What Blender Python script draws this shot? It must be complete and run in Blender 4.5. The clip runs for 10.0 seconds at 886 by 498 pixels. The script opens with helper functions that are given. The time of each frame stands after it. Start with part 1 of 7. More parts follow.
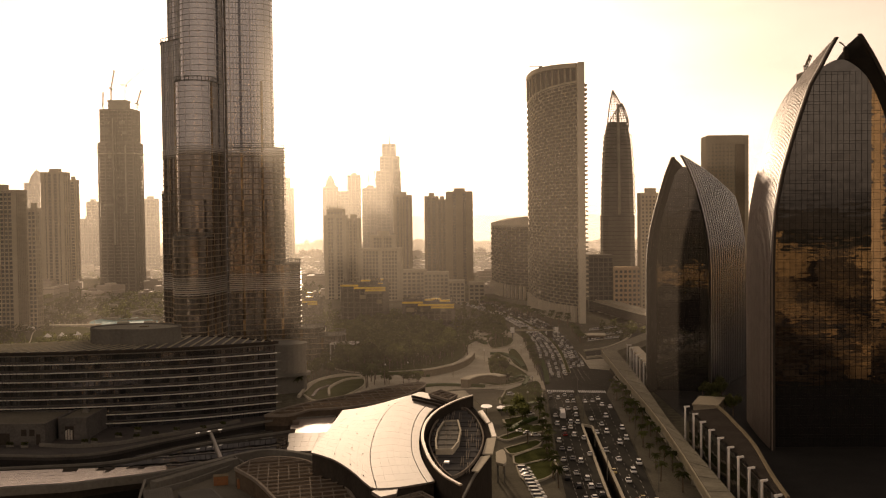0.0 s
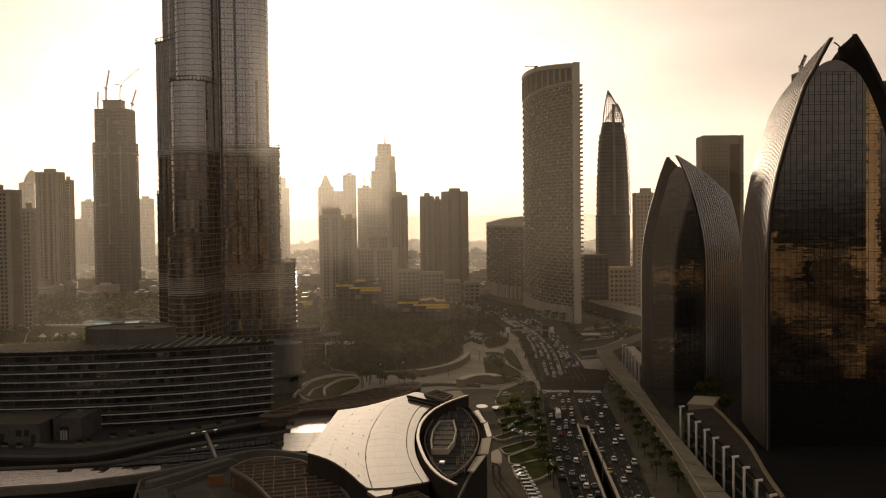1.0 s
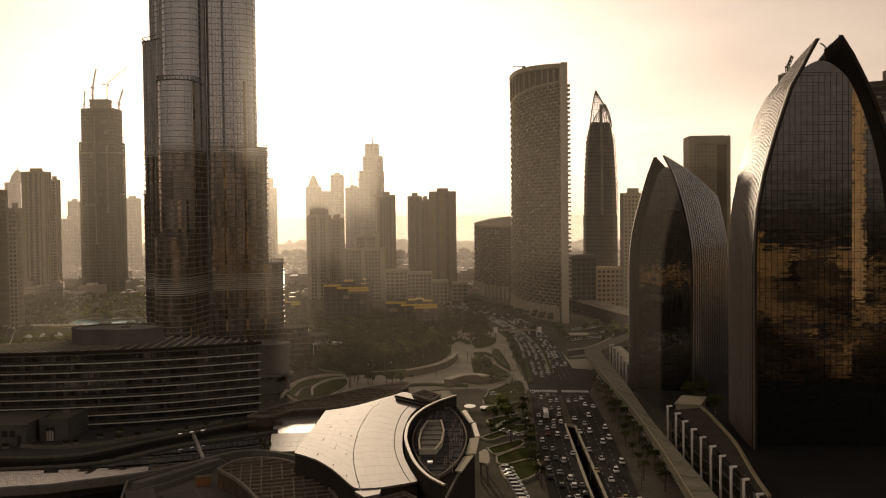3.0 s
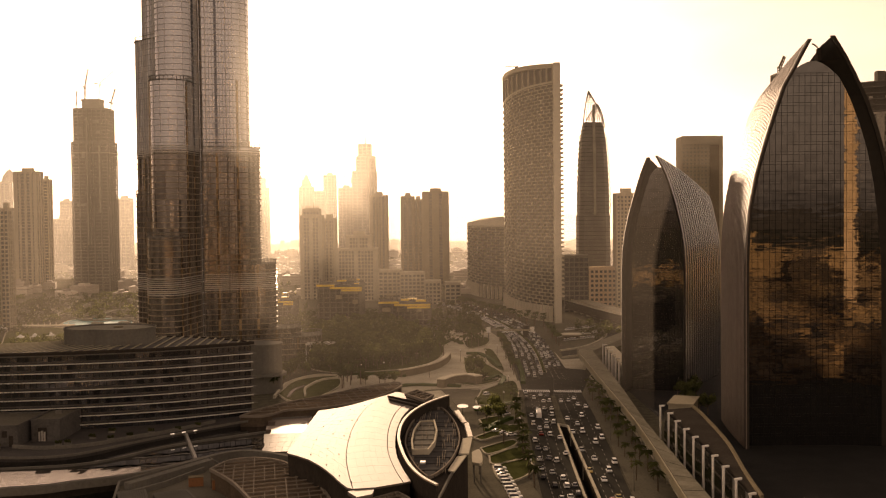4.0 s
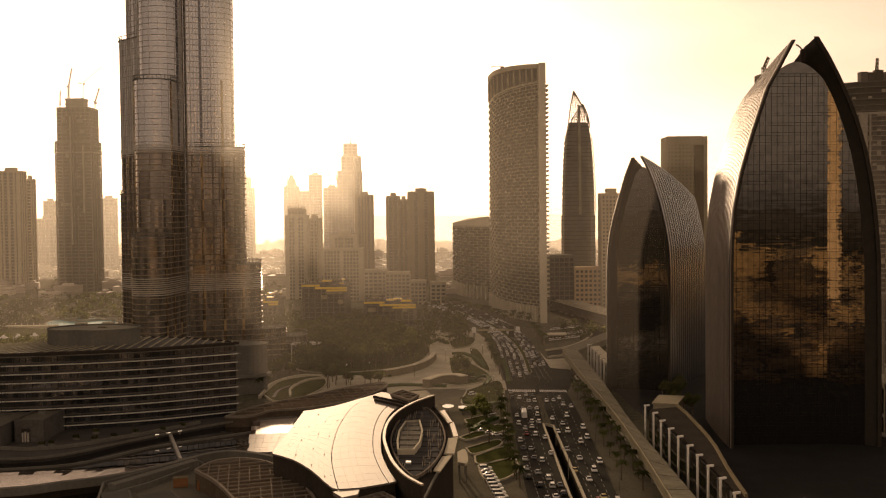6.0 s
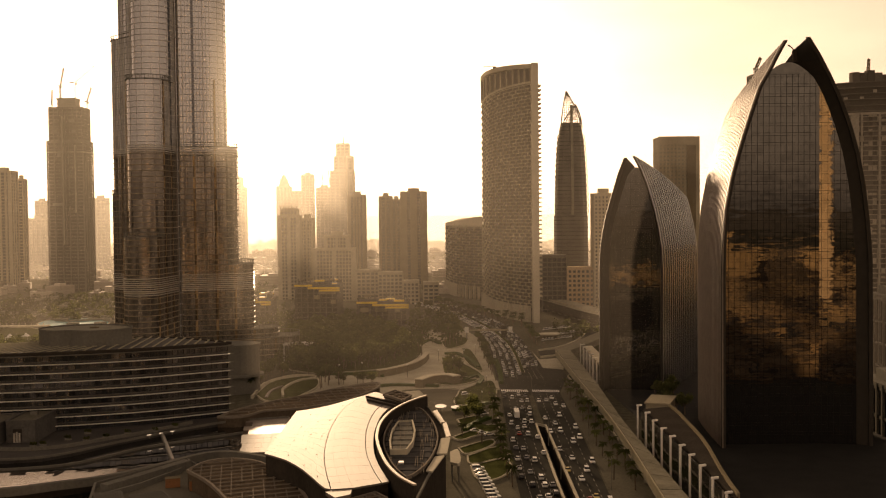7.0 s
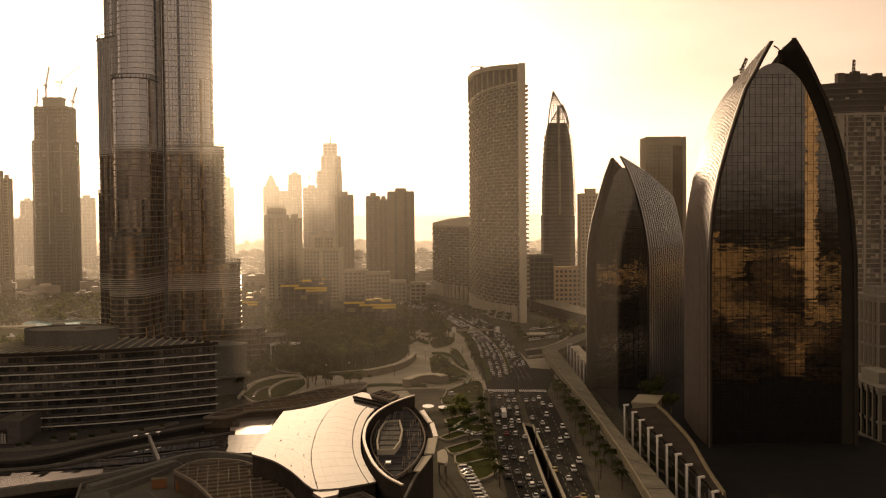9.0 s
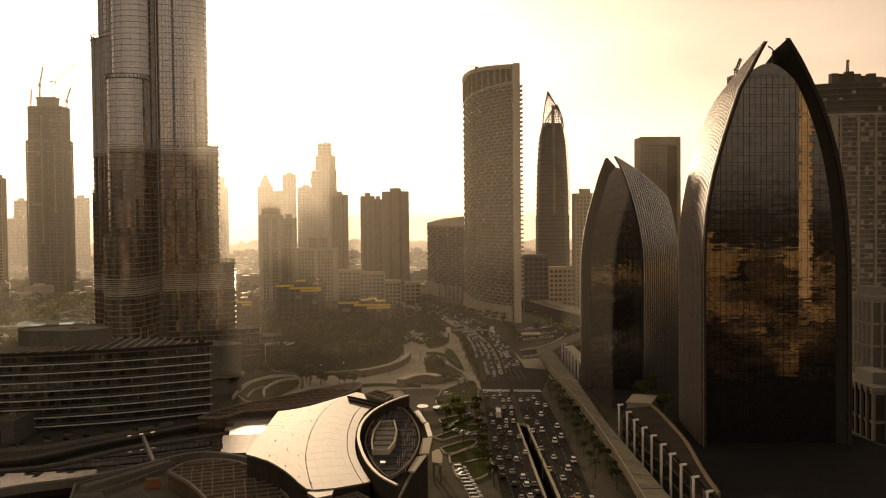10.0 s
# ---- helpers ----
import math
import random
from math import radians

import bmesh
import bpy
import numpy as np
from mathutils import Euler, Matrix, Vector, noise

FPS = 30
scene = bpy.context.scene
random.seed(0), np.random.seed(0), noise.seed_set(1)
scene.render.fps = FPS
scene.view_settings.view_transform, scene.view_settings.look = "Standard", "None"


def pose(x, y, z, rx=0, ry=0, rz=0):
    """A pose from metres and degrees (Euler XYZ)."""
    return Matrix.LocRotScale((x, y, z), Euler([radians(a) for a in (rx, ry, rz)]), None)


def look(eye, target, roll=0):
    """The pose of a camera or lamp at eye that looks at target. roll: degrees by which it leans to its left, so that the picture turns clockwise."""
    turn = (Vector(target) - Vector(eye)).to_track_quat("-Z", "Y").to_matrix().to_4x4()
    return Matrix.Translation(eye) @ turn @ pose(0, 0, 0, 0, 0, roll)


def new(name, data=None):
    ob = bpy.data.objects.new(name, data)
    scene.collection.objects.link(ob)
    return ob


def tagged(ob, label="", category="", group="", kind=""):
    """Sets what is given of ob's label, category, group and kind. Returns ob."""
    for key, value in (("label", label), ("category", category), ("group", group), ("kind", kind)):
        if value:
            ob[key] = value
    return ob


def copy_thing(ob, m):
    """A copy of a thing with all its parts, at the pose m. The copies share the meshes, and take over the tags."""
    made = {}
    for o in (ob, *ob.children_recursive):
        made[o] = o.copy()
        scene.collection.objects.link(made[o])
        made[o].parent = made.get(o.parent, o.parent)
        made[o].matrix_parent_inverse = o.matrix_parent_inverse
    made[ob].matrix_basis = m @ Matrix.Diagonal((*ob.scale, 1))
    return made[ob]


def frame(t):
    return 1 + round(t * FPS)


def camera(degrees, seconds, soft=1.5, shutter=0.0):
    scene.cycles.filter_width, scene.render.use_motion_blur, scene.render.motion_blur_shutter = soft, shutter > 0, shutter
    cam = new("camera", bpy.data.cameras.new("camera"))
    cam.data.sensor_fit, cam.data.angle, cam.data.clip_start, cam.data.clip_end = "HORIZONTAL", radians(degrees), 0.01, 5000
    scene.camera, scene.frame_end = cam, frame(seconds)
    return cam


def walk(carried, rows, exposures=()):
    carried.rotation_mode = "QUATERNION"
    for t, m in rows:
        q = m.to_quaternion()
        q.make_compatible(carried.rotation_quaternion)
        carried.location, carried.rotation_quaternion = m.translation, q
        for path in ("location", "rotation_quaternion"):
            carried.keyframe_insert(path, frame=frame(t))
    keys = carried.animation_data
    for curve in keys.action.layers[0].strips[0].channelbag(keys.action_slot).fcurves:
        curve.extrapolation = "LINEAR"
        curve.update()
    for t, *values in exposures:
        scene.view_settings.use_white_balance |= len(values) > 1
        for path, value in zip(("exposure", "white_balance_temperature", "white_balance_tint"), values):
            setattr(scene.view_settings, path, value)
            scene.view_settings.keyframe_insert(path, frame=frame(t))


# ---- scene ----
# A slow pan from a high roof over a downtown of towers at sunset. x right, y ahead, z up, metres.
cam = camera(45.0, 10.0, soft=1.2)
EYE = 95.0
# seconds, yaw in degrees (to the left is positive)
TURNS = [(0.0, 1.675), (0.5, 1.56), (1.0, 1.43), (1.5, 1.29), (2.0, 1.13), (2.5, 0.97), (3.2, 0.70), (4.0, 0.40), (4.5, 0.21), (5.0, 0.0),
         (5.5, -0.18), (6.2, -0.46), (7.0, -0.77), (7.5, -0.955), (8.0, -1.135), (8.5, -1.305), (9.0, -1.455), (9.5, -1.61), (10.0, -1.745)]
walk(cam, [(t, pose(0, 0, EYE, 88.09, 0.6, 0) @ pose(0, 0, 0, 0, yaw, 0)) for t, yaw in TURNS],
     [(0.0, 1.42, 8600, 24), (1.0, 0.87, 7600, 17), (1.5, 0.78, 7400, 16), (2.0, 0.5, 7300, 14), (2.5, 0.54, 7300, 14), (4.0, 1.78, 9600, 29), (4.5, 1.72, 9800, 28), (5.5, 1.48, 9500, 25),
      (7.0, 1.56, 10300, 25), (7.5, 1.67, 10500, 27), (8.0, 1.72, 10300, 30), (8.5, 1.52, 9800, 28), (9.2, 1.32, 9300, 21), (10.0, 1.27, 9200, 19)])

# ---- light: a low hazy sun ahead, beside the tall tower ----
SUN_ELEV, SUN_AZ = 6.5, -8.5     # degrees; azimuth from straight ahead, to the left negative
world = bpy.data.worlds.new("sky")
scene.world = world
world.use_nodes = True
wn = world.node_tree
sky = wn.nodes.new("ShaderNodeTexSky")
sky.sky_type = 'NISHITA'
sky.sun_disc = False
sky.sun_elevation = radians(SUN_ELEV)
sky.sun_rotation = radians(SUN_AZ)
sky.air_density, sky.dust_density, sky.ozone_density = 1.3, 2.0, 1.0
softer = wn.nodes.new("ShaderNodeHueSaturation")      # dust takes the colour out of the evening sky
softer.inputs["Saturation"].default_value = 0.13
even = wn.nodes.new("ShaderNodeGamma")                 # thick haze evens out the glow round the sun
even.inputs["Gamma"].default_value = 0.68
wn.links.new(sky.outputs[0], even.inputs["Color"])
wn.links.new(even.outputs[0], softer.inputs["Color"])
# thin streaks of high cloud
wco, wmap, wnoise, wrange, wmix = (wn.nodes.new(k) for k in ("ShaderNodeTexCoord", "ShaderNodeMapping", "ShaderNodeTexNoise", "ShaderNodeMapRange", "ShaderNodeVectorMath"))
wmap.inputs["Scale"].default_value = (2.2, 2.2, 9.0)
wmap.inputs["Rotation"].default_value = (0.0, 0.22, 0.0)
wnoise.inputs["Scale"].default_value = 2.0
wnoise.inputs["Detail"].default_value = 6.0
wrange.inputs["From Min"].default_value, wrange.inputs["From Max"].default_value = 0.35, 0.68
wrange.inputs["To Min"].default_value, wrange.inputs["To Max"].default_value = 0.9, 1.1
wmix.operation = 'SCALE'
wn.links.new(wco.outputs["Generated"], wmap.inputs["Vector"])
wn.links.new(wmap.outputs[0], wnoise.inputs["Vector"])
wn.links.new(wnoise.outputs["Fac"], wrange.inputs["Value"])
blush = wn.nodes.new("ShaderNodeVectorMath")          # and leaves it faintly rosy
blush.operation = 'MULTIPLY'
blush.inputs[1].default_value = (1.06, 0.965, 0.885)
wn.links.new(softer.outputs[0], blush.inputs[0])
wn.links.new(blush.outputs[0], wmix.inputs[0])
wn.links.new(wrange.outputs[0], wmix.inputs["Scale"])
wn.links.new(wmix.outputs[0], wn.nodes["Background"].inputs[0])
wn.nodes["Background"].inputs[1].default_value = 0.081
sun_data = bpy.data.lights.new("sun", 'SUN')
sun_data.energy, sun_data.angle, sun_data.color = 3.6, radians(3.0), (1.0, 0.88, 0.70)
sun = new("sun", sun_data)
to_sun = Vector((math.sin(radians(SUN_AZ)) * math.cos(radians(SUN_ELEV)), math.cos(radians(SUN_AZ)) * math.cos(radians(SUN_ELEV)), math.sin(radians(SUN_ELEV))))
sun.matrix_world = look(to_sun * 1000, (0, 0, 0))


# ---- materials ----
def material(name, color, rough=0.6, metal=0.0, vary=0.25, scale=0.3, fine=3.0, bump=0.0, spec=0.5, per_object=0.0):
    """A surface whose colour wanders at two scales, with fine relief."""
    m = bpy.data.materials.new(name)
    m.use_nodes = True
    t = m.node_tree
    b = t.nodes["Principled BSDF"]
    b.inputs["Roughness"].default_value = rough
    b.inputs["Metallic"].default_value = metal
    b.inputs["Specular IOR Level"].default_value = spec
    co = t.nodes.new("ShaderNodeTexCoord")
    big, small = t.nodes.new("ShaderNodeTexNoise"), t.nodes.new("ShaderNodeTexNoise")
    for n, s in ((big, scale), (small, fine)):
        n.inputs["Scale"].default_value = s
        n.inputs["Detail"].default_value = 4
        t.links.new(co.outputs["Object"], n.inputs["Vector"])
    add = t.nodes.new("ShaderNodeMath")
    add.operation = 'ADD'
    t.links.new(big.outputs["Fac"], add.inputs[0])
    t.links.new(small.outputs["Fac"], add.inputs[1])
    last = add
    if per_object:
        info = t.nodes.new("ShaderNodeObjectInfo")
        mul = t.nodes.new("ShaderNodeMath")
        mul.operation = 'MULTIPLY_ADD'
        mul.inputs[1].default_value = per_object
        t.links.new(info.outputs["Random"], mul.inputs[0])
        t.links.new(add.outputs[0], mul.inputs[2])
        last = mul
    ramp = t.nodes.new("ShaderNodeMapRange")
    ramp.inputs["From Min"].default_value, ramp.inputs["From Max"].default_value = 0.6, 1.4 + per_object
    ramp.inputs["To Min"].default_value, ramp.inputs["To Max"].default_value = 1 - vary, 1 + vary
    t.links.new(last.outputs[0], ramp.inputs["Value"])
    mix = t.nodes.new("ShaderNodeVectorMath")
    mix.operation = 'SCALE'
    mix.inputs[0].default_value = color
    t.links.new(ramp.outputs[0], mix.inputs["Scale"])
    t.links.new(mix.outputs[0], b.inputs["Base Color"])
    if bump:
        bn = t.nodes.new("ShaderNodeBump")
        bn.inputs["Strength"].default_value = bump
        bn.inputs["Distance"].default_value = 0.3
        t.links.new(small.outputs["Fac"], bn.inputs["Height"])
        t.links.new(bn.outputs[0], b.inputs["Normal"])
    return m


def tower_glass(name, color, rough, metal, cell, bump=0.04, spec=0.6, vary=0.14, warp=0.0):
    """Curtain-wall glass: pane by pane a slightly different tint and tilt, so that what it mirrors breaks up."""
    m = bpy.data.materials.new(name)
    m.use_nodes = True
    t = m.node_tree
    b = t.nodes["Principled BSDF"]
    b.inputs["Metallic"].default_value = metal
    b.inputs["Specular IOR Level"].default_value = spec
    co = t.nodes.new("ShaderNodeTexCoord")
    sc = t.nodes.new("ShaderNodeVectorMath")
    sc.operation = 'DIVIDE'
    sc.inputs[1].default_value = cell
    fl = t.nodes.new("ShaderNodeVectorMath")
    fl.operation = 'FLOOR'
    wh = t.nodes.new("ShaderNodeTexWhiteNoise")
    t.links.new(co.outputs["Object"], sc.inputs[0])
    t.links.new(sc.outputs[0], fl.inputs[0])
    t.links.new(fl.outputs[0], wh.inputs["Vector"])
    mr = t.nodes.new("ShaderNodeMapRange")
    mr.inputs["To Min"].default_value, mr.inputs["To Max"].default_value = 1 - vary, 1 + vary
    t.links.new(wh.outputs["Value"], mr.inputs["Value"])
    mix = t.nodes.new("ShaderNodeVectorMath")
    mix.operation = 'SCALE'
    mix.inputs[0].default_value = color
    t.links.new(mr.outputs[0], mix.inputs["Scale"])
    t.links.new(mix.outputs[0], b.inputs["Base Color"])
    rr = t.nodes.new("ShaderNodeMapRange")
    rr.inputs["To Min"].default_value, rr.inputs["To Max"].default_value = rough * max(0.4, 1 - 3 * vary), rough * min(1.8, 1 + 4 * vary)
    t.links.new(wh.outputs["Value"], rr.inputs["Value"])
    t.links.new(rr.outputs[0], b.inputs["Roughness"])
    # each pane sits at its own slight tilt
    geo, cen, tilt, nrm = t.nodes.new("ShaderNodeNewGeometry"), t.nodes.new("ShaderNodeVectorMath"), t.nodes.new("ShaderNodeVectorMath"), t.nodes.new("ShaderNodeVectorMath")
    cen.operation, tilt.operation, nrm.operation = 'SUBTRACT', 'MULTIPLY_ADD', 'NORMALIZE'
    cen.inputs[1].default_value = (0.5, 0.5, 0.5)
    tilt.inputs[1].default_value = (bump, bump, bump)
    t.links.new(wh.outputs["Color"], cen.inputs[0])
    t.links.new(cen.outputs[0], tilt.inputs[0])
    t.links.new(geo.outputs["Normal"], tilt.inputs[2])
    last = tilt
    if warp:                                   # panes bow, so straight things waver in them
        wav, wc, wa = t.nodes.new("ShaderNodeTexNoise"), t.nodes.new("ShaderNodeVectorMath"), t.nodes.new("ShaderNodeVectorMath")
        wav.inputs["Scale"].default_value, wav.inputs["Detail"].default_value = 0.6, 3
        long = t.nodes.new("ShaderNodeVectorMath")
        long.operation = 'MULTIPLY'
        long.inputs[1].default_value = (0.16, 1.0, 1.5)
        t.links.new(co.outputs["Object"], long.inputs[0])
        wc.operation, wa.operation = 'SUBTRACT', 'MULTIPLY_ADD'
        wc.inputs[1].default_value = (0.5, 0.5, 0.5)
        wa.inputs[1].default_value = (warp * 0.3, 0.0, warp)
        t.links.new(long.outputs[0], wav.inputs["Vector"])
        t.links.new(wav.outputs["Color"], wc.inputs[0])
        t.links.new(wc.outputs[0], wa.inputs[0])
        t.links.new(tilt.outputs[0], wa.inputs[2])
        last = wa
    t.links.new(last.outputs[0], nrm.inputs[0])
    t.links.new(nrm.outputs[0], b.inputs["Normal"])
    return m


M_glass = tower_glass("window_glass", (0.03, 0.032, 0.034), 0.28, 0.0, (2.4, 2.4, 3.6), 0.04, 0.3)
M_silver = tower_glass("silver_glass", (0.5, 0.5, 0.52), 0.24, 0.8, (1.5, 1.5, 3.5), 0.003, 0.6, 0.03)
M_silver_low = tower_glass("bronze_glass", (0.25, 0.222, 0.2), 0.14, 0.75, (2.1, 2.1, 17.5), 0.015, 0.6, 0.35)
M_dark_glass = tower_glass("smoked_glass", (0.118, 0.114, 0.11), 0.02, 0.92, (1.6, 50.0, 1.95), 0.003, 0.5, warp=0.035)
M_blue_glass = tower_glass("blue_grey_glass", (0.15, 0.153, 0.165), 0.12, 0.85, (2.4, 2.4, 3.55), 0.02, 0.5, 0.3)
M_sunstone = material("ochre_stone", (0.5, 0.34, 0.19), 0.8, 0, 0.3, 0.05, 1.0)


def by_island(name, dark, light):
    """Walls of many separate houses, each in its own shade."""
    m = bpy.data.materials.new(name)
    m.use_nodes = True
    t = m.node_tree
    b = t.nodes["Principled BSDF"]
    b.inputs["Roughness"].default_value = 0.85
    geo, mx = t.nodes.new("ShaderNodeNewGeometry"), t.nodes.new("ShaderNodeMix")
    mx.data_type = 'RGBA'
    mx.inputs[6].default_value, mx.inputs[7].default_value = (*dark, 1), (*light, 1)
    t.links.new(geo.outputs["Random Per Island"], mx.inputs[0])
    t.links.new(mx.outputs[2], b.inputs["Base Color"])
    return m


M_houses = by_island("mixed_house_walls", (0.12, 0.1, 0.085), (0.55, 0.48, 0.4))
# sunlit and shaded copies of one ochre wall, the light put into the colour
M_sunhouses = by_island("mixed_sunlit_ochre_walls", (0.03, 0.02, 0.012), (0.38, 0.24, 0.11))
M_dimhouses = by_island("mixed_shaded_ochre_walls", (0.015, 0.011, 0.008), (0.3, 0.18, 0.08))
M_bar = material("bronze_bar", (0.22, 0.19, 0.16), 0.85, 0.0, 0.2, spec=0.0)
M_tan = material("tan_metal_capping", (0.34, 0.28, 0.21), 0.7, 0.0, 0.2, 0.3, 2.0, spec=0.2)
M_steel = material("polished_steel", (0.62, 0.6, 0.58), 0.4, 0.4, 0.12)
# gold of the mirrored sun is put into this glass colour
M_gold = tower_glass("gold_reflection_glass", (0.27, 0.185, 0.1), 0.2, 0.5, (1.5, 1.5, 7.0), 0.015, 0.6, 0.8)
M_hotel = material("sand_coloured_render", (0.355, 0.325, 0.25), 0.8, 0, 0.12, 0.08, 1.0, 0.0, 0.0)
M_lot = material("worn_car_park_paving", (0.125, 0.115, 0.09), 0.9, 0, 0.35, 0.07, 1.2, 0.05, 0.0)
M_bridge_roof = material("weathered_roof_sheet", (0.2, 0.185, 0.145), 0.9, 0, 0.4, 0.3, 2.0, 0.1, 0.0, per_object=0.3)
M_ledge = material("pale_metal_ledge", (0.55, 0.52, 0.48), 0.45, 0.4, 0.12)
M_concrete = material("raw_concrete", (0.26, 0.245, 0.205), 0.85, 0, 0.3, 0.08, 1.2, 0.2, 0.0)
M_beige = material("beige_render", (0.35, 0.31, 0.235), 0.8, 0, 0.15, 0.08, 1.0, 0.0, 0.0)
M_pale = material("pale_stone", (0.51, 0.465, 0.375), 0.75, 0, 0.15, 0.08, 1.0, 0.0, 0.0)
M_hut = material("weathered_grey_render", (0.11, 0.105, 0.1), 0.9, 0, 0.35, 0.12, 1.2, 0.1, 0.1)
M_deck = material("dark_roof_deck", (0.11, 0.085, 0.064), 0.95, 0, 0.35, 0.1, 1.0, 0.0, 0.0)
M_lamp = material("lamp_diffuser", (0.85, 0.83, 0.78), 0.4)
M_lamp.node_tree.nodes["Principled BSDF"].inputs["Emission Color"].default_value = (1.0, 0.95, 0.85, 1)
M_lamp.node_tree.nodes["Principled BSDF"].inputs["Emission Strength"].default_value = 0.25
M_brown = material("brown_cladding", (0.18, 0.15, 0.105), 0.8, 0, 0.2, 0.08, 1.0, 0.0, 0.0)
M_grey = material("grey_cladding", (0.165, 0.158, 0.14), 0.75, 0, 0.25, 0.08, 1.0, 0.0, 0.0)
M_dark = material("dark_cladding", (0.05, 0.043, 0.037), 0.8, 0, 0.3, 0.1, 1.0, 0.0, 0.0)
M_roof = material("flat_roof_gravel", (0.135, 0.125, 0.103), 0.9, 0, 0.35, 0.06, 1.5, 0.05, 0.0)
M_bright = material("satin_roof_panels", (0.166, 0.144, 0.124), 0.75, 0.05, 0.12, 0.12, 0.6, 0.0, per_object=0.45)
M_gleam = material("mirror_roof_sheet", (0.13, 0.098, 0.08), 0.6, 0.05, 0.12, 0.2, 0.8, per_object=0.3)
M_asphalt = material("asphalt", (0.056, 0.054, 0.047), 0.8, 0, 0.3, 0.05, 2.0, 0.05, 0.0)
M_paving = material("paving", (0.41, 0.375, 0.3), 0.85, 0, 0.35, 0.07, 1.2, 0.05, 0.0)
M_ridge = material("far_ridge", (0.13, 0.115, 0.1), 0.95, 0, 0.3, 0.004, 0.02, 0.0, 0.0)
M_sand = material("sandy_ground", (0.1, 0.093, 0.07), 0.95, 0, 0.5, 0.012, 0.3, 0.05, 0.0)
M_white = material("white_paint", (0.75, 0.73, 0.7), 0.5, 0, 0.06)
M_mullion = material("black_mullion", (0.012, 0.011, 0.01), 0.7, 0, 0.2, 0.3, 3.0, 0.0, 0.05)
M_worn = material("worn_road_paint", (0.3, 0.28, 0.25), 0.9, 0, 0.35, 0.3, 2.0, 0.0, 0.0)
M_crane = material("dusty_crane_steel", (0.13, 0.105, 0.07), 0.7, 0, 0.2, 0.3, 3.0, 0.0, 0.1)
M_yellow = material("yellow_safety_net", (0.75, 0.5, 0.06), 0.7, 0, 0.2)
M_water = material("pool_water", (0.03, 0.25, 0.27), 0.5, 0, 0.15, 0.2, 1.0, 0.05)
M_grass = material("lawn", (0.06, 0.066, 0.026), 0.95, 0, 0.5, 0.15, 1.5, 0.05, 0.0)
M_shell = material("silver_shell_metal", (0.2, 0.203, 0.212), 0.14, 0.85, 0.2, 0.05, 1.0)
M_rib = material("pale_metal_rib", (0.52, 0.52, 0.53), 0.16, 0.9, 0.2)
M_flank = material("bronze_flank_metal", (0.09, 0.075, 0.064), 0.1, 0.9, 0.15, 0.05, 1.0)
M_flank_rib = material("bronze_flank_rib", (0.2, 0.165, 0.14), 0.55, 0.0, 0.2, 0.3, 3.0, 0.0, 0.15)
M_line = material("pale_floor_line", (0.46, 0.445, 0.43), 0.6, 0.1, 0.1)
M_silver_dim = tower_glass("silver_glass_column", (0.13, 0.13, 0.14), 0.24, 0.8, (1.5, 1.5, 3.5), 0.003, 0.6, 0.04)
# dark edges and lining; as a whole shell's skin it puts shade into colour
M_shell_dark = material("dark_shell_metal", (0.042, 0.037, 0.031), 0.75, 0.0, 0.2, 0.3, 3.0, 0.0, 0.1)


def foliage(name, color, through_light=0.35):
    """Leaves: light falls on them and glows through them; every plant has its own shade."""
    m = bpy.data.materials.new(name)
    m.use_nodes = True
    t = m.node_tree
    t.nodes.remove(t.nodes["Principled BSDF"])
    info, co, n, add, mr, sc, dif, tra, mx = (t.nodes.new(k) for k in ("ShaderNodeObjectInfo", "ShaderNodeNewGeometry", "ShaderNodeTexNoise", "ShaderNodeMath", "ShaderNodeMapRange", "ShaderNodeVectorMath", "ShaderNodeBsdfDiffuse", "ShaderNodeBsdfTranslucent", "ShaderNodeMixShader"))
    n.inputs["Scale"].default_value = 0.35
    t.links.new(co.outputs["Position"], n.inputs["Vector"])
    add.operation = 'ADD'
    t.links.new(info.outputs["Random"], add.inputs[0])
    t.links.new(n.outputs["Fac"], add.inputs[1])
    mr.inputs["From Min"].default_value, mr.inputs["From Max"].default_value = 0.4, 1.6
    mr.inputs["To Min"].default_value, mr.inputs["To Max"].default_value = 0.6, 1.5
    t.links.new(add.outputs[0], mr.inputs["Value"])
    sc.operation = 'SCALE'
    sc.inputs[0].default_value = color
    t.links.new(mr.outputs[0], sc.inputs["Scale"])
    t.links.new(sc.outputs[0], dif.inputs["Color"])
    t.links.new(sc.outputs[0], tra.inputs["Color"])
    mx.inputs[0].default_value = through_light
    t.links.new(dif.outputs[0], mx.inputs[1])
    t.links.new(tra.outputs[0], mx.inputs[2])
    t.links.new(mx.outputs[0], t.nodes["Material Output"].inputs["Surface"])
    return m


# ---- mesh helpers ----
def thing(name, at, label, category, group="", kind="", turn=0.0):
    ob = new(name)
    ob.matrix_basis = pose(*at, 0, 0, turn)
    return tagged(ob, label, category, group, kind)


def mesh_of(bm, name):
    me = bpy.data.meshes.new(name)
    bm.normal_update()
    bm.to_mesh(me)
    bm.free()
    return me


def piece(name, me, mat, parent, at=(0, 0, 0), turn=0.0, label="", kind=""):
    if mat and not me.materials:
        me.materials.append(mat)
    ob = new(name, me)
    ob.parent = parent
    ob.matrix_basis = pose(*at, 0, 0, turn)
    return tagged(ob, label, kind=kind)


def part(name, bm, mat, parent, label="", kind=""):
    return piece(name, mesh_of(bm, name), mat, parent, label=label, kind=kind)


def lone(name, bm, mat, label, category, kind="", group=""):
    me = mesh_of(bm, name)
    me.materials.append(mat)
    return tagged(new(name, me), label, category, group, kind)


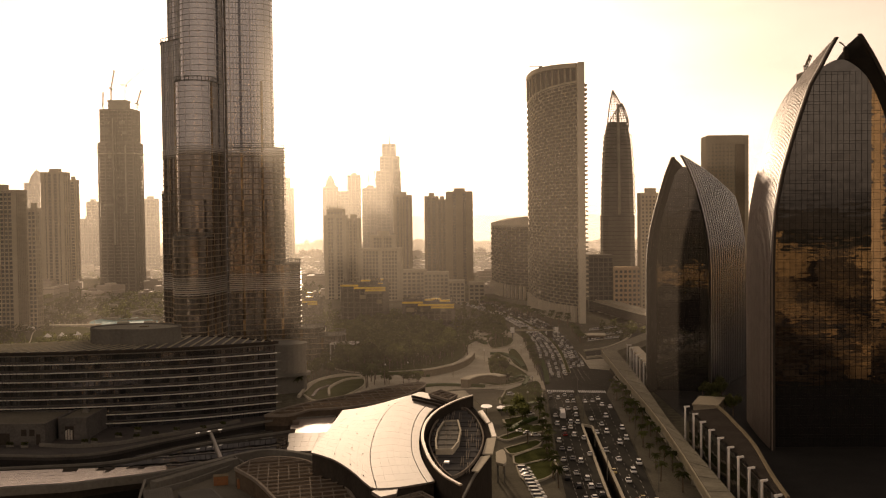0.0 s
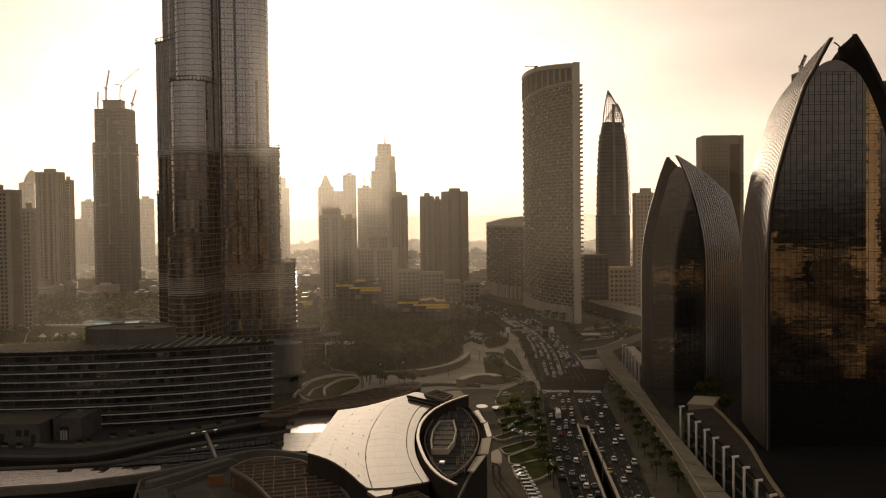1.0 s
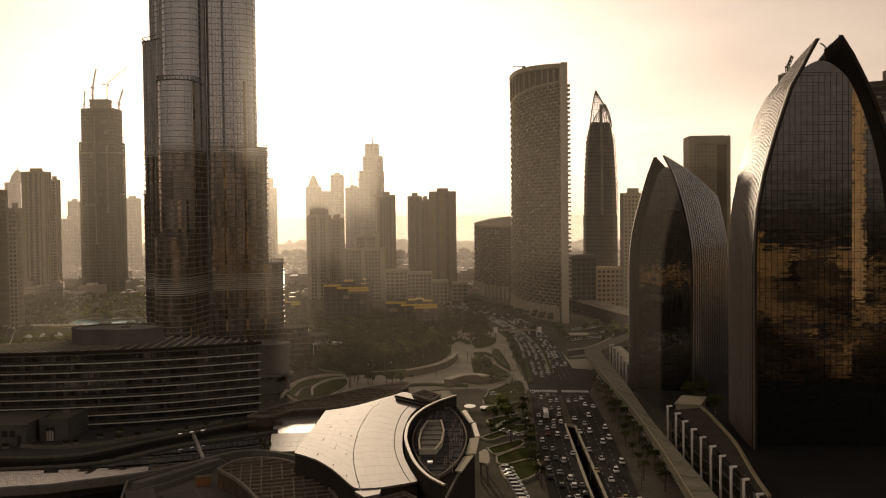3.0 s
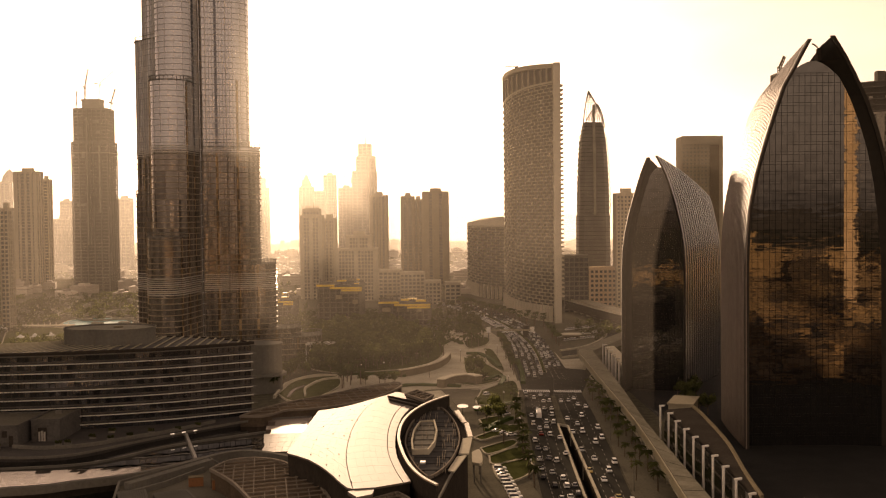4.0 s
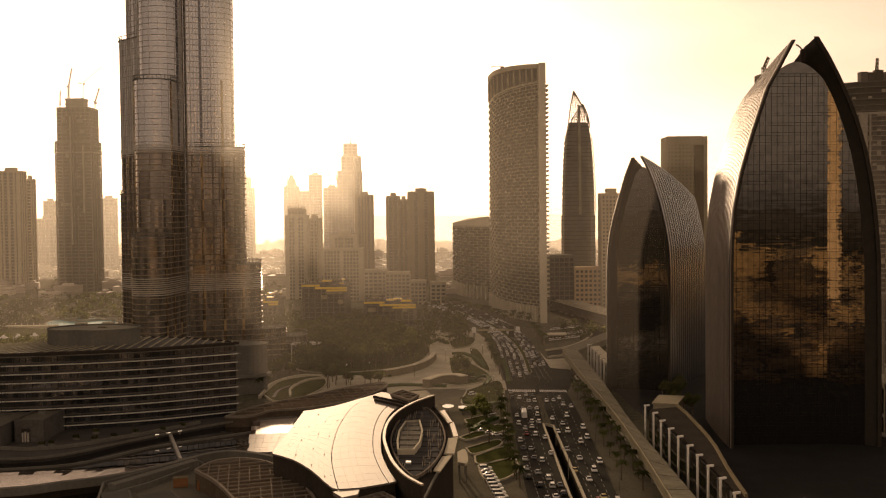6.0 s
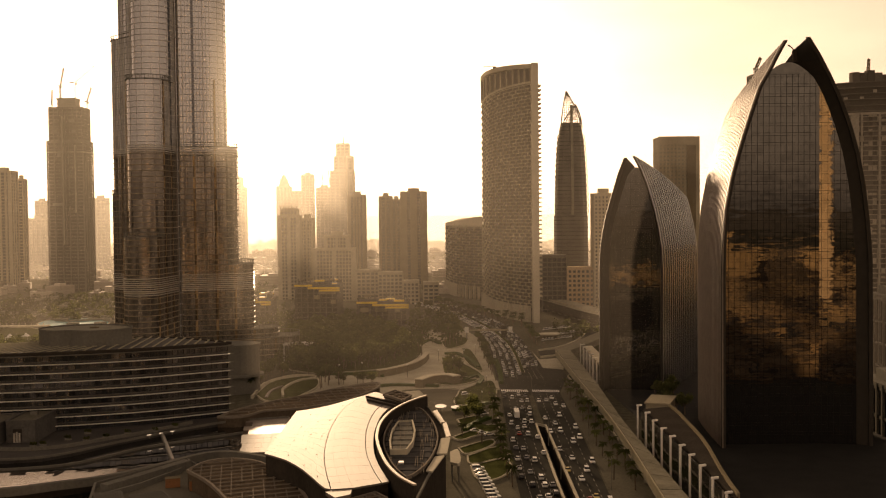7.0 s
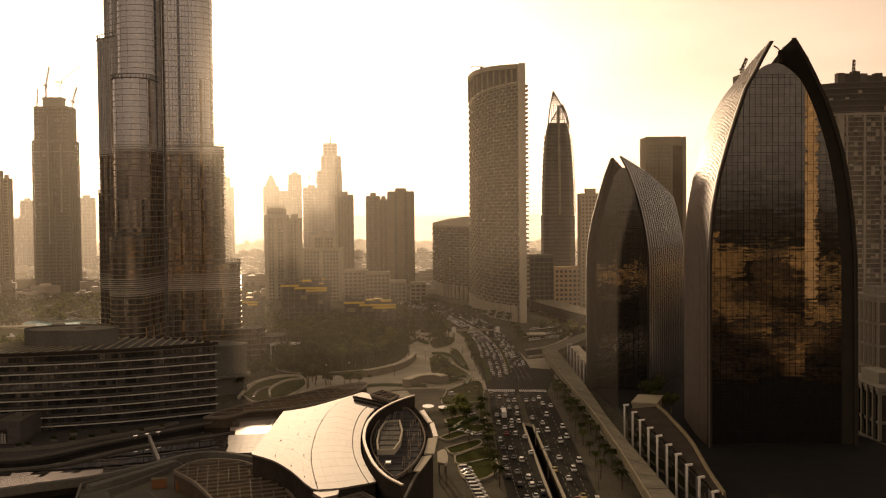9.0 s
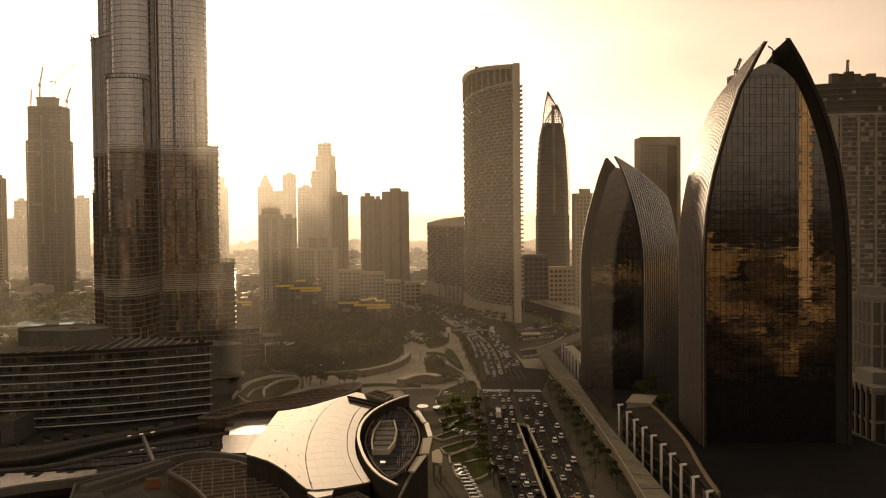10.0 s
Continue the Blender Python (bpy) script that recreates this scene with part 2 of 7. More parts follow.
def prism(bm, pts, z0, z1, cap=True):
    n = len(pts)
    lo = [bm.verts.new((p[0], p[1], z0)) for p in pts]
    hi = [bm.verts.new((p[0], p[1], z1)) for p in pts]
    for i in range(n):
        j = (i + 1) % n
        bm.faces.new((lo[i], lo[j], hi[j], hi[i]))
    if cap:
        bm.faces.new(hi)
        bm.faces.new(lo[::-1])
    return bm


def box(bm, cx, cy, cz, sx, sy, sz, turn=0.0):
    """A box whose base centre is (cx, cy, cz)."""
    c, s = math.cos(radians(turn)), math.sin(radians(turn))
    pts = [(cx + c * a * sx / 2 - s * b * sy / 2, cy + s * a * sx / 2 + c * b * sy / 2) for a, b in ((-1, -1), (1, -1), (1, 1), (-1, 1))]
    return prism(bm, pts, cz, cz + sz)


def area_of(pts):
    return sum(a[0] * b[1] - b[0] * a[1] for a, b in zip(pts, pts[1:] + pts[:1])) / 2


def ccw(pts):
    return list(pts) if area_of(list(pts)) > 0 else list(pts)[::-1]


def offset(pts, d):
    """The outline moved outwards by d (counter-clockwise outline)."""
    out = []
    n = len(pts)
    for i in range(n):
        p, q, s = Vector(pts[i - 1][:2]), Vector(pts[i][:2]), Vector(pts[(i + 1) % n][:2])
        a, b = (q - p).normalized(), (s - q).normalized()
        na, nb = Vector((a.y, -a.x)), Vector((b.y, -b.x))
        m = na + nb
        m = m / max(m.length_squared, 0.4) * 2
        out.append((q.x + m.x * d, q.y + m.y * d))
    return out


def rect(cx, cy, w, d, turn=0.0):
    c, s = math.cos(radians(turn)), math.sin(radians(turn))
    return [(cx + c * a * w / 2 - s * b * d / 2, cy + s * a * w / 2 + c * b * d / 2) for a, b in ((-1, -1), (1, -1), (1, 1), (-1, 1))]


def curve(ctrl, n):
    """n points along a smooth line through the control points."""
    pts = [Vector(p) for p in ctrl]
    pts = [2 * pts[0] - pts[1]] + pts + [2 * pts[-1] - pts[-2]]
    segs = len(pts) - 3
    out = []
    for k in range(n):
        u = k / (n - 1) * segs
        i = min(int(u), segs - 1)
        f = u - i
        p0, p1, p2, p3 = pts[i:i + 4]
        out.append(0.5 * (2 * p1 + (p2 - p0) * f + (2 * p0 - 5 * p1 + 4 * p2 - p3) * f * f + (3 * p1 - p0 - 3 * p2 + p3) * f ** 3))
    return out


def along(pts, gap, closed=True):
    """Places about every gap metres along the sides of an outline: x, y, heading in degrees."""
    n = len(pts)
    for i in range(n if closed else n - 1):
        p, q = Vector(pts[i][:2]), Vector(pts[(i + 1) % n][:2])
        k = max(1, round((q - p).length / gap))
        for j in range(k):
            c = p + (q - p) * (j / k)
            yield c.x, c.y, math.degrees(math.atan2(q.y - p.y, q.x - p.x))


def tower(name, label, plan, z1, floor=3.6, wall=None, frame_mat=None, z0=0.0, deep=0.7, band=1.1, pier=4.0, pier_w=0.7, crown=3.0, plant=True, group="", stagger=None, under=None):
    """A tower block: glass body, a floor band at every storey, piers up its sides, parapet and plant room on the roof. under: the tower of which this is a further step."""
    wall, frame_mat = wall or M_glass, frame_mat or M_beige
    plan = ccw(plan)
    if under:
        ob = under
        cx, cy = under.matrix_basis.translation.xy
    else:
        cx, cy = sum(p[0] for p in plan) / len(plan), sum(p[1] for p in plan) / len(plan)
        ob = thing(name, (cx, cy, z0), label, "tower", group)
    b0 = z0 - ob.matrix_basis.translation.z
    loc = [(p[0] - cx, p[1] - cy) for p in plan]
    h = z1 - z0
    inner = offset(loc, -deep)
    part("body", prism(bmesh.new(), inner, b0, b0 + h - 0.5), wall, ob)
    me = mesh_of(prism(bmesh.new(), loc, 0, band), "floor_band")
    n = int((h - crown) / floor)
    for i in range(n + 1):
        piece("floor_band", me, frame_mat, ob, (0, 0, b0 + h - crown - i * floor))
    if pier:
        if stagger:
            rows = []
            for odd in (0, 1):
                bm = bmesh.new()
                for k, (x, y, a, w) in enumerate(stagger):
                    if k % 2 == odd:
                        box(bm, x - cx, y - cy, 0, w, 2 * deep, floor, a)
                rows.append(mesh_of(bm, "balcony_screen"))
            for i in range(n):
                piece("balcony_screen", rows[i % 2], frame_mat, ob, (0, 0, b0 + h - crown - (i + 1) * floor + 0.01), kind="stuff")
        pm = mesh_of(box(bmesh.new(), 0, 0, 0, pier_w, deep + 0.3, h - 0.1), "pier")
        for x, y, a in along(offset(loc, -deep / 2 + 0.16), pier) if not stagger else ():
            piece("pier", pm, frame_mat, ob, (x, y, b0), a)
    bm = bmesh.new()
    prism(bm, offset(loc, 0.12), b0 + h - 1.6, b0 + h)
    part("parapet", bm, frame_mat, ob)
    if plant:
        mx, my = sum(p[0] for p in loc) / len(loc), sum(p[1] for p in loc) / len(loc)
        small = [(mx + (p[0] - mx) * 0.45, my + (p[1] - my) * 0.45) for p in loc]
        part("plant_room", prism(bmesh.new(), small, b0 + h, b0 + h + 4.5), frame_mat, ob)
    return ob


def fixed(name, bm, mat, under, label=""):
    """A part given in world places, fixed to a thing that stands unturned."""
    bm.transform(Matrix.Translation(-under.matrix_basis.translation))
    return part(name, bm, mat, under, label)


def bars_in(pts, turn, gap, start=0.5):
    """Straight runs across an outline, side by side every gap metres, at a heading: centre x, y and length."""
    c, s = math.cos(radians(turn)), math.sin(radians(turn))
    loc = [(p[0] * c + p[1] * s, -p[0] * s + p[1] * c) for p in pts]
    v = min(p[1] for p in loc) + gap * start
    top = max(p[1] for p in loc)
    while v < top:
        cuts = []
        for a, b in zip(loc, loc[1:] + loc[:1]):
            if (a[1] <= v) != (b[1] <= v):
                cuts.append(a[0] + (b[0] - a[0]) * (v - a[1]) / (b[1] - a[1]))
        cuts.sort()
        for u0, u1 in zip(cuts[::2], cuts[1::2]):
            if u1 - u0 > 0.3:
                um = (u0 + u1) / 2
                yield um * c - v * s, um * s + v * c, u1 - u0
        v += gap


def grid_bars(parent, name, pts, turn, gap, z, w, h, mat, start=0.5, broken=None):
    """Bars across an outline; broken: a random source that leaves runs of a bar out."""
    c, s = math.cos(radians(turn)), math.sin(radians(turn))
    for x, y, length in bars_in(pts, turn, gap, start):
        if broken:
            u = -length / 2
            while u < length / 2 - 0.5:
                run = min(broken.uniform(4, 12), length / 2 - u)
                if broken.random() < 0.74:
                    m = u + run / 2
                    piece(name, mesh_of(box(bmesh.new(), 0, 0, 0, run, w, h), name), mat, parent, (x + m * c, y + m * s, z), turn)
                u += run
            continue
        piece(name, mesh_of(box(bmesh.new(), 0, 0, 0, length, w, h), name), mat, parent, (x, y, z), turn)


def wall_line(bm, pts, thick, z0, z1):
    """A wall of even thickness along a line of points."""
    n = len(pts)
    sides = []
    for i in range(n):
        a, b = Vector(pts[max(i - 1, 0)][:2]), Vector(pts[min(i + 1, n - 1)][:2])
        d = (b - a).normalized()
        s = Vector((-d.y, d.x)) * thick / 2
        p = Vector(pts[i][:2])
        sides.append([bm.verts.new((q.x, q.y, z)) for q, z in ((p - s, z0), (p + s, z0), (p + s, z1), (p - s, z1))])
    for a, b in zip(sides, sides[1:]):
        for k in range(4):
            m = (k + 1) % 4
            bm.faces.new((a[k], b[k], b[m], a[m]))
    bm.faces.new(sides[0][::-1])
    bm.faces.new(sides[-1])
    bmesh.ops.recalc_face_normals(bm, faces=bm.faces)
    return bm


def level(pts, n):
    return [(p.x, p.y) for p in curve(pts, n)]


def lerp_table(table, z):
    """Value at z from rows of (value, z) that fall in z."""
    rows = sorted(table, key=lambda r: r[1])
    if z <= rows[0][1]:
        return rows[0][0]
    for a, b in zip(rows, rows[1:]):
        if z <= b[1]:
            f = (z - a[1]) / (b[1] - a[1])
            return a[0] + (b[0] - a[0]) * f
    return rows[-1][0]


# ---- the ground, out to the horizon, with the slot of the underpass cut into it ----
SLOT = ccw([(47.2, 473.1), (50.5, 469.1), (47.9, 352.1), (46.7, 309.9), (43.1, 310), (44, 352.3)])
bm = bmesh.new()
ring = [(4900 * math.cos(a * math.pi / 32), 4900 * math.sin(a * math.pi / 32)) for a in range(64)]
for loop in (ring, SLOT):
    vs = [bm.verts.new((x, y, 0)) for x, y in loop]
    for a, b in zip(vs, vs[1:] + vs[:1]):
        bm.edges.new((a, b))
bmesh.ops.triangle_fill(bm, use_beauty=True, edges=bm.edges[:], normal=(0, 0, 1))
lone("ground", bm, M_sand, "pale sandy city ground reaching the horizon", "ground", "structure")

# low hills that close the horizon
bm = bmesh.new()
prev = None
for a in range(181):
    ang = a * 2 * math.pi / 180
    h = 86 + 9 * noise.noise((math.cos(ang) * 6, math.sin(ang) * 6, 0)) + 4 * noise.noise((math.cos(ang) * 25, math.sin(ang) * 25, 3))
    x, y = math.cos(ang), math.sin(ang)
    now = [bm.verts.new((x * 4000, y * 4000, -0.5)), bm.verts.new((x * 4700, y * 4700, h))]
    if prev:
        bm.faces.new((prev[0], now[0], now[1], prev[1]))
    prev = now
lone("backdrop", bm, M_ridge, "low hazy desert ridge along the horizon", "ridge", "structure")


# ---- the tall tower beside the sun: three rounded wings that step back as they rise ----
def capsule(ang, reach, radius, n=14):
    """Plan of a wing: from the core outwards, with a round nose."""
    d, s = Vector((math.cos(ang), math.sin(ang))), Vector((-math.sin(ang), math.cos(ang)))
    pts = [-s * radius]
    for k in range(n + 1):
        b = -math.pi / 2 + math.pi * k / n
        pts.append(d * (reach + radius * math.cos(b) * 0.9) + s * radius * math.sin(b))
    pts.append(s * radius)
    return [(p.x, p.y) for p in pts]


def wing(parent, ang, reach, radius, h, mech, low):
    """One step of a wing: glass nose with pale floor lines, tubes and columns coloured like gold sun reflections up its
    flanks, louvred plant floors, a rail round its terrace.
    """
    plan = ccw(capsule(ang, reach, radius))
    ahead = Vector((math.cos(ang), math.sin(ang)))
    body = part("wing", prism(bmesh.new(), plan, 0, h), M_silver, parent)
    part("lower_glazing", prism(bmesh.new(), offset(plan, 0.06), 0, min(low, h - 0.2), False), M_silver_low, body)
    fine = mesh_of(prism(bmesh.new(), offset(plan, 0.32), 0, 0.3), "floor_ledge")
    bold = mesh_of(prism(bmesh.new(), offset(plan, 0.8), 0, 0.42), "balcony_ledge")
    louvre = mesh_of(prism(bmesh.new(), offset(plan, 0.8), 0, 0.45), "louvre")
    z = 3.5
    while z < h - 1:
        if z < low:
            piece("balcony_ledge", bold, M_tan, body, (0, 0, z))
        else:
            piece("floor_ledge", fine, M_line, body, (0, 0, z))
        z += 3.5
    for z0, z1 in mech:
        if h > z0:
            for k in range(int((min(z1, h) - z0) / 1.25)):
                piece("louvre", louvre, M_ledge, body, (0, 0, z0 + 1.25 * k))
    tall = h > low + 5
    up = max(h - low, 0.5)
    lo_h = min(h, low) - 0.1
    tubes = mesh_of(box(bmesh.new(), 0, 0, low, 0.5, 1.4, up), "tube")
    fin = mesh_of(box(bmesh.new(), 0, 0, low, 0.2, 0.8, up), "fin")
    hair = mesh_of(box(bmesh.new(), 0, 0, low, 0.1, 0.5, up), "mullion")
    low_fin = mesh_of(box(box(bmesh.new(), 0, 0, 0, 0.28, 1.1, lo_h), 0.8, 0, 0, 0.16, 0.9, lo_h), "low_fin")
    low_hair = mesh_of(box(bmesh.new(), 0, 0, 0, 0.14, 0.6, lo_h), "low_mullion")
    column = mesh_of(box(bmesh.new(), 0, 0, 0, 1.6, 0.5, lo_h - 0.4), "window_column")
    # dim silver columns, and sunny ones whose gold imitates caught sunlight
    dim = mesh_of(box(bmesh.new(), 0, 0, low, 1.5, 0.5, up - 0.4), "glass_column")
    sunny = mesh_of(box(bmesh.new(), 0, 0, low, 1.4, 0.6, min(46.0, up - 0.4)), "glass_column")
    for k, (x, y, a) in enumerate(along(plan, 2.1)):
        nose = ahead.x * x + ahead.y * y > reach + radius * 0.3
        if nose:
            if k % 2 == 0 and tall:
                piece("mullion", hair, M_steel, body, (x, y, 0), a)
            if k % 3 == 0:
                piece("low_mullion", low_hair, M_bar, body, (x, y, 0), a)
        elif k % 6 == 0:
            if tall:
                piece("tube", tubes, M_steel, body, (x, y, 0), a)
            piece("low_fin", low_fin, M_bar, body, (x, y, 0), a)
        elif k % 6 == 3:
            piece("window_column", column, M_gold, body, (x, y, 0), a)
            if tall:
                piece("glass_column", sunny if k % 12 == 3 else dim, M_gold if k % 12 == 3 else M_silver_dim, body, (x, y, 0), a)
        else:
            if tall:
                piece("fin", fin, M_steel, body, (x, y, 0), a)
            piece("low_mullion", low_hair, M_bar, body, (x, y, 0), a)
    part("terrace_slab", prism(bmesh.new(), offset(plan, 0.9), h, h + 0.5), M_grey, body)
    bm = bmesh.new()
    wall_line(bm, offset(plan, 0.5) + [offset(plan, 0.5)[0]], 0.3, h + 2.6, h + 3.0)
    for x, y, a in along(plan, 3.0):
        box(bm, x, y, h + 0.5, 0.3, 0.3, 2.1, a)
    part("terrace_rail", bm, M_grey, body)


great_tower = thing("skyscraper", (-170.8, 690.0, 0), "silver glass skyscraper of stepped round-nosed wings with steel fins", "skyscraper")
MECH = ((47.2, 59.3), (133, 139.7), (246, 254))
FRONT, RIGHT, LEFT = radians(-93.5), radians(17), radians(137)
for ang, tiers in ((FRONT, ((17, 300), (29, 178), (41, 82.5))),
                   (RIGHT, ((29.8, 330), (36.5, 138.8), (46, 63.2), (62, 20.7), (76, 15))),
                   (LEFT, ((24, 300), (33.5, 209.6), (36, 109.5)))):
    for k, (reach, h) in enumerate(tiers):
        wing(great_tower, ang, reach, (12.3, 11.7, 10.8)[k] if ang == FRONT else 13 - 0.25 * k, h, MECH, 135.5)
core_plan = [(17 * math.cos(a * math.pi / 8), 17 * math.sin(a * math.pi / 8)) for a in range(16)]
CORE_LEDGE = mesh_of(prism(bmesh.new(), offset(core_plan, 0.4), 0, 0.35), "floor_ledge")
core = part("core", prism(bmesh.new(), core_plan, 0, 440), M_silver, great_tower)
cm = mesh_of(box(bmesh.new(), 0, 0, 0, 0.5, 1.2, 439), "fin")
for k, (x, y, a) in enumerate(along(core_plan, 2.2)):
    piece("fin", cm, M_steel if k % 3 else M_bar, core, (x, y, 0), a)
for z in range(4, 330, 7):
    piece("floor_ledge", CORE_LEDGE, M_line, core, (0, 0, z))
# glazed pavilion lobbies at the foot of the right wing
for x0, x1, y0, y1, top in ((-114.3, -102.5, 705, 725, 18.1), (-103.6, -92.5, 708, 728, 13.1), (-94.5, -77.1, 690, 704, 11.3)):
    ob = thing("lobby_pavilion", ((x0 + x1) / 2, (y0 + y1) / 2, 0), "low glazed lobby pavilion with a thin flat roof", "pavilion", "pavilions at the foot of the skyscraper")
    w, d = x1 - x0, y1 - y0
    part("glass_wall", box(bmesh.new(), 0, 0, 0, w - 1, d - 1, top - 0.6), M_silver_low, ob)
    part("roof", box(bmesh.new(), 0, 0, top - 0.6, w + 1, d + 1, 0.6), M_ledge, ob)
    pm = mesh_of(box(bmesh.new(), 0, 0, 0, 0.3, 0.3, top - 0.6), "post")
    for x, y, a in along(rect(0, 0, w, d), 3.0):
        piece("post", pm, M_white, ob, (x, y, 0), a)


# dark rounded podium wing between the banded building and the skyscraper
pw = thing("podium_wing", (-106.7, 575, 0), "dark rounded podium wing at the foot of the skyscraper", "podium")
round_plan = [(15 * math.cos(a * math.pi / 14), 11 * math.sin(a * math.pi / 14)) for a in range(28)]
part("wall", prism(bmesh.new(), round_plan, 0, 25), M_grey, pw)
part("canopy", prism(bmesh.new(), offset(round_plan, 2.2), 9, 10.2), M_grey, pw)
part("roof_edge", prism(bmesh.new(), offset(round_plan, 0.5), 25, 26.2), M_grey, pw)


# ---- the towers, from near to far ----
def block(name, label, x0, x1, y0, top, depth=22, ends=0.0, **kw):
    """A box tower; ends: width of the blank walls at its front corners."""
    ob = tower(name, label, rect((x0 + x1) / 2, y0 + depth / 2, x1 - x0, depth), top, **kw)
    if ends:
        em = mesh_of(box(bmesh.new(), 0, 0, 0, ends, 1.0, top - 0.2), "end_wall")
        for s in (-1, 1):
            piece("end_wall", em, kw.get("frame_mat", M_beige), ob, (s * ((x1 - x0) / 2 - ends / 2 + 0.15), -depth / 2 + 0.1, 0))
        piece("end_wall", mesh_of(box(bmesh.new(), 0, 0, 0, ends * 0.7, 1.0, top - 0.2), "end_wall"), kw.get("frame_mat", M_beige), ob, (0, -depth / 2 + 0.1, 0))
    return ob


def rooftop_crane(at, height, jib, turn, tilt):
    """A luffing tower crane: lattice mast, cab, raised jib and counterweight."""
    ob = thing("tower_crane", at, "slender lattice tower crane with a raised jib", "crane", "tower cranes", turn=turn)
    bm = bmesh.new()
    for a, b in ((-0.8, -0.8), (0.8, -0.8), (0.8, 0.8), (-0.8, 0.8)):
        box(bm, a, b, 0, 0.45, 0.45, height)
    for k in range(int(height / 2.5)):
        box(bm, 0, 0, 2.5 * k, 2.0, 2.0, 0.35)
    part("mast", bm, M_crane, ob)
    part("cab", box(bmesh.new(), 1.8, 0, height - 3, 2.2, 2.0, 3), M_white, ob)
    bm = bmesh.new()
    d = Vector((math.cos(radians(tilt)), 0, math.sin(radians(tilt))))
    up = Vector((-d.z, 0, d.x))
    for o in (up * 0.8, -up * 0.8 + Vector((0, 0.8, 0)), -up * 0.8 - Vector((0, 0.8, 0))):
        ends = []
        for s in (0, jib):
            c = d * s + o + Vector((0, 0, height))
            ends.append([bm.verts.new(c + q) for q in (Vector((0, -0.25, 0)) - up * 0.25, Vector((0, 0.25, 0)) - up * 0.25, Vector((0, 0.25, 0)) + up * 0.25, Vector((0, -0.25, 0)) + up * 0.25)])
        for k in range(4):
            bm.faces.new((ends[0][k], ends[1][k], ends[1][(k + 1) % 4], ends[0][(k + 1) % 4]))
    for s in np.arange(2, jib, 3.0):
        c = d * float(s) + Vector((0, 0, height))
        box(bm, c.x, c.y, c.z - 0.9, 0.4, 1.8, 1.8)
    part("jib", bm, M_crane, ob)
    part("counterweight", box(bmesh.new(), -jib * 0.1, 0, height - 1, jib * 0.16, 1.6, 1.4), M_concrete, ob)
    return ob


# darker copy of raw_concrete, the shade of unlit frames put into its colour
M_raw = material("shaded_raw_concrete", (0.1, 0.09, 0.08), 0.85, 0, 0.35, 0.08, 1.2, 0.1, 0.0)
FAR = dict(floor=4.2, band=0.9, pier=7.0, pier_w=2.6)
DIM = dict(floor=6.0, band=1.6, pier=8.0, pier_w=2.0)
# tower under construction, with stepped top
CX0, CX1, CY = -482.1, -435.5, 1362
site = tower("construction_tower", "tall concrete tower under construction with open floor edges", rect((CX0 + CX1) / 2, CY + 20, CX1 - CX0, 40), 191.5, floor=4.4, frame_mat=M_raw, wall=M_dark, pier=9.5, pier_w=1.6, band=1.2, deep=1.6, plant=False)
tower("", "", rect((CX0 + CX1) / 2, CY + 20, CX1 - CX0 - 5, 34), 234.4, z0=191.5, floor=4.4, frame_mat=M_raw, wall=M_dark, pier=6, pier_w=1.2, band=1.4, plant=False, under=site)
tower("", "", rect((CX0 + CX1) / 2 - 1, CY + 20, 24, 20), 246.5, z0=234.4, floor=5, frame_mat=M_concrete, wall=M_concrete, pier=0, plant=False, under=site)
edge_rng = random.Random(21)
for k in range(44):
    zf = 69.5 + 4.4 * k
    if zf < 227.2:
        for s in (-1, 1):
            w = edge_rng.uniform(0.8, 3.2) * (1 if zf < 191.5 else 0.5)
            half = (CX1 - CX0) / 2 - (0 if zf < 191.5 else 2.5)
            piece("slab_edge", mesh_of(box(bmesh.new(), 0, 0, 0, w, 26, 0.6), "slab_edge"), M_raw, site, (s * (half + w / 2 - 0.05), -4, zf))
for x, z0, z1, m in ((-2.5, 60, 222, M_concrete), (1.0, 60, 222, M_raw), (13, 100, 186, M_concrete)):
    part("hoist_mast", box(bmesh.new(), x, -21.9, z0, 1.5, 1.4, z1 - z0), m, site)
for k in range(26):
    zf, xs = 69.5 + 4.4 * edge_rng.randrange(5, 34), edge_rng.uniform(-18, 14)
    part("screen", box(bmesh.new(), xs, -20.35, zf, edge_rng.uniform(3, 9), 0.4, edge_rng.choice((3.4, 3.6, 8.0))), edge_rng.choice((M_dark, M_dark, M_raw, M_grey)), site)
part("mid_ledge", box(bmesh.new(), 0, 0, 176.5, CX1 - CX0 + 3.0, 43, 1.2), M_concrete, site)
for x, z, h, j, t, e in ((-14, 244.5, 20, 26, 75, 72), (9, 246.4, 22, 34, 20, 42), (-28, 234.6, 8, 18, 100, 75), (28, 234.2, 10, 20, 60, 68)):
    rooftop_crane(((CX0 + CX1) / 2 * 1 + x * 0.8, CY + 20, z - 1.5), h, j, t, e)
block("residential_tower", "beige residential tower with recessed balcony strips", -571.8, -542.4, 1400, 156.1, ends=4.5, frame_mat=M_beige, **FAR)
block("residential_tower", "slim beige residential tower beside a taller one", -550.8, -542.4, 1440, 147, depth=14, frame_mat=M_beige, **FAR)
block("residential_tower", "stepped beige residential tower with balconies", -431.7, -385.5, 890, 119.4, depth=22, ends=3.5, frame_mat=M_beige, floor=3.6, pier=3.6)
block("residential_tower", "lower shoulder of a stepped beige residential tower", -377.4, -370.4, 893, 103.6, depth=12, frame_mat=M_beige, floor=3.6, pier=3.6)
block("far_block", "far grey apartment block in the haze", -851.3, -779.9, 1900, 105.5, frame_mat=M_grey, **DIM)
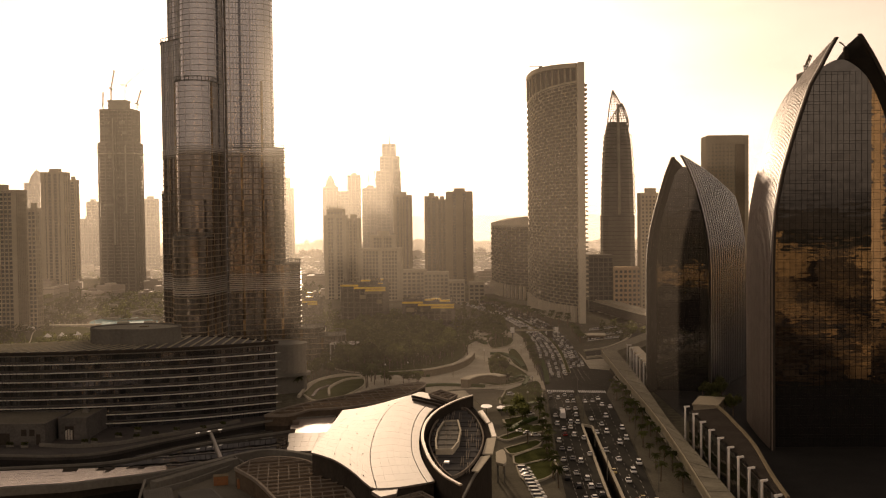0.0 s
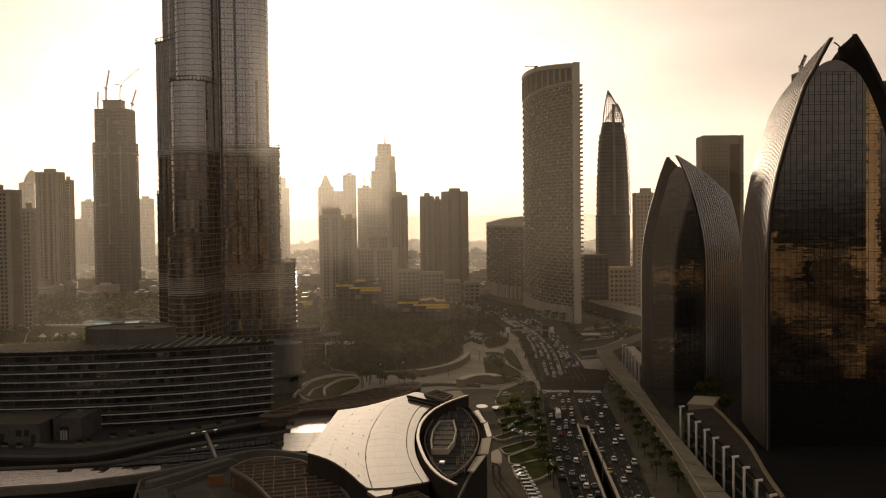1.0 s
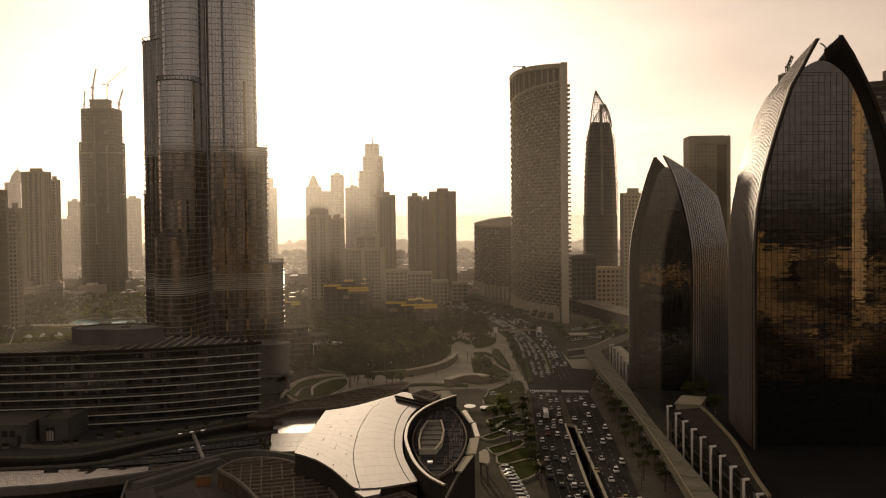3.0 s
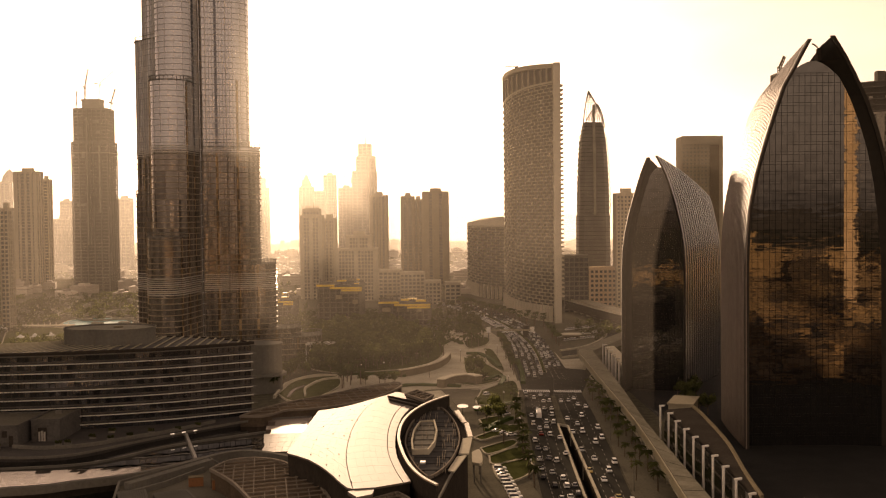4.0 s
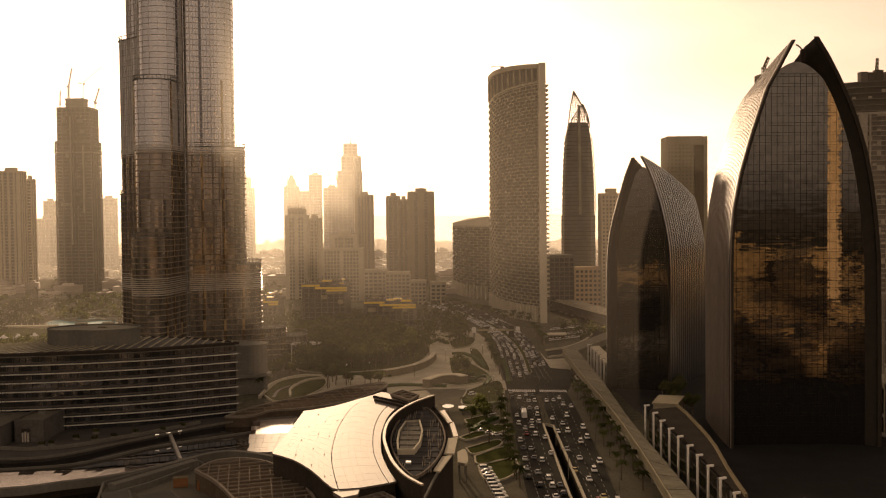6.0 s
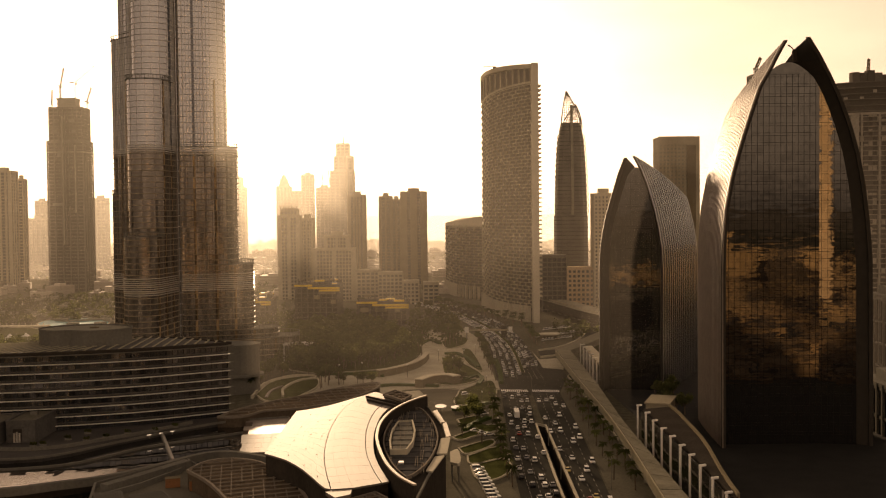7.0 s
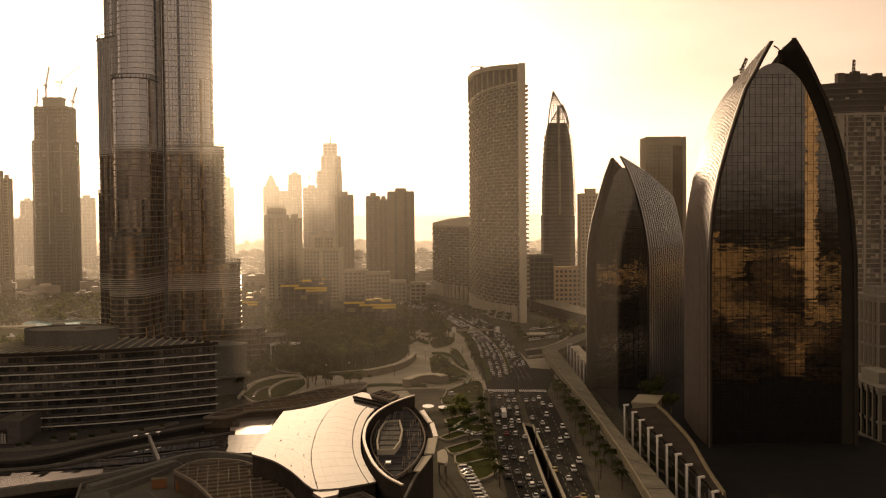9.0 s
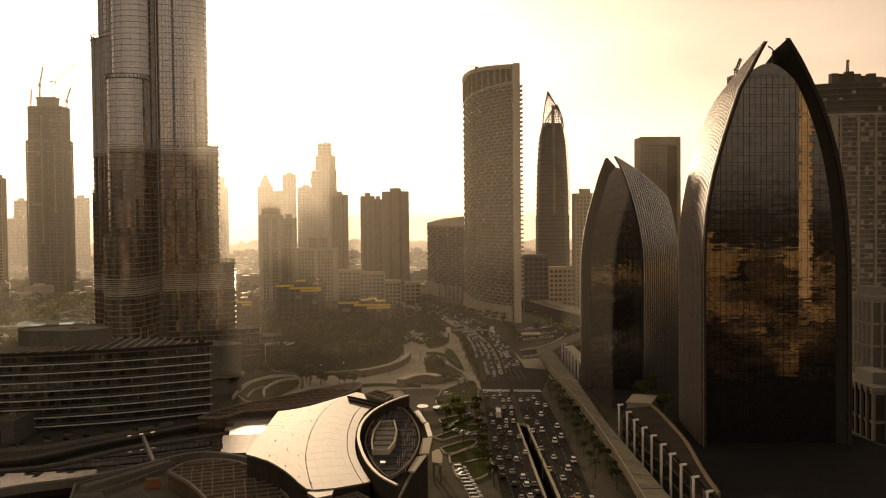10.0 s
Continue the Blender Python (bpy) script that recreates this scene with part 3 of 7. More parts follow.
block("far_block", "far grey apartment block in the haze", -707.7, -678.3, 1900, 93.2, frame_mat=M_grey, **DIM)
block("far_block", "far grey apartment block in the haze", -767.8, -748.9, 2100, 127.3, frame_mat=M_grey, **DIM)
block("far_block", "far grey apartment block in the haze", -594.3, -570.7, 1900, 128.1, frame_mat=M_grey, **DIM)
block("far_tower", "pale slender far tower behind the skyscraper", -390.5, -365.4, 2100, 169.8, frame_mat=M_pale, **DIM)
block("far_block", "pale lower shoulder of a slender far tower", -367, -359.6, 2105, 149.8, frame_mat=M_pale, plant=False, **DIM)
M_stone = material("tan_stone", (0.35, 0.315, 0.25), 0.8, 0, 0.2, 0.08, 1.0, 0.0, 0.0)
SQ = dict(frame_mat=M_stone, floor=3.9, pier=3.4, pier_w=1.0, band=1.2, deep=1.2)
PALE = block("residential_tower", "pale residential block with square deep windows", -169.2, -144.6, 1200, 94.5, ends=4.2, **SQ)
block("", "", -166.5, -147.5, 1203, 101.5, depth=17, under=PALE, z0=94.5, plant=False, **SQ)
part("roof_pergola", box(bmesh.new(), 0, 0, 101.6, 15, 12, 1.0), M_stone, PALE)
for k in range(7):
    part("pergola_post", box(bmesh.new(), -9 + 3 * k, -8.6, 101.5, 0.8, 0.8, 3.4), M_stone, PALE)
block("residential_tower", "pale residential block with square deep windows", -147.5, -132.4, 1225, 90.9, ends=3.0, **SQ)
block("residential_tower", "lower pale residential block with square deep windows", -115.9, -87.6, 1180, 71.9, ends=4.0, **SQ)
block("residential_tower", "lower pale residential block with square deep windows", -127.3, -80.6, 1170, 57.8, ends=5.0, plant=False, **SQ)
crowned = block("far_tower", "hazy far tower with a tapering crown", -311.5, -282.9, 2200, 153.8, frame_mat=M_grey, **DIM)
block("far_tower", "hazy far tower with a flat crown", -272.1, -246.5, 2300, 181.3, frame_mat=M_grey, **DIM)
block("far_tower", "hazy far tower topped by cranes", -219.6, -189.4, 2100, 148.1, frame_mat=M_grey, **DIM)
block("far_block", "hazy far shoulder block between towers", -290, -264, 2250, 145.3, frame_mat=M_grey, plant=False, **DIM)
spired = block("spired_tower", "stepped far tower with a thin mast", -182.7, -138.8, 2000, 176.8, frame_mat=M_grey, plant=False, **DIM)
block("", "", -176, -141.5, 2008, 204.5, depth=30, under=spired, z0=174.7, frame_mat=M_grey, plant=False, **DIM)
block("", "", -172.1, -148.2, 2012, 228, depth=24, under=spired, z0=202, frame_mat=M_grey, plant=False, **DIM)
bm = bmesh.new()
bmesh.ops.create_cone(bm, cap_ends=True, segments=8, radius1=1.6, radius2=0.3, depth=26, matrix=pose(-158.6, 2020, 228 + 13))
fixed("mast", bm, M_grey, spired)
for x, w in ((-151.5, 2.2), (-139.8, 2.2)):
    fixed("frame_pier", box(bmesh.new(), x, 1998.5, 60, w, 2.0, 142), M_pale, spired)
fixed("frame_beam", box(bmesh.new(), -145.6, 1998.5, 199, 14, 2.2, 4.5), M_pale, spired)
bm = bmesh.new()
for z0, r0, z1, r1 in ((0, 17, 14, 13), (14, 13, 26, 4), (26, 1.0, 38, 0.3)):
    bmesh.ops.create_cone(bm, cap_ends=True, segments=16, radius1=r0, radius2=r1, depth=z1 - z0, matrix=pose(-957, 2320, 172.9 + (z0 + z1) / 2))
domed = block("domed_tower", "pale far office tower below a pointed dome", -977, -952, 2300, 172.9, frame_mat=M_grey, plant=False, **DIM)
fixed("dome", bm, M_grey, domed)
for x, y in ((-306, 2220), (-208.1, 2115), (-195.9, 2120)):
    rooftop_crane((x, y, 152), 14, 20, 110, 70)
bm = bmesh.new()
bmesh.ops.create_cone(bm, cap_ends=True, segments=14, radius1=13, radius2=3, depth=26, matrix=pose(-298.3, 2220, 151.5 + 13))
fixed("crown", bm, M_grey, crowned)
block("residential_tower", "brown residential tower with balcony rows", -112.5, -89.2, 1500, 122.2, ends=4.0, frame_mat=M_brown, **FAR)
for (x0, x1, y, top), tall in (((-67.7, -50.5, 1474, 119.7), 1), ((-51.5, -38, 1478, 115), 0), ((-37.2, -3, 1440, 124.8), 1)):
    block("residential_tower", "twin brown residential tower with balcony rows", x0, x1, y, top, ends=(x1 - x0) * 0.17, frame_mat=M_brown, group="twin residential towers", **FAR)
slab = block("slab_tower", "grey flat-topped office slab with fine floor lines beside a dark strip", 194.5, 228.4, 900, 157.3, depth=22, frame_mat=M_beige, wall=M_concrete, floor=3.2, band=1.9, pier=3.0, pier_w=1.5, deep=0.25, plant=False)
part("glazed_strip", box(bmesh.new(), 10.2, -11.2, 0, 7.6, 1.0, 150), M_brown, slab)
part("corner_pier", box(bmesh.new(), 15.6, -11.3, 0, 2.9, 1.2, 157.6), M_beige, slab)
part("top_band", box(bmesh.new(), -2.0, -11.25, 150.5, 30, 0.9, 7.2), M_beige, slab)
block("residential_tower", "beige residential tower with small windows", 155.1, 175.5, 1000, 112.3, depth=22, frame_mat=M_beige, floor=3.6, pier=3.4, pier_w=1.6, band=1.6)
# car park's sunlit look is put into its bright ochre colour
block("car_park", "long beige multi-storey car park", 131, 198.6, 1010, 42.6, frame_mat=material("sunlit_ochre_render", (0.6, 0.46, 0.33), 0.8, 0, 0.15, 0.08, 1.0, 0.0, 0.0), floor=4.4, pier=4.2, pier_w=1.6, band=2.0, plant=False)
block("office_block", "low grey office block beside the hotel", 107.5, 131, 1015, 54.1, frame_mat=M_grey, floor=4.5, pier=5, plant=False)
# rounded tower under construction
UX, UY = 314.9, 745
up = [(UX + 45 * math.cos(a * math.pi / 12), UY + 30 * math.sin(a * math.pi / 12)) for a in range(24)]
M_slab = material("pale_dusty_slab", (0.27, 0.245, 0.21), 0.85, 0, 0.3, 0.1, 1.2, 0.0, 0.0)
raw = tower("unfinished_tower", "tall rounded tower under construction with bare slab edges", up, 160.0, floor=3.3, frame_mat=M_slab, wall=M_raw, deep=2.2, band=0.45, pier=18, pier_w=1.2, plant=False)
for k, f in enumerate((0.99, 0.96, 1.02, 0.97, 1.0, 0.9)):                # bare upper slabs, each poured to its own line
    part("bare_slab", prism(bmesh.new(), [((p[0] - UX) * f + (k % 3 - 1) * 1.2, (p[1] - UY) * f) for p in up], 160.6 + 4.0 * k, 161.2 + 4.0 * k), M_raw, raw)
part("upper_core", prism(bmesh.new(), [((p[0] - UX) * 0.86, (p[1] - UY) * 0.86) for p in up], 160.0, 180.6), M_dark, raw)
pale_bits, dark_bits, bit_rng = bmesh.new(), bmesh.new(), random.Random(31)
for x, y, a in along(offset(ccw(up), -0.9), 2.6):
    if y > UY + 4:
        continue
    for f in range(47):
        z = 157.0 - 3.3 * f + 0.45
        pick = bit_rng.random()
        if pick < 0.22:
            box(pale_bits, x - UX, y - UY, z, 2.5, 0.4, bit_rng.choice((1.1, 2.8, 2.8)), a)
        elif pick < 0.5:
            box(dark_bits, x - UX, y - UY, z, 2.3, 0.3, 2.5, a)
    for k in range(5):
        pick = bit_rng.random()
        if pick < 0.3:
            box(pale_bits if pick < 0.08 else dark_bits, x - UX, y - UY, 161.2 + 4.0 * k, 2.4, 0.3, bit_rng.uniform(1.5, 3.3), a)
part("infill_panels", pale_bits, M_slab, raw, kind="stuff")
# thin dark panels stand in for the shade inside open bays
part("dark_bay_panels", dark_bits, M_dark, raw, kind="stuff")
for x in (-27, 12):
    part("lift_shaft", box(bmesh.new(), x, -28 if x > 0 else -25.5, 0, 4.6, 3, 158.6), M_slab, raw)
for k in range(9):                                                          # screens and formwork on the top deck
    part("formwork", box(bmesh.new(), -22 + 5.2 * k, -12, 181.2, 5.0, 6, bit_rng.uniform(4.0, 8.5)), M_dark if k % 3 else M_raw, raw)
rooftop_crane((UX - 10, UY - 6, 181.2), 12, 6, 60, 70)
block("construction_core", "open concrete lift core under construction", 227.5, 236.5, 750, 190, depth=12, frame_mat=M_slab, wall=M_raw, floor=4.0, band=0.6, pier=3.3, pier_w=0.6, deep=1.5, plant=False)
rooftop_crane((232, 756, 190), 5, 9, 30, 60)

# ---- the curved hotel ----
hotel_front = level([(55, 1094.5), (58, 1024.7), (66.4, 973.3), (77.6, 941.1), (88.6, 920.4)], 21)


def cells(line):
    """Party walls of the balconies, one at every step of the front: x, y, heading, thickness."""
    out = []
    for i in range(len(line)):
        p, q = Vector(line[max(i - 1, 0)]), Vector(line[min(i + 1, len(line) - 1)])
        d = q - p
        out.append((line[i][0], line[i][1], math.degrees(math.atan2(d.y, d.x)), d.length * 0.08))
    return out


HE, HS = hotel_front[-1], hotel_front[0]
HTOP = 207.5
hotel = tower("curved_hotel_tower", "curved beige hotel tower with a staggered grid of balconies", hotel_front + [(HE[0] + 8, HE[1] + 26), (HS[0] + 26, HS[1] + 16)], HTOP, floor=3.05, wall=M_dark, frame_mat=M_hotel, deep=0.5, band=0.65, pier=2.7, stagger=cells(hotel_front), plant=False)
# sloping crown screen and end pier
hx, hy = hotel.matrix_basis.translation.xy
HL, HR = 229.8, 218.9
for k, p in list(enumerate(hotel_front))[::2]:
    f = k / (len(hotel_front) - 1)
    piece("crown_post", mesh_of(box(bmesh.new(), 0, 0, 0, 1.4, 1.2, max(HL + (HR - HL) * f ** 0.5 - HTOP, 1)), "crown_post"), M_beige, hotel, (p[0] - hx, p[1] + 0.8 - hy, HTOP))
bm = bmesh.new()
wall_line(bm, [(p[0], p[1] + 0.8) for p in hotel_front], 1.8, HL - 0.5, HL + 3.4)
for v in bm.verts:
    v.co.z += (HR - HL) * max(0.0, (v.co.x - HS[0]) / (HE[0] - HS[0])) ** 0.5
fixed("crown_beam", bm, M_beige, hotel)
# dark wall behind the posts stands in for shade in the crown's openings
bm = bmesh.new()
wall_line(bm, [(p[0] + 1, p[1] + 3.0) for p in hotel_front], 1.0, HTOP - 6, HL)
for v in bm.verts:
    if v.co.z > HTOP - 2:
        v.co.z += (HR - HL) * max(0.0, (v.co.x - HS[0]) / (HE[0] - HS[0])) ** 0.5
fixed("crown_dark_back", bm, M_dark, hotel)
fixed("end_wall", box(bmesh.new(), HE[0] + 3.0, HE[1] + 2, 0, 5.6, 20, HR + 3.2), M_pale, hotel, "blank beige end wall")
tm = mesh_of(box(bmesh.new(), 0, 0, 0, 3.2, 12, 1.3), "balcony")
for k in range(int((HR - 31) / 3.85)):
    piece("balcony", tm, M_pale, hotel, (HE[0] + 7.2 - hx, HE[1] + 4 - hy, 22 + 3.85 * k))
gp = hotel_front[8]
gondola = thing("roof_gondola", (gp[0], gp[1] + 1.2, HL + (HR - HL) * math.sqrt(max(0.0, (gp[0] - HS[0]) / (HE[0] - HS[0]))) + 3.1), "small dark window-cleaning crane on the hotel roof", "roof crane")
part("carriage", box(bmesh.new(), 0, 0, 0, 3.2, 2.0, 1.8), M_dark, gondola)
part("arm", box(bmesh.new(), -4.5, 0, 1.8, 12, 0.7, 0.6), M_dark, gondola)
part("hook_block", box(bmesh.new(), -10, 0, 1.0, 0.8, 0.8, 0.9), M_dark, gondola)
am = mesh_of(box(bmesh.new(), 0, 0, 0, 1.6, 3.4, 14), "arcade_column")
low_front = level([(20.1, 1298.3), (28.2, 1234.4), (41.7, 1191.4), (58.7, 1165.7)], 13)
LTOP = 80.9
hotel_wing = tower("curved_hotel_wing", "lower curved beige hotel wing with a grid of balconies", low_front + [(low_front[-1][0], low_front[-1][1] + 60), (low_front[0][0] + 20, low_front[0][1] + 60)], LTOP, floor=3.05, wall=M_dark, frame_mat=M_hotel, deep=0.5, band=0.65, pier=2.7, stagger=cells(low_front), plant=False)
bm = bmesh.new()
prism(bm, ccw(low_front + [(low_front[-1][0], low_front[-1][1] + 58), (low_front[0][0] + 20, low_front[0][1] + 58)]), LTOP + 0.05, LTOP + 2.5)
for v in bm.verts:
    if v.co.z > LTOP + 1:
        v.co.z += 8 * math.sin(max(0.0, min(1.0, (v.co.x - low_front[0][0]) / 50)) * math.pi / 2)
fixed("arched_roof", bm, M_pale, hotel_wing)
for src, owner in ((hotel_front, hotel), (low_front, hotel_wing)):
    ox, oy = owner.matrix_basis.translation.xy
    for x, y, a in along(src, 8.0, False):
        piece("arcade_column", am, M_pale, owner, (x - ox, y - 1.4 - oy, 0), a)

# ---- the dark tower with the lattice spire ----
SXM, SY = 149.6, 1100
spire = thing("spire_tower", (SXM, SY + 25, 0), "dark glass tower with curled fins and a lattice crown", "tower")
SHAFT = [(16.4, 0), (16.4, 91), (15.5, 92), (15.0, 123), (14.0, 147), (12.4, 170), (10.8, 181), (9.4, 188)]


def shaft_plan(h):
    """Octagonal plan of the shaft for a half width."""
    c = h * 0.3
    return [(-h + c, -h), (h - c, -h), (h, -h + c), (h, h - c), (h - c, h), (-h + c, h), (-h, h - c), (-h, -h + c)]


def tube(bm, pts, w):
    """A square rod of width w along a line of points in space."""
    prev = None
    for i, p in enumerate(pts):
        d = (pts[min(i + 1, len(pts) - 1)] - pts[max(i - 1, 0)]).normalized()
        u = d.cross(Vector((0, 1, 0)))
        u = (u if u.length > 0.1 else d.cross(Vector((1, 0, 0)))).normalized() * w / 2
        v = d.cross(u).normalized() * w / 2
        now = [bm.verts.new(p + q) for q in (-u - v, u - v, u + v, -u + v)]
        if prev:
            for k in range(4):
                bm.faces.new((prev[k], prev[(k + 1) % 4], now[(k + 1) % 4], now[k]))
        prev = now
    bmesh.ops.recalc_face_normals(bm, faces=bm.faces)
    return bm


bm = bmesh.new()
prev = None
for half, z in SHAFT:
    now = [bm.verts.new((x, y, z)) for x, y in shaft_plan(half)]
    if prev:
        for k in range(8):
            bm.faces.new((prev[k], prev[(k + 1) % 8], now[(k + 1) % 8], now[k]))
    prev = now
bm.faces.new(prev)
# grey instead of dark glass: the haze before it is put into the colour
part("shaft", bm, M_grey, spire)
for f in (-0.66, -0.5, -0.33, -0.17, 0.17, 0.33, 0.5, 0.66):
    part("rib", tube(bmesh.new(), [Vector((half * f, -half - 0.2, z)) for half, z in SHAFT], 0.7), M_grey, spire)
part("centre_pier", tube(bmesh.new(), [Vector((0.0, -half - 0.5, z)) for half, z in SHAFT[2:]] + [Vector((0, -9.0, 206))], 2.6), M_concrete, spire)
for s in (-1, 1):
    part("corner_rib", tube(bmesh.new(), [Vector((s * half * 0.99, -half * 0.68, z)) for half, z in SHAFT[2:]], 0.9), M_concrete, spire)
z = 4.0
while z < 187:
    half = lerp_table(SHAFT, z)
    piece("floor_band", mesh_of(prism(bmesh.new(), offset(shaft_plan(half), 0.18), 0, 0.45), "floor_band"), M_dark, spire, (0, 0, z))
    z += 3.9
curl = tube(bmesh.new(), [Vector((2.3 * math.sin(math.pi * k / 10) ** 0.8, 0, -2.7 * math.cos(math.pi * k / 10))) for k in range(11)], 0.75)
curl = mesh_of(curl, "curled_fin")
z = 96.0
while z < 176:
    half = lerp_table(SHAFT, z)
    for sgn in (-1, 1):
        piece("curled_fin", curl, M_grey, spire, (sgn * half, -half * 0.5, z), 0 if sgn > 0 else 180)
    z += 5.9
# two curved sails of rods: left edge, tip, right edge
for base_l, base_r, tip, y, rods in (((-10.2, 186), (10.6, 187), (-4.9, 221), -6.5, 7), ((-9.6, 183), (11.4, 182), (4.4, 207), -8.5, 8)):
    bm = bmesh.new()
    left, right = [], []
    for k in range(15):
        f = k / 14
        bow = math.sin(math.pi * f)
        left.append(Vector((base_l[0] + (tip[0] - base_l[0]) * f ** 1.5, y, base_l[1] + (tip[1] - base_l[1]) * f)))
        right.append(Vector((base_r[0] + (tip[0] - base_r[0]) * f + 1.6 * bow, y, base_r[1] + (tip[1] - base_r[1]) * f)))
    tube(bm, left, 1.1)
    tube(bm, right, 1.1)
    for r in range(1, rods):
        g = r / rods
        tube(bm, [a.lerp(b, g) + Vector((0, -1.5 * math.sin(math.pi * g), 0)) for a, b in zip(left, right)], 0.45)
    for k in range(2, 13):
        tube(bm, [left[k].lerp(right[k], g / 4) + Vector((0, -1.5 * math.sin(math.pi * g / 4), 0)) for g in range(5)], 0.4)
    part("lattice_sail", bm, M_grey, spire)


# ---- the two pointed shell towers ----
def shell_tower(label, y0, left, right, depth, spread, drop, recess, glass_top, fold, rib_gap, mull, right_lean=0.0, bend=-0.2, bulge=0.0, skins=(M_shell, M_shell), plates=(1.0, 1.0), arch_right=(0.76, 2.8), reveal=0.0):
    """left, right: rows of (x, z) of the shells' front edges; spread: how far the back is set to the right; drop: how much lower the back of the shells is."""
    cx = (left[-1][0] + right[-1][0]) / 2
    ob = thing("shell_tower", (cx, y0, 0), label, "tower", "pair of shell towers")

    def edge(table, z, v):
        top = max(r[1] for r in table)
        lean = right_lean * v * (z / top) ** 2 if table is right else 0.0
        wide = bulge * v if table is left else 0.0       # the flank swells as it runs back
        return lerp_table(table, min(z, top)) - cx + spread * v - lean - wide

    rows = 44
    for side, table, skin, plate in ((-1, left, skins[0], plates[0]), (1, right, skins[1], plates[1])):
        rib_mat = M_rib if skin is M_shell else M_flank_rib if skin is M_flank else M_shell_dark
        top0 = max(r[1] for r in table)
        bm = bmesh.new()
        ny = 24
        grid = []
        for i in range(rows + 1):
            row = []
            for j in range(ny + 1):
                v = j / ny
                z = top0 * (1 - drop * v ** 1.15) * i / rows
                row.append(bm.verts.new((edge(table, z, v) - side * 3.0 * v * v, v * depth, z)))
            grid.append(row)
        for i in range(rows):
            for j in range(ny):
                q = (grid[i][j], grid[i][j + 1], grid[i + 1][j + 1], grid[i + 1][j])
                bm.faces.new(q[::-1] if side < 0 else q)
        bm.normal_update()
        bmesh.ops.solidify(bm, geom=bm.faces[:], thickness=0.7)
        shell = part("shell", bm, skin, ob)
        shell.data.polygons.foreach_set("use_smooth", [True] * len(shell.data.polygons))
        nr = int(depth / rib_gap)
        for j in range(nr + 1):
            v = j / nr
            rb = bmesh.new()
            prev = None
            for i in range(rows + 1):
                z = top0 * (1 - drop * v ** 1.15) * i / rows
                x = edge(table, z, v) - side * 3.0 * v * v
                y = v * depth
                now = [rb.verts.new(p) for p in ((x, y - 0.5, z), (x + side * 0.45, y - 0.4, z), (x + side * 0.45, y + 0.4, z), (x, y + 0.5, z))]
                if prev:
                    for k in range(4):
                        rb.faces.new((prev[k], prev[(k + 1) % 4], now[(k + 1) % 4], now[k]))
                prev = now
            part("rib", rb, rib_mat, shell)
        # broad dark edge plate of the shell
        rb = bmesh.new()
        prev = None
        for i in range(rows + 1):
            z = top0 * i / rows
            x = edge(table, z, 0)
            now = [rb.verts.new(p) for p in ((x + side * 0.6, -0.4, z), (x - side * plate, -0.4, z), (x - side * plate, 0.8, z), (x + side * 0.6, 0.8, z))]
            if prev:
                for k in range(4):
                    rb.faces.new((prev[k], prev[(k + 1) % 4], now[(k + 1) % 4], now[k]))
            prev = now
        bmesh.ops.recalc_face_normals(rb, faces=rb.faces)
        part("edge_plate", rb, M_shell_dark, shell)
    # glass front between the shells, folded once
    vg = recess / depth
    xl = lambda z: edge(left, z, vg) + 0.5
    fx = fold - cx

    def xr(z):
        x = edge(right, z, vg)
        for _ in range(5):
            v = max(0.0, (recess + max(0.0, x - fx) * bend) / depth)
            x = (edge(right, z, 0) + cx - reveal) * (1 + v * depth / y0) - cx if reveal else edge(right, z, v) - 3 * v * v - 0.4
        return x

    def fy(x):
        return recess + max(0.0, x - fx) * bend

    mid = (xl(glass_top) + xr(glass_top)) / 2
    bm, side = bmesh.new(), bmesh.new()
    zs = [glass_top * 0.955 * i / 40 for i in range(41)] + [glass_top * (0.955 + 0.045 * math.sin(i * math.pi / 28)) for i in range(1, 15)]
    prev = None
    for z in zs:
        a, b = xl(z), xr(z)
        arch = [max(0.0, 1 - max(0.0, (z - glass_top * f) / (glass_top * (1 - f))) ** e) ** (1 / e) for f, e in ((0.955, 2.0), arch_right)]
        a, b = mid + (a - mid) * max(arch[0], 0.002), mid + (b - mid) * max(arch[1], 0.002)
        xm = min(max(fx, a), b)
        now = [bm.verts.new((x, fy(x), z)) for x in (a, xm, b)]
        lip = [side.verts.new(p) for p in ((b, fy(b) - 0.1, z), (edge(right, z, 0) - 0.3, 0.5, z))]
        if prev:
            for k2 in (0, 1):
                bm.faces.new((prev[k2], prev[k2 + 1], now[k2 + 1], now[k2]))
            side.faces.new((last[0], last[1], lip[1], lip[0]))
        prev, last = now, lip
    front = part("glass_front", bm, M_dark_glass, ob)
    if reveal:
        part("reveal", side, M_shell_dark, ob, "dark metal lining between shell and glass")
    z = 3.9
    while z < glass_top * 0.97:
        for dz in (0.0, 1.1):
            a, b = xl(z + dz), xr(z + dz)
            for p, q in ((a, min(fx, b)), (fx, b)):
                if q - p > 0.5:
                    ang = 0 if p < fx - 0.01 else math.degrees(math.atan(bend))
                    ln = (q - p) / math.cos(radians(ang))
                    piece("transom", mesh_of(box(bmesh.new(), 0, 0, 0, ln, 0.14, 0.085), "transom"), M_mullion, front, ((p + q) / 2, (fy(p) + fy(q)) / 2 - 0.05, z + dz), ang)
        z += 3.9
    x = xl(60) + 0.8
    while x < xr(60):
        zt = glass_top * 0.97
        while zt > 5 and not (xl(zt) < x < xr(zt)):
            zt -= 1.0
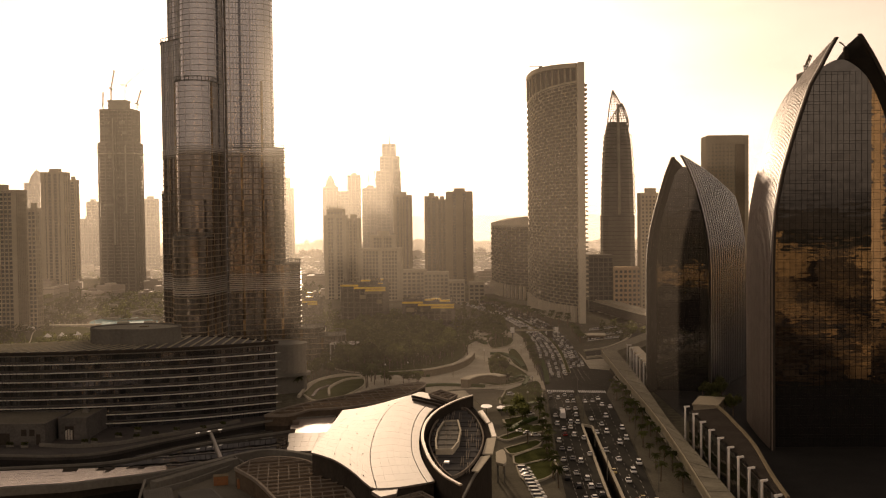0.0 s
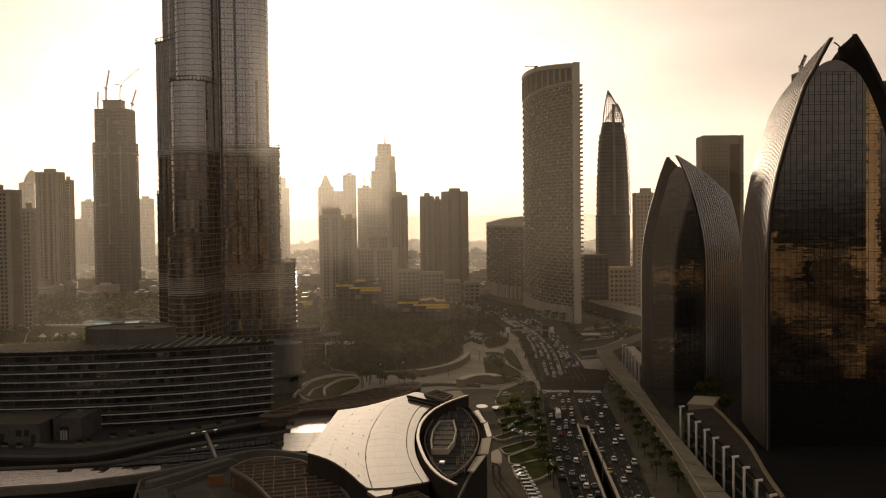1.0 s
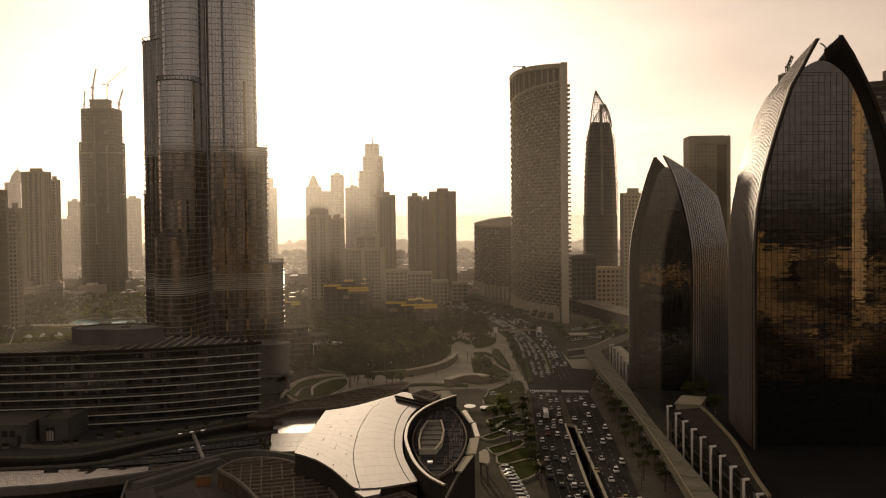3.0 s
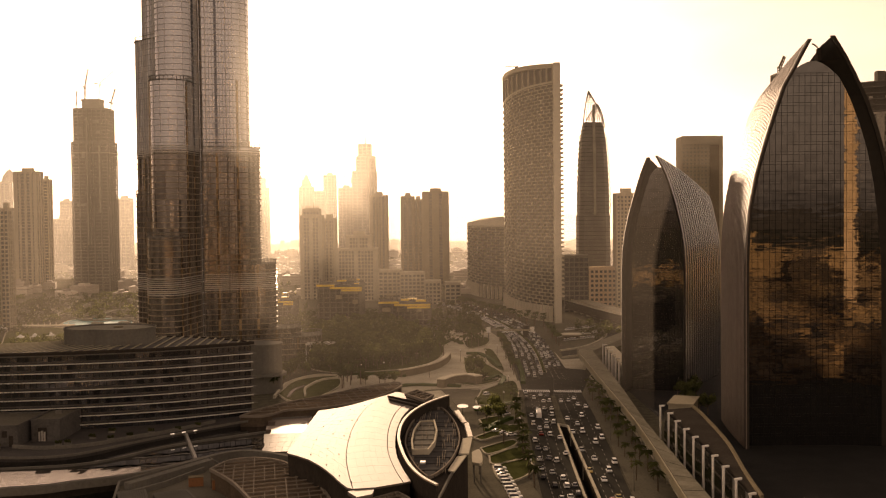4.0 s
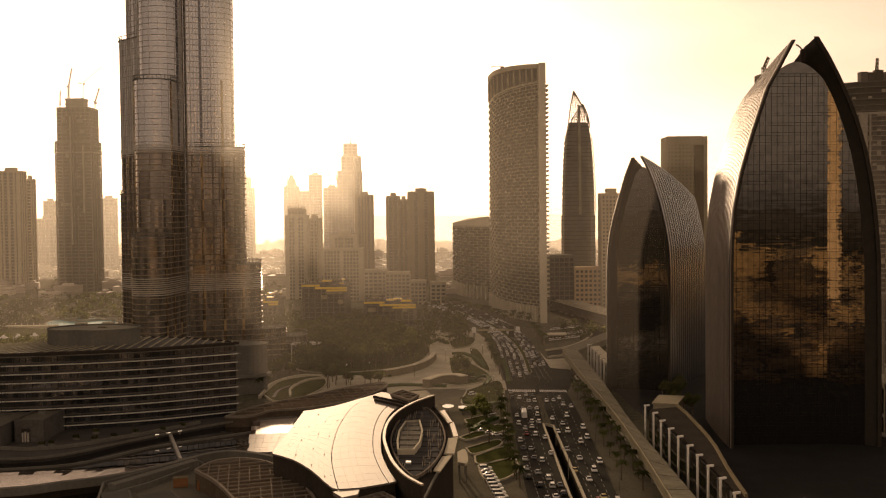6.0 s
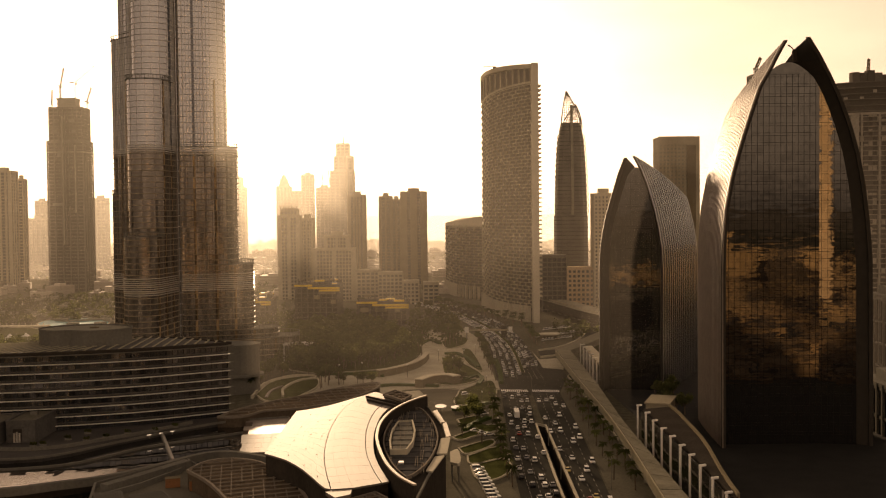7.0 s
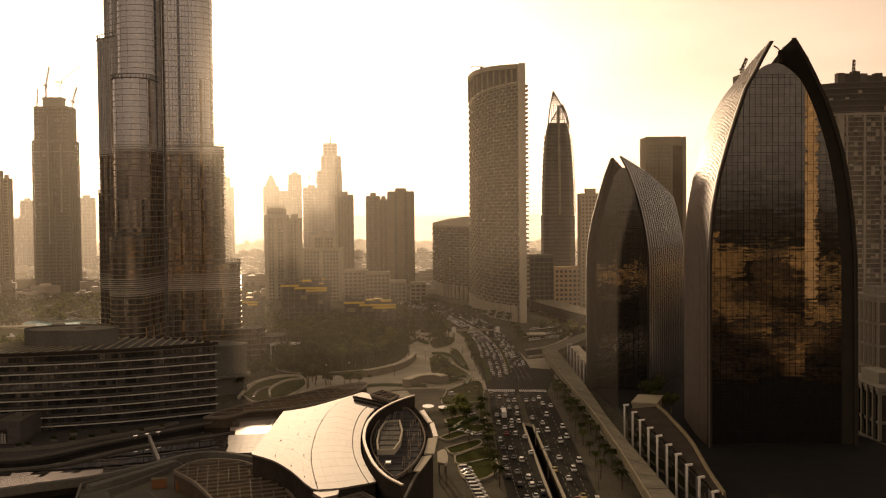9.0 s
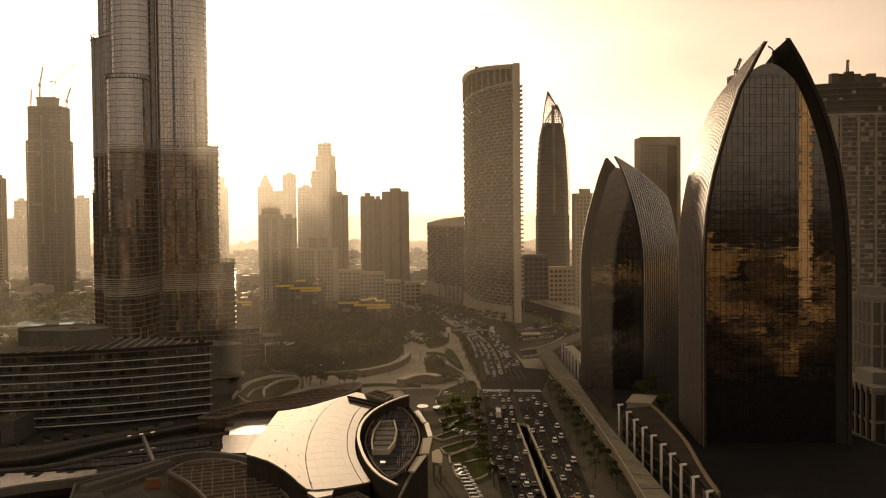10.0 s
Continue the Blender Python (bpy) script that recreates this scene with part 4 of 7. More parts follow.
        piece("mullion", mesh_of(box(bmesh.new(), 0, 0, 0, 0.085, 0.16, zt), "mullion"), M_mullion, front, (x, fy(x) - 0.07, 0))
        x += mull
    # roof cap behind the arch, back wall
    bm = bmesh.new()
    prev = None
    for i in range(13):
        z = glass_top * 0.9 * i / 12
        a, b = edge(left, z * (1 - drop), 0.97) + 3.4, edge(right, z * (1 - drop), 0.97) - 3.4
        now = [bm.verts.new((q, depth * 0.97, z * (1 - drop))) for q in (a, b)]
        if prev:
            bm.faces.new((prev[1], prev[0], now[0], now[1]))
        prev = now
    part("back_wall", bm, M_dark_glass, ob)
    bm = bmesh.new()
    pv = None
    for k in range(9):
        v = vg + (0.97 - vg) * k / 8
        z = glass_top * 0.95 * (1 - drop * v ** 1.15)
        now = [bm.verts.new((edge(left, z, v) + 0.9 + 3 * v * v, v * depth, z)), bm.verts.new((edge(right, z, v) - 0.9 - 3 * v * v, v * depth, z))]
        if pv:
            bm.faces.new((pv[0], pv[1], now[1], now[0]))
        pv = now
    part("roof", bm, M_roof, ob)
    return ob


T1L = [(141.5, 161.9), (138.2, 156), (135.3, 150.3), (131.5, 143.9), (128.2, 134.2), (124.6, 123.1), (120.6, 108.9), (118.1, 95.6), (117, 82.2), (116.7, 71.2), (116.7, 21.5)] + [(116.7, 0)]
T1R = [(150.8, 163.1), (155.3, 155.8), (159.3, 148), (163.8, 138.2), (167.6, 127.8), (170.5, 117.3), (172.8, 105.2), (174.6, 90.5), (175.8, 74.6), (176.2, 20.9)] + [(176.2, 0)]
# right shell wears the dark skin in place of shade on silver
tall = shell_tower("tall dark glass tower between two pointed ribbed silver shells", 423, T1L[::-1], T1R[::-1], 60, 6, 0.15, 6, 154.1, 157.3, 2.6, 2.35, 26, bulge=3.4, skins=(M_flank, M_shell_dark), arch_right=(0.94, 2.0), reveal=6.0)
T2L = [(103.1, 123.1), (99.9, 114.9), (96.6, 104), (93.6, 93.4), (91.5, 83.7), (90.3, 74.2), (89.9, 64.2), (89.8, 28.2)] + [(89.7, 0)]
T2R = [(108, 124), (111.8, 116.9), (115, 108.3), (118.2, 97.3), (120.8, 85.5), (122.3, 75.4), (122.8, 65), (122.7, 27.8)] + [(122.7, 0)]
# here the left shell is the one coloured as shaded
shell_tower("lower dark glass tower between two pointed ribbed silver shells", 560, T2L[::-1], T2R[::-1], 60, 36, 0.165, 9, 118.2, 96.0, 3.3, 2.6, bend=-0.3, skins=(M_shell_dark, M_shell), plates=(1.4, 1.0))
# roof maintenance hoist between the tall shells
hoist = thing("roof_hoist", (148.6, 433, 153), "small dark roof hoist with two raised arms", "hoist")
part("base", box(bmesh.new(), 0, 0, 0, 1.6, 1.6, 6.4), M_dark, hoist)
bm = bmesh.new()
for s in (-1, 1):
    for k in range(6):
        box(bm, s * (0.3 + 0.42 * k), 0, 6.3 + 0.55 * k - 0.04 * k * k, 0.5, 0.4, 0.6)
part("arms", bm, M_dark, hoist)

# ---- roads, paths and lawns ----
def strip(pts_l, pts_r, z):
    bm = bmesh.new()
    l = [bm.verts.new((p[0], p[1], z)) for p in pts_l]
    r = [bm.verts.new((p[0], p[1], z)) for p in pts_r]
    for i in range(len(l) - 1):
        bm.faces.new((l[i], r[i], r[i + 1], l[i + 1]))
    return bm


def patch(name, label, pts, z, mat, category, edge=None, n=0):
    """A raised flat bed or pavement with real kerb height."""
    pts = ccw(level(list(pts) + [pts[0]], n)[:-1] if n else pts)
    ob = lone(name, prism(bmesh.new(), pts, -0.3, z), mat, label, category, "structure")
    if edge:
        bm = wall_line(bmesh.new(), pts + [pts[0]], 0.7, 0.0, z + 0.25)
        part("kerb", bm, edge, ob)
    return ob


# the boulevard: two carriageways that join beyond the crossing and bend away
L_OUT = [(32.1, 285.2), (29.8, 352.8), (31.4, 412.1), (36.8, 553.6), (39.6, 655.7), (41.7, 769.1), (35.9, 884.4), (16.3, 1000.6), (-11.1, 1102.5), (-50.6, 1211.7)]
L_IN = [(43.5, 284.8), (44, 352.3), (47.2, 475.6), (51.9, 566.8), (54.2, 631.3), (56.5, 715.2), (54.7, 792), (45.2, 892.4), (22, 1017.1), (-17.8, 1160.4)]
R_IN = [(46.5, 284.7), (47.9, 352.1), (50.5, 469.1), (53.5, 561.3), (55.5, 631.2), (58, 715.1), (56.6, 795.4), (47.3, 896.7), (24.3, 1022.7), (-15.4, 1167.7)]
R_OUT = [(57.9, 284.4), (59.6, 351.6), (64.4, 452.8), (67.8, 564), (67.4, 641.8), (68, 720.1), (68.1, 801.6), (60.6, 918.5), (37, 1045.2), (-5.7, 1205.7)]
lone("road", strip(level(L_OUT, 60), level(L_IN, 60), 0.06), M_asphalt, "wide asphalt carriageway curving away, busy with traffic", "road", "structure")
lone("road_east", strip(level(R_IN, 60), level(R_OUT, 60), 0.06), M_asphalt, "wide asphalt carriageway beside the underpass slot", "road", "structure")
lone("junction", strip([(36.8, 553.6), (38.9, 643.9), (37.9, 681)], [(67.2, 551.7), (79.3, 618.5), (79.1, 677.9)], 0.075), M_asphalt, "asphalt junction with a zebra crossing", "road", "structure")
# side street off the junction, ramp loop under the overpass
lone("side_street", strip(level([(45.5, 614.4), (24.7, 585.4), (8.9, 573.2), (-9.3, 570.7), (-29.8, 557.7)], 20), level([(39.8, 571.2), (25.3, 564.9), (8.5, 550.2), (-9, 549.5), (-28.8, 537.5)], 20), 0.05), M_paving, "paved side street running off the boulevard", "road", "structure")
lone("ramp", strip(level([(74.2, 728.5), (91, 745.6), (109.5, 787.2), (123.4, 842.3), (135.4, 920.4), (139, 987), (131.9, 1034.2), (114.3, 1074)], 40), level([(72.2, 694.4), (89.6, 709.7), (111.9, 753.4), (130.3, 818.2), (144.9, 909.9), (149.6, 991.4), (145.1, 1070.3), (123.6, 1106.5)], 40), 0.08), M_asphalt, "curving asphalt ramp leading under the overpass", "road", "structure")
bm = wall_line(bmesh.new(), level([(72.2, 694.4), (89.6, 709.7), (111.9, 753.4), (130.3, 818.2), (144.9, 909.9), (149.6, 991.4), (145.1, 1070.3)], 40), 0.9, 0, 1.2)
lone("ramp_wall", bm, M_pale, "low pale parapet along the curving ramp", "parapet", "structure")
bm = wall_line(bmesh.new(), level([(74.2, 728.5), (91, 745.6), (109.5, 787.2), (123.4, 842.3), (135.4, 920.4), (139, 987), (131.9, 1034.2)], 40), 0.9, 0, 1.2)
lone("ramp_wall_inner", bm, M_pale, "low pale parapet along the inside of the ramp", "parapet", "structure")
# median kerb
med = [((a.x + b.x) / 2, (a.y + b.y) / 2) for a, b in zip(curve(L_IN[4:], 40), curve(R_IN[4:], 40))]
lone("median", wall_line(bmesh.new(), med, 2.6, 0, 0.35), M_pale, "narrow raised median of the boulevard with pale kerbs", "median", "structure")
lone("median_hedge", wall_line(bmesh.new(), med[:30], 1.5, 0.35, 1.1), M_grass, "low clipped dark green hedge along the median", "hedge")
# underpass: walls, sloping floor, parapets
bm = bmesh.new()
for a, b in zip(SLOT, SLOT[1:] + SLOT[:1]):
    vs = [bm.verts.new(p) for p in ((a[0], a[1], 0), (b[0], b[1], 0), (b[0], b[1], -7), (a[0], a[1], -7))]
    bm.faces.new(vs)
bm.faces.new([bm.verts.new((p[0], p[1], -7)) for p in SLOT])
lone("underpass", bm, M_dark, "dark walled slot of a road underpass", "underpass", "structure")
bm = wall_line(bmesh.new(), offset(SLOT, 0.35) + [offset(SLOT, 0.35)[0]], 0.7, 0, 1.1)
lone("underpass_parapet", bm, M_pale, "pale concrete parapet round the underpass slot", "parapet", "structure")

# zebra crossing
cross = thing("crosswalk", (0, 0, 0), "white zebra stripes across the boulevard", "crosswalk", kind="structure")
ca, cb = Vector((37.5, 567.7)), Vector((68.4, 564))
sm = mesh_of(box(bmesh.new(), 0, 0, 0, 0.55, 7.0, 0.03), "stripe")
for k in range(30):
    p = ca + (cb - ca) * ((k + 0.5) / 30)
    if not 13.2 < k < 15.4:
        piece("stripe", sm, M_white, cross, (p.x, p.y, 0.08), 0)
# lane dashes
bm = bmesh.new()
for inner, outer, lanes in ((L_IN, L_OUT, 4), (R_OUT, R_IN, 4)):
    a, b = curve(inner, 120), curve(outer, 120)
    for k in range(8, 119):
        for l in range(1, lanes):
            f = l / lanes
            p, q = a[k] + (b[k] - a[k]) * f, a[k + 1] + (b[k + 1] - a[k + 1]) * f
            if 560 < p.y < 600:
                continue
            steps = max(1, int((q - p).length / 9))
            for s in range(steps):
                c = p + (q - p) * ((s + 0.5) / steps)
                box(bm, c.x, c.y, 0.07, 3.2, 0.22, 0.02, math.degrees(math.atan2(q.y - p.y, q.x - p.x)))
lone("lane_markings", bm, M_worn, "worn white lane dashes on the boulevard", "road marking", "stuff")

# pavements
patch("pavement", "pale paved forecourt and parking lot beside the mall", [(-6.3, 574.2), (15, 572.8), (36.2, 553.6), (31, 410.2), (29.5, 351.4), (31.8, 285.2), (0.9, 286.2), (4.5, 370.1), (9.1, 444.2), (2.5, 523)], 0.12, M_lot, "pavement")
patch("pavement_east", "sandy pavement strip below the footbridge", [(68, 558.6), (65.1, 452.7), (60, 350.2), (58.3, 284.4), (75.2, 283.8), (76.8, 349.6), (79, 452), (79.8, 568.7), (79.1, 612.1)], 0.12, M_lot, "pavement")
patch("pavement_corner", "pale sandy corner between boulevard and ramp", [(69.6, 728.9), (70.6, 686.4), (88.2, 693.1), (80.2, 640.9), (68.8, 648.8)], 0.12, M_paving, "pavement")
patch("plaza", "wide pale paved plaza with curving paths", [(-98.7, 580), (-86.1, 623.4), (-60.3, 630.4), (-33.5, 628.5), (-10.9, 684.7), (-14.9, 809), (-9, 867.3), (28.1, 876.5), (39.5, 782.9), (37.5, 655.9), (36.6, 586.6), (12.1, 576.7), (-12.4, 574.6), (-35.2, 549.4), (-63.3, 539.5)], 0.10, M_paving, "plaza")
patch("park_path", "pale ring path round the park", [(-55.9, 812.7), (-44.9, 850.1), (-13.3, 847.1), (7.8, 807), (-8, 766.8), (-33.4, 789.2)], 0.16, M_paving, "path", n=36)
for pts in ([(8.7, 447.5), (26.1, 474.2), (29.9, 462.8), (18.8, 450.4), (12.6, 442.9)], [(11, 426.9), (24.3, 442.3), (25.2, 432.5), (14.2, 416.7)], [(14.1, 412.9), (26, 428.3), (30.5, 415), (23.3, 404.9), (14.9, 399.8)], [(14.8, 397.1), (27.1, 407.5), (29.6, 392), (23.6, 377.2), (16.6, 375.9)],
            [(15.5, 567.3), (34.5, 598.6), (31.5, 533.9), (12.6, 525.5)], [(7.4, 699.4), (17.3, 682.6), (29.6, 628.6), (26.9, 607.3), (9.7, 616.9)], [(22.2, 745), (28.4, 732.2), (31.7, 644.4), (27.9, 642.3), (22.4, 682.2)], [(12.1, 486.7), (22.1, 495.6), (22.9, 486.1), (14.7, 471)],
            [(-6.5, 601.3), (16.2, 616.4), (27.1, 603.1), (12.2, 584.3)], [(8.4, 785.6), (18.3, 813.4), (28.3, 805.1), (24.4, 764), (11.9, 745.9)], [(79.1, 612.1), (84.8, 620.3), (82.7, 503.5), (82.2, 419.5), (79.6, 349.5), (75.5, 349.6), (78, 446.3), (79.5, 559.7)]):
    patch("lawn", "clipped dark green lawn bed with a stone kerb", pts, 0.5, M_grass, "lawn", M_paving, 28)
patch("park_lawn", "dark green park ground under dense trees", [(-106.6, 876.6), (-84.6, 943.1), (-38.7, 919.1), (-12.9, 823.7), (-5.7, 726.1), (-17.7, 664.8), (-44.4, 642.9), (-74.9, 640.4), (-95.3, 691.1)], 0.3, M_grass, "lawn", M_paving, 40)
patch("spiral_garden", "round sunken garden bed with hedges", [(-92, 561.5), (-88.7, 606.8), (-69.5, 622.3), (-62.1, 589.1), (-70.3, 549.9), (-82.1, 540.6)], 0.6, M_grass, "garden", M_paving, 30)
for pts, w, h in (([(-92.4, 551.2), (-92.4, 595), (-81.1, 623.1), (-66.8, 622.1)], 1.2, 1.6), ([(-76.7, 553.7), (-79.5, 578.8), (-74.1, 605.8), (-63.3, 613.4)], 1.2, 1.6), ([(-85, 550.8), (-85.2, 571.8), (-81.1, 586.5)], 1.5, 1.2)):
    lone("garden_wall", wall_line(bmesh.new(), level(pts, 20), w, 0, h), M_gleam if w > 1.4 else M_pale, "low curved garden wall of pale stone", "wall")
# curved retaining walls of the plaza: pale capping over a brown face
for pts, w, h in (([(-30.6, 619.4), (-22.7, 627.9), (-12, 646.1), (-5, 670.9), (-1.8, 698)], 3.0, 4.5), ([(-6.3, 579.9), (0.5, 593.6), (9.4, 597.1), (14.9, 590.5)], 5.0, 5.0)):
    ob = thing("curved_wall", (0, 0, 0), "thick curved plaza wall with pale stone capping", "wall", "plaza walls")
    line = level(pts, 22)
    part("wall", wall_line(bmesh.new(), line, w - 0.5, 0, h - 0.5), M_brown, ob)
    part("capping", wall_line(bmesh.new(), line, w, h - 0.5, h), M_pale, ob)

patch("sand_lot", "pale sandy lot beyond the overpass", [(139.2, 1360.3), (174.8, 1314.3), (198.1, 1202.8), (172.5, 1047.9), (146.4, 1146.8), (125.7, 1229.6)], 0.12, M_pale, "lot")

# ---- the overpass behind the hotel ----
ob = thing("overpass", (0, 0, 0), "long concrete road overpass with dark soffit and parapet", "bridge")
od = level([(100, 1136.2), (110.2, 1072.4), (125.4, 982.6), (141.9, 890.6), (163.2, 809.3)], 20)
part("deck", wall_line(bmesh.new(), od, 22, 11, 11.4), M_paving, ob)
part("girder", wall_line(bmesh.new(), od, 21.4, 3.6, 11), M_dark, ob)
part("parapet", wall_line(bmesh.new(), [(p[0] - 4, p[1] - 10.3) for p in od], 0.6, 11.4, 12.4), M_pale, ob)
pm = mesh_of(box(bmesh.new(), 0, 0, 0, 3, 8, 3.6), "pillar")
for x, y, a in along(od, 30, False):
    piece("pillar", pm, M_concrete, ob, (x, y, 0), a)

# ---- the covered footbridge along the boulevard ----
fb_l = level([(78, 661.8), (76.1, 539.8), (75.3, 453.1), (72.9, 382.7), (69.9, 323), (67.6, 271.6)], 46)
fb_r = level([(86.3, 655.6), (82.4, 525.1), (78.4, 435.4), (77.2, 369.9), (76.4, 322.8), (75.5, 271.3)], 46)
fb = thing("footbridge", (0, 0, 0), "long covered footbridge with a grey roof and lattice sides", "footbridge")
bm = bmesh.new()
rows = [[bm.verts.new((p[0], p[1], z)) for p, z in ((l, 5.2), (l, 6.0), (r, 6.0), (r, 5.2))] for l, r in zip(fb_l, fb_r)]
for a, b in zip(rows, rows[1:]):
    for k in range(4):
        bm.faces.new((a[k], b[k], b[(k + 1) % 4], a[(k + 1) % 4]))
part("deck", bm, M_concrete, fb)
for k, (l0, r0, l1, r1) in enumerate(zip(fb_l, fb_r, fb_l[1:], fb_r[1:])):
    bm = bmesh.new()
    g = 0.03
    q = [Vector(l0).lerp(Vector(l1), g), Vector(r0).lerp(Vector(r1), g), Vector(r0).lerp(Vector(r1), 1 - g), Vector(l0).lerp(Vector(l1), 1 - g)]
    prism(bm, ccw([(p.x, p.y) for p in q]), 9.6, 10.0 + 0.05 * (k % 3))
    part("roof_panel", bm, M_bridge_roof, fb)
bm = bmesh.new()
rng = random.Random(5)
for p, q in zip(fb_l, fb_l[1:]):
    d = Vector(q) - Vector(p)
    n = max(2, int(d.length / 1.5))
    for s in range(n):
        c = Vector(p) + d * ((s + 0.5) / n)
        lean = rng.choice((-1, 1)) * rng.uniform(0.5, 1.4)
        for k in range(4):
            e = c + d.normalized() * lean * (k / 3 - 0.5)
            box(bm, e.x - 0.2, e.y, 6.0 + 0.9 * k, 0.2, 0.34, 0.95, 0)
wall_line(bm, [(p[0] - 0.2, p[1]) for p in fb_l], 0.35, 9.3, 9.62)
part("lattice", bm, M_hotel, fb, "irregular pale metal lattice")
pm = mesh_of(box(bmesh.new(), 0, 0, 0, 1.2, 1.2, 5.2), "column")
for l, r in list(zip(fb_l, fb_r))[::4]:
    piece("column", pm, M_concrete, fb, ((l[0] + r[0]) / 2, (l[1] + r[1]) / 2, 0))
# its arm turning to the towers
part("arm", prism(bmesh.new(), ccw([(78, 661.8), (85.9, 652.9), (118, 721.9), (125.4, 766.9)]), 6, 9.9), M_bridge_roof, fb)

# ---- podium of the shell towers, with white rib frames facing the boulevard ----
pod = thing("podium", (0, 0, 0), "low dark glass podium with planted roof and white rib frames", "podium")
ribs = [Vector(p) for p in (list([(83.6, 428.5), (83.7, 412.5), (83.2, 396.7), (83.2, 382), (83.3, 368.3), (83.3, 353.8), (83, 339.7), (82.7, 325.1), (82.4, 309.7), (81.9, 293.3)]))]
back = [(p.x + w, p.y + 4 * w / 13) for p, w in zip(ribs, (14, 13.8, 13.3, 12.5, 11.4, 9.9, 8.2, 6.4, 4.8, 3.6))]
part("glass_wall", prism(bmesh.new(), ccw([(p.x + 1.5, p.y) for p in ribs] + back[::-1]), 0, 14.6), M_dark_glass, pod)
part("roof", prism(bmesh.new(), ccw([(p.x + 2.4, p.y) for p in ribs] + back[::-1]), 14.62, 15.2), M_dark, pod)
part("edge_wall", wall_line(bmesh.new(), back, 0.8, 14.6, 16.2), M_brown, pod)
vm = mesh_of(box(bmesh.new(), 0, 0, 0, 0.6, 0.6, 17), "rib_post")
hm = mesh_of(box(bmesh.new(), 1.3, 0, 16.3, 2.6, 0.6, 0.6), "rib_beam")
for p in ribs:
    piece("rib_post", vm, M_white, pod, (p.x, p.y, 0))
    piece("rib_beam", hm, M_white, pod, (p.x - 0.4, p.y, 0), 28)
pod2 = thing("podium", (0, 0, 0), "far dark glass podium with white rib frames by the footbridge arm", "podium")
ribs2 = [Vector((p[0] - 2, p[1] + 8)) for p in [(93.3, 637.2), (93, 623.9), (92.7, 608.5), (91.9, 591.6), (91.3, 575.6), (90.9, 560.4)]]
part("glass_wall", prism(bmesh.new(), ccw([(p.x + 1.2, p.y) for p in ribs2] + [(p.x + 7, p.y + 2) for p in ribs2[::-1]]), 0, 13), M_dark_glass, pod2)
part("roof", prism(bmesh.new(), ccw([(p.x + 1.8, p.y) for p in ribs2] + [(p.x + 7, p.y + 2) for p in ribs2[::-1]]), 13.02, 13.6), M_pale, pod2)
vm2 = mesh_of(box(bmesh.new(), 0, 0, 0, 0.6, 0.6, 15), "rib_post")
hm2 = mesh_of(box(bmesh.new(), 2.0, 0, 14.2, 3.0, 0.6, 0.6), "rib_beam")
for p in ribs2:
    piece("rib_post", vm2, M_white, pod2, (p.x, p.y, 0))
    piece("rib_beam", hm2, M_white, pod2, (p.x - 0.5, p.y, 0), 25)
M_granite = material("dark_granite", (0.025, 0.024, 0.023), 0.8, 0, 0.3, 0.1, 1.5, 0.0, 0.05)
patch("forecourt", "dark granite forecourt between the shell towers", [(92, 610), (100, 300), (420, 300), (420, 640), (190, 640)], 0.14, M_granite, "forecourt")
# added dark patch out of view; it shows only as reflection in the glass
patch("rear_dark_ground", "unseen dark ground patch added below the viewer", [(40, -120), (440, -120), (440, 296), (104, 296)], 0.1, M_asphalt, "street")
# small roof pavilion and garden between the shell towers
gx, gy = (99.6, 459.2)
ob = thing("garden_pavilion", (gx, gy, 0.1), "small pale garden pavilion with a flat lid", "pavilion")
part("body", box(bmesh.new(), 0, 0, 0, 10, 20, 13, -20), M_beige, ob)
part("lid", box(bmesh.new(), 0, 0, 13, 11, 21, 0.6, -20), M_beige, ob)
bm = mesh_of(box(bmesh.new(), 0, 0, 0, 1.4, 0.2, 1.2), "window")
for k in range(3):
    piece("window", bm, M_glass, ob, (-3.4 + 3.2 * k, -8.6 - 1.15 * k + 1.6, 9.5), -20)
# blocks at the foot of the unfinished tower
for (x0, x1, y, top), lab in (((244.4, 261.3, 560, 48.2), "grey concrete plant building with tall framed bays"), ((188.5, 205.4, 430, 21.8), "lower grey plant building with roof units")):
    tower("plant_building", lab, rect((x0 + x1) / 2, y + 20, x1 - x0, 40), top, floor=12, frame_mat=M_grey, wall=M_dark, pier=6, pier_w=1.2, band=1.2, deep=1.0, plant=True)


# ---- trees ----
M_leaf = foliage("broad_leaves", (0.08, 0.088, 0.032), 0.5)
M_palm = foliage("palm_fronds", (0.075, 0.085, 0.035), 0.45)
M_bark = material("bark", (0.13, 0.095, 0.065), 0.9, 0, 0.3, 1.0, 6.0, 0.3)


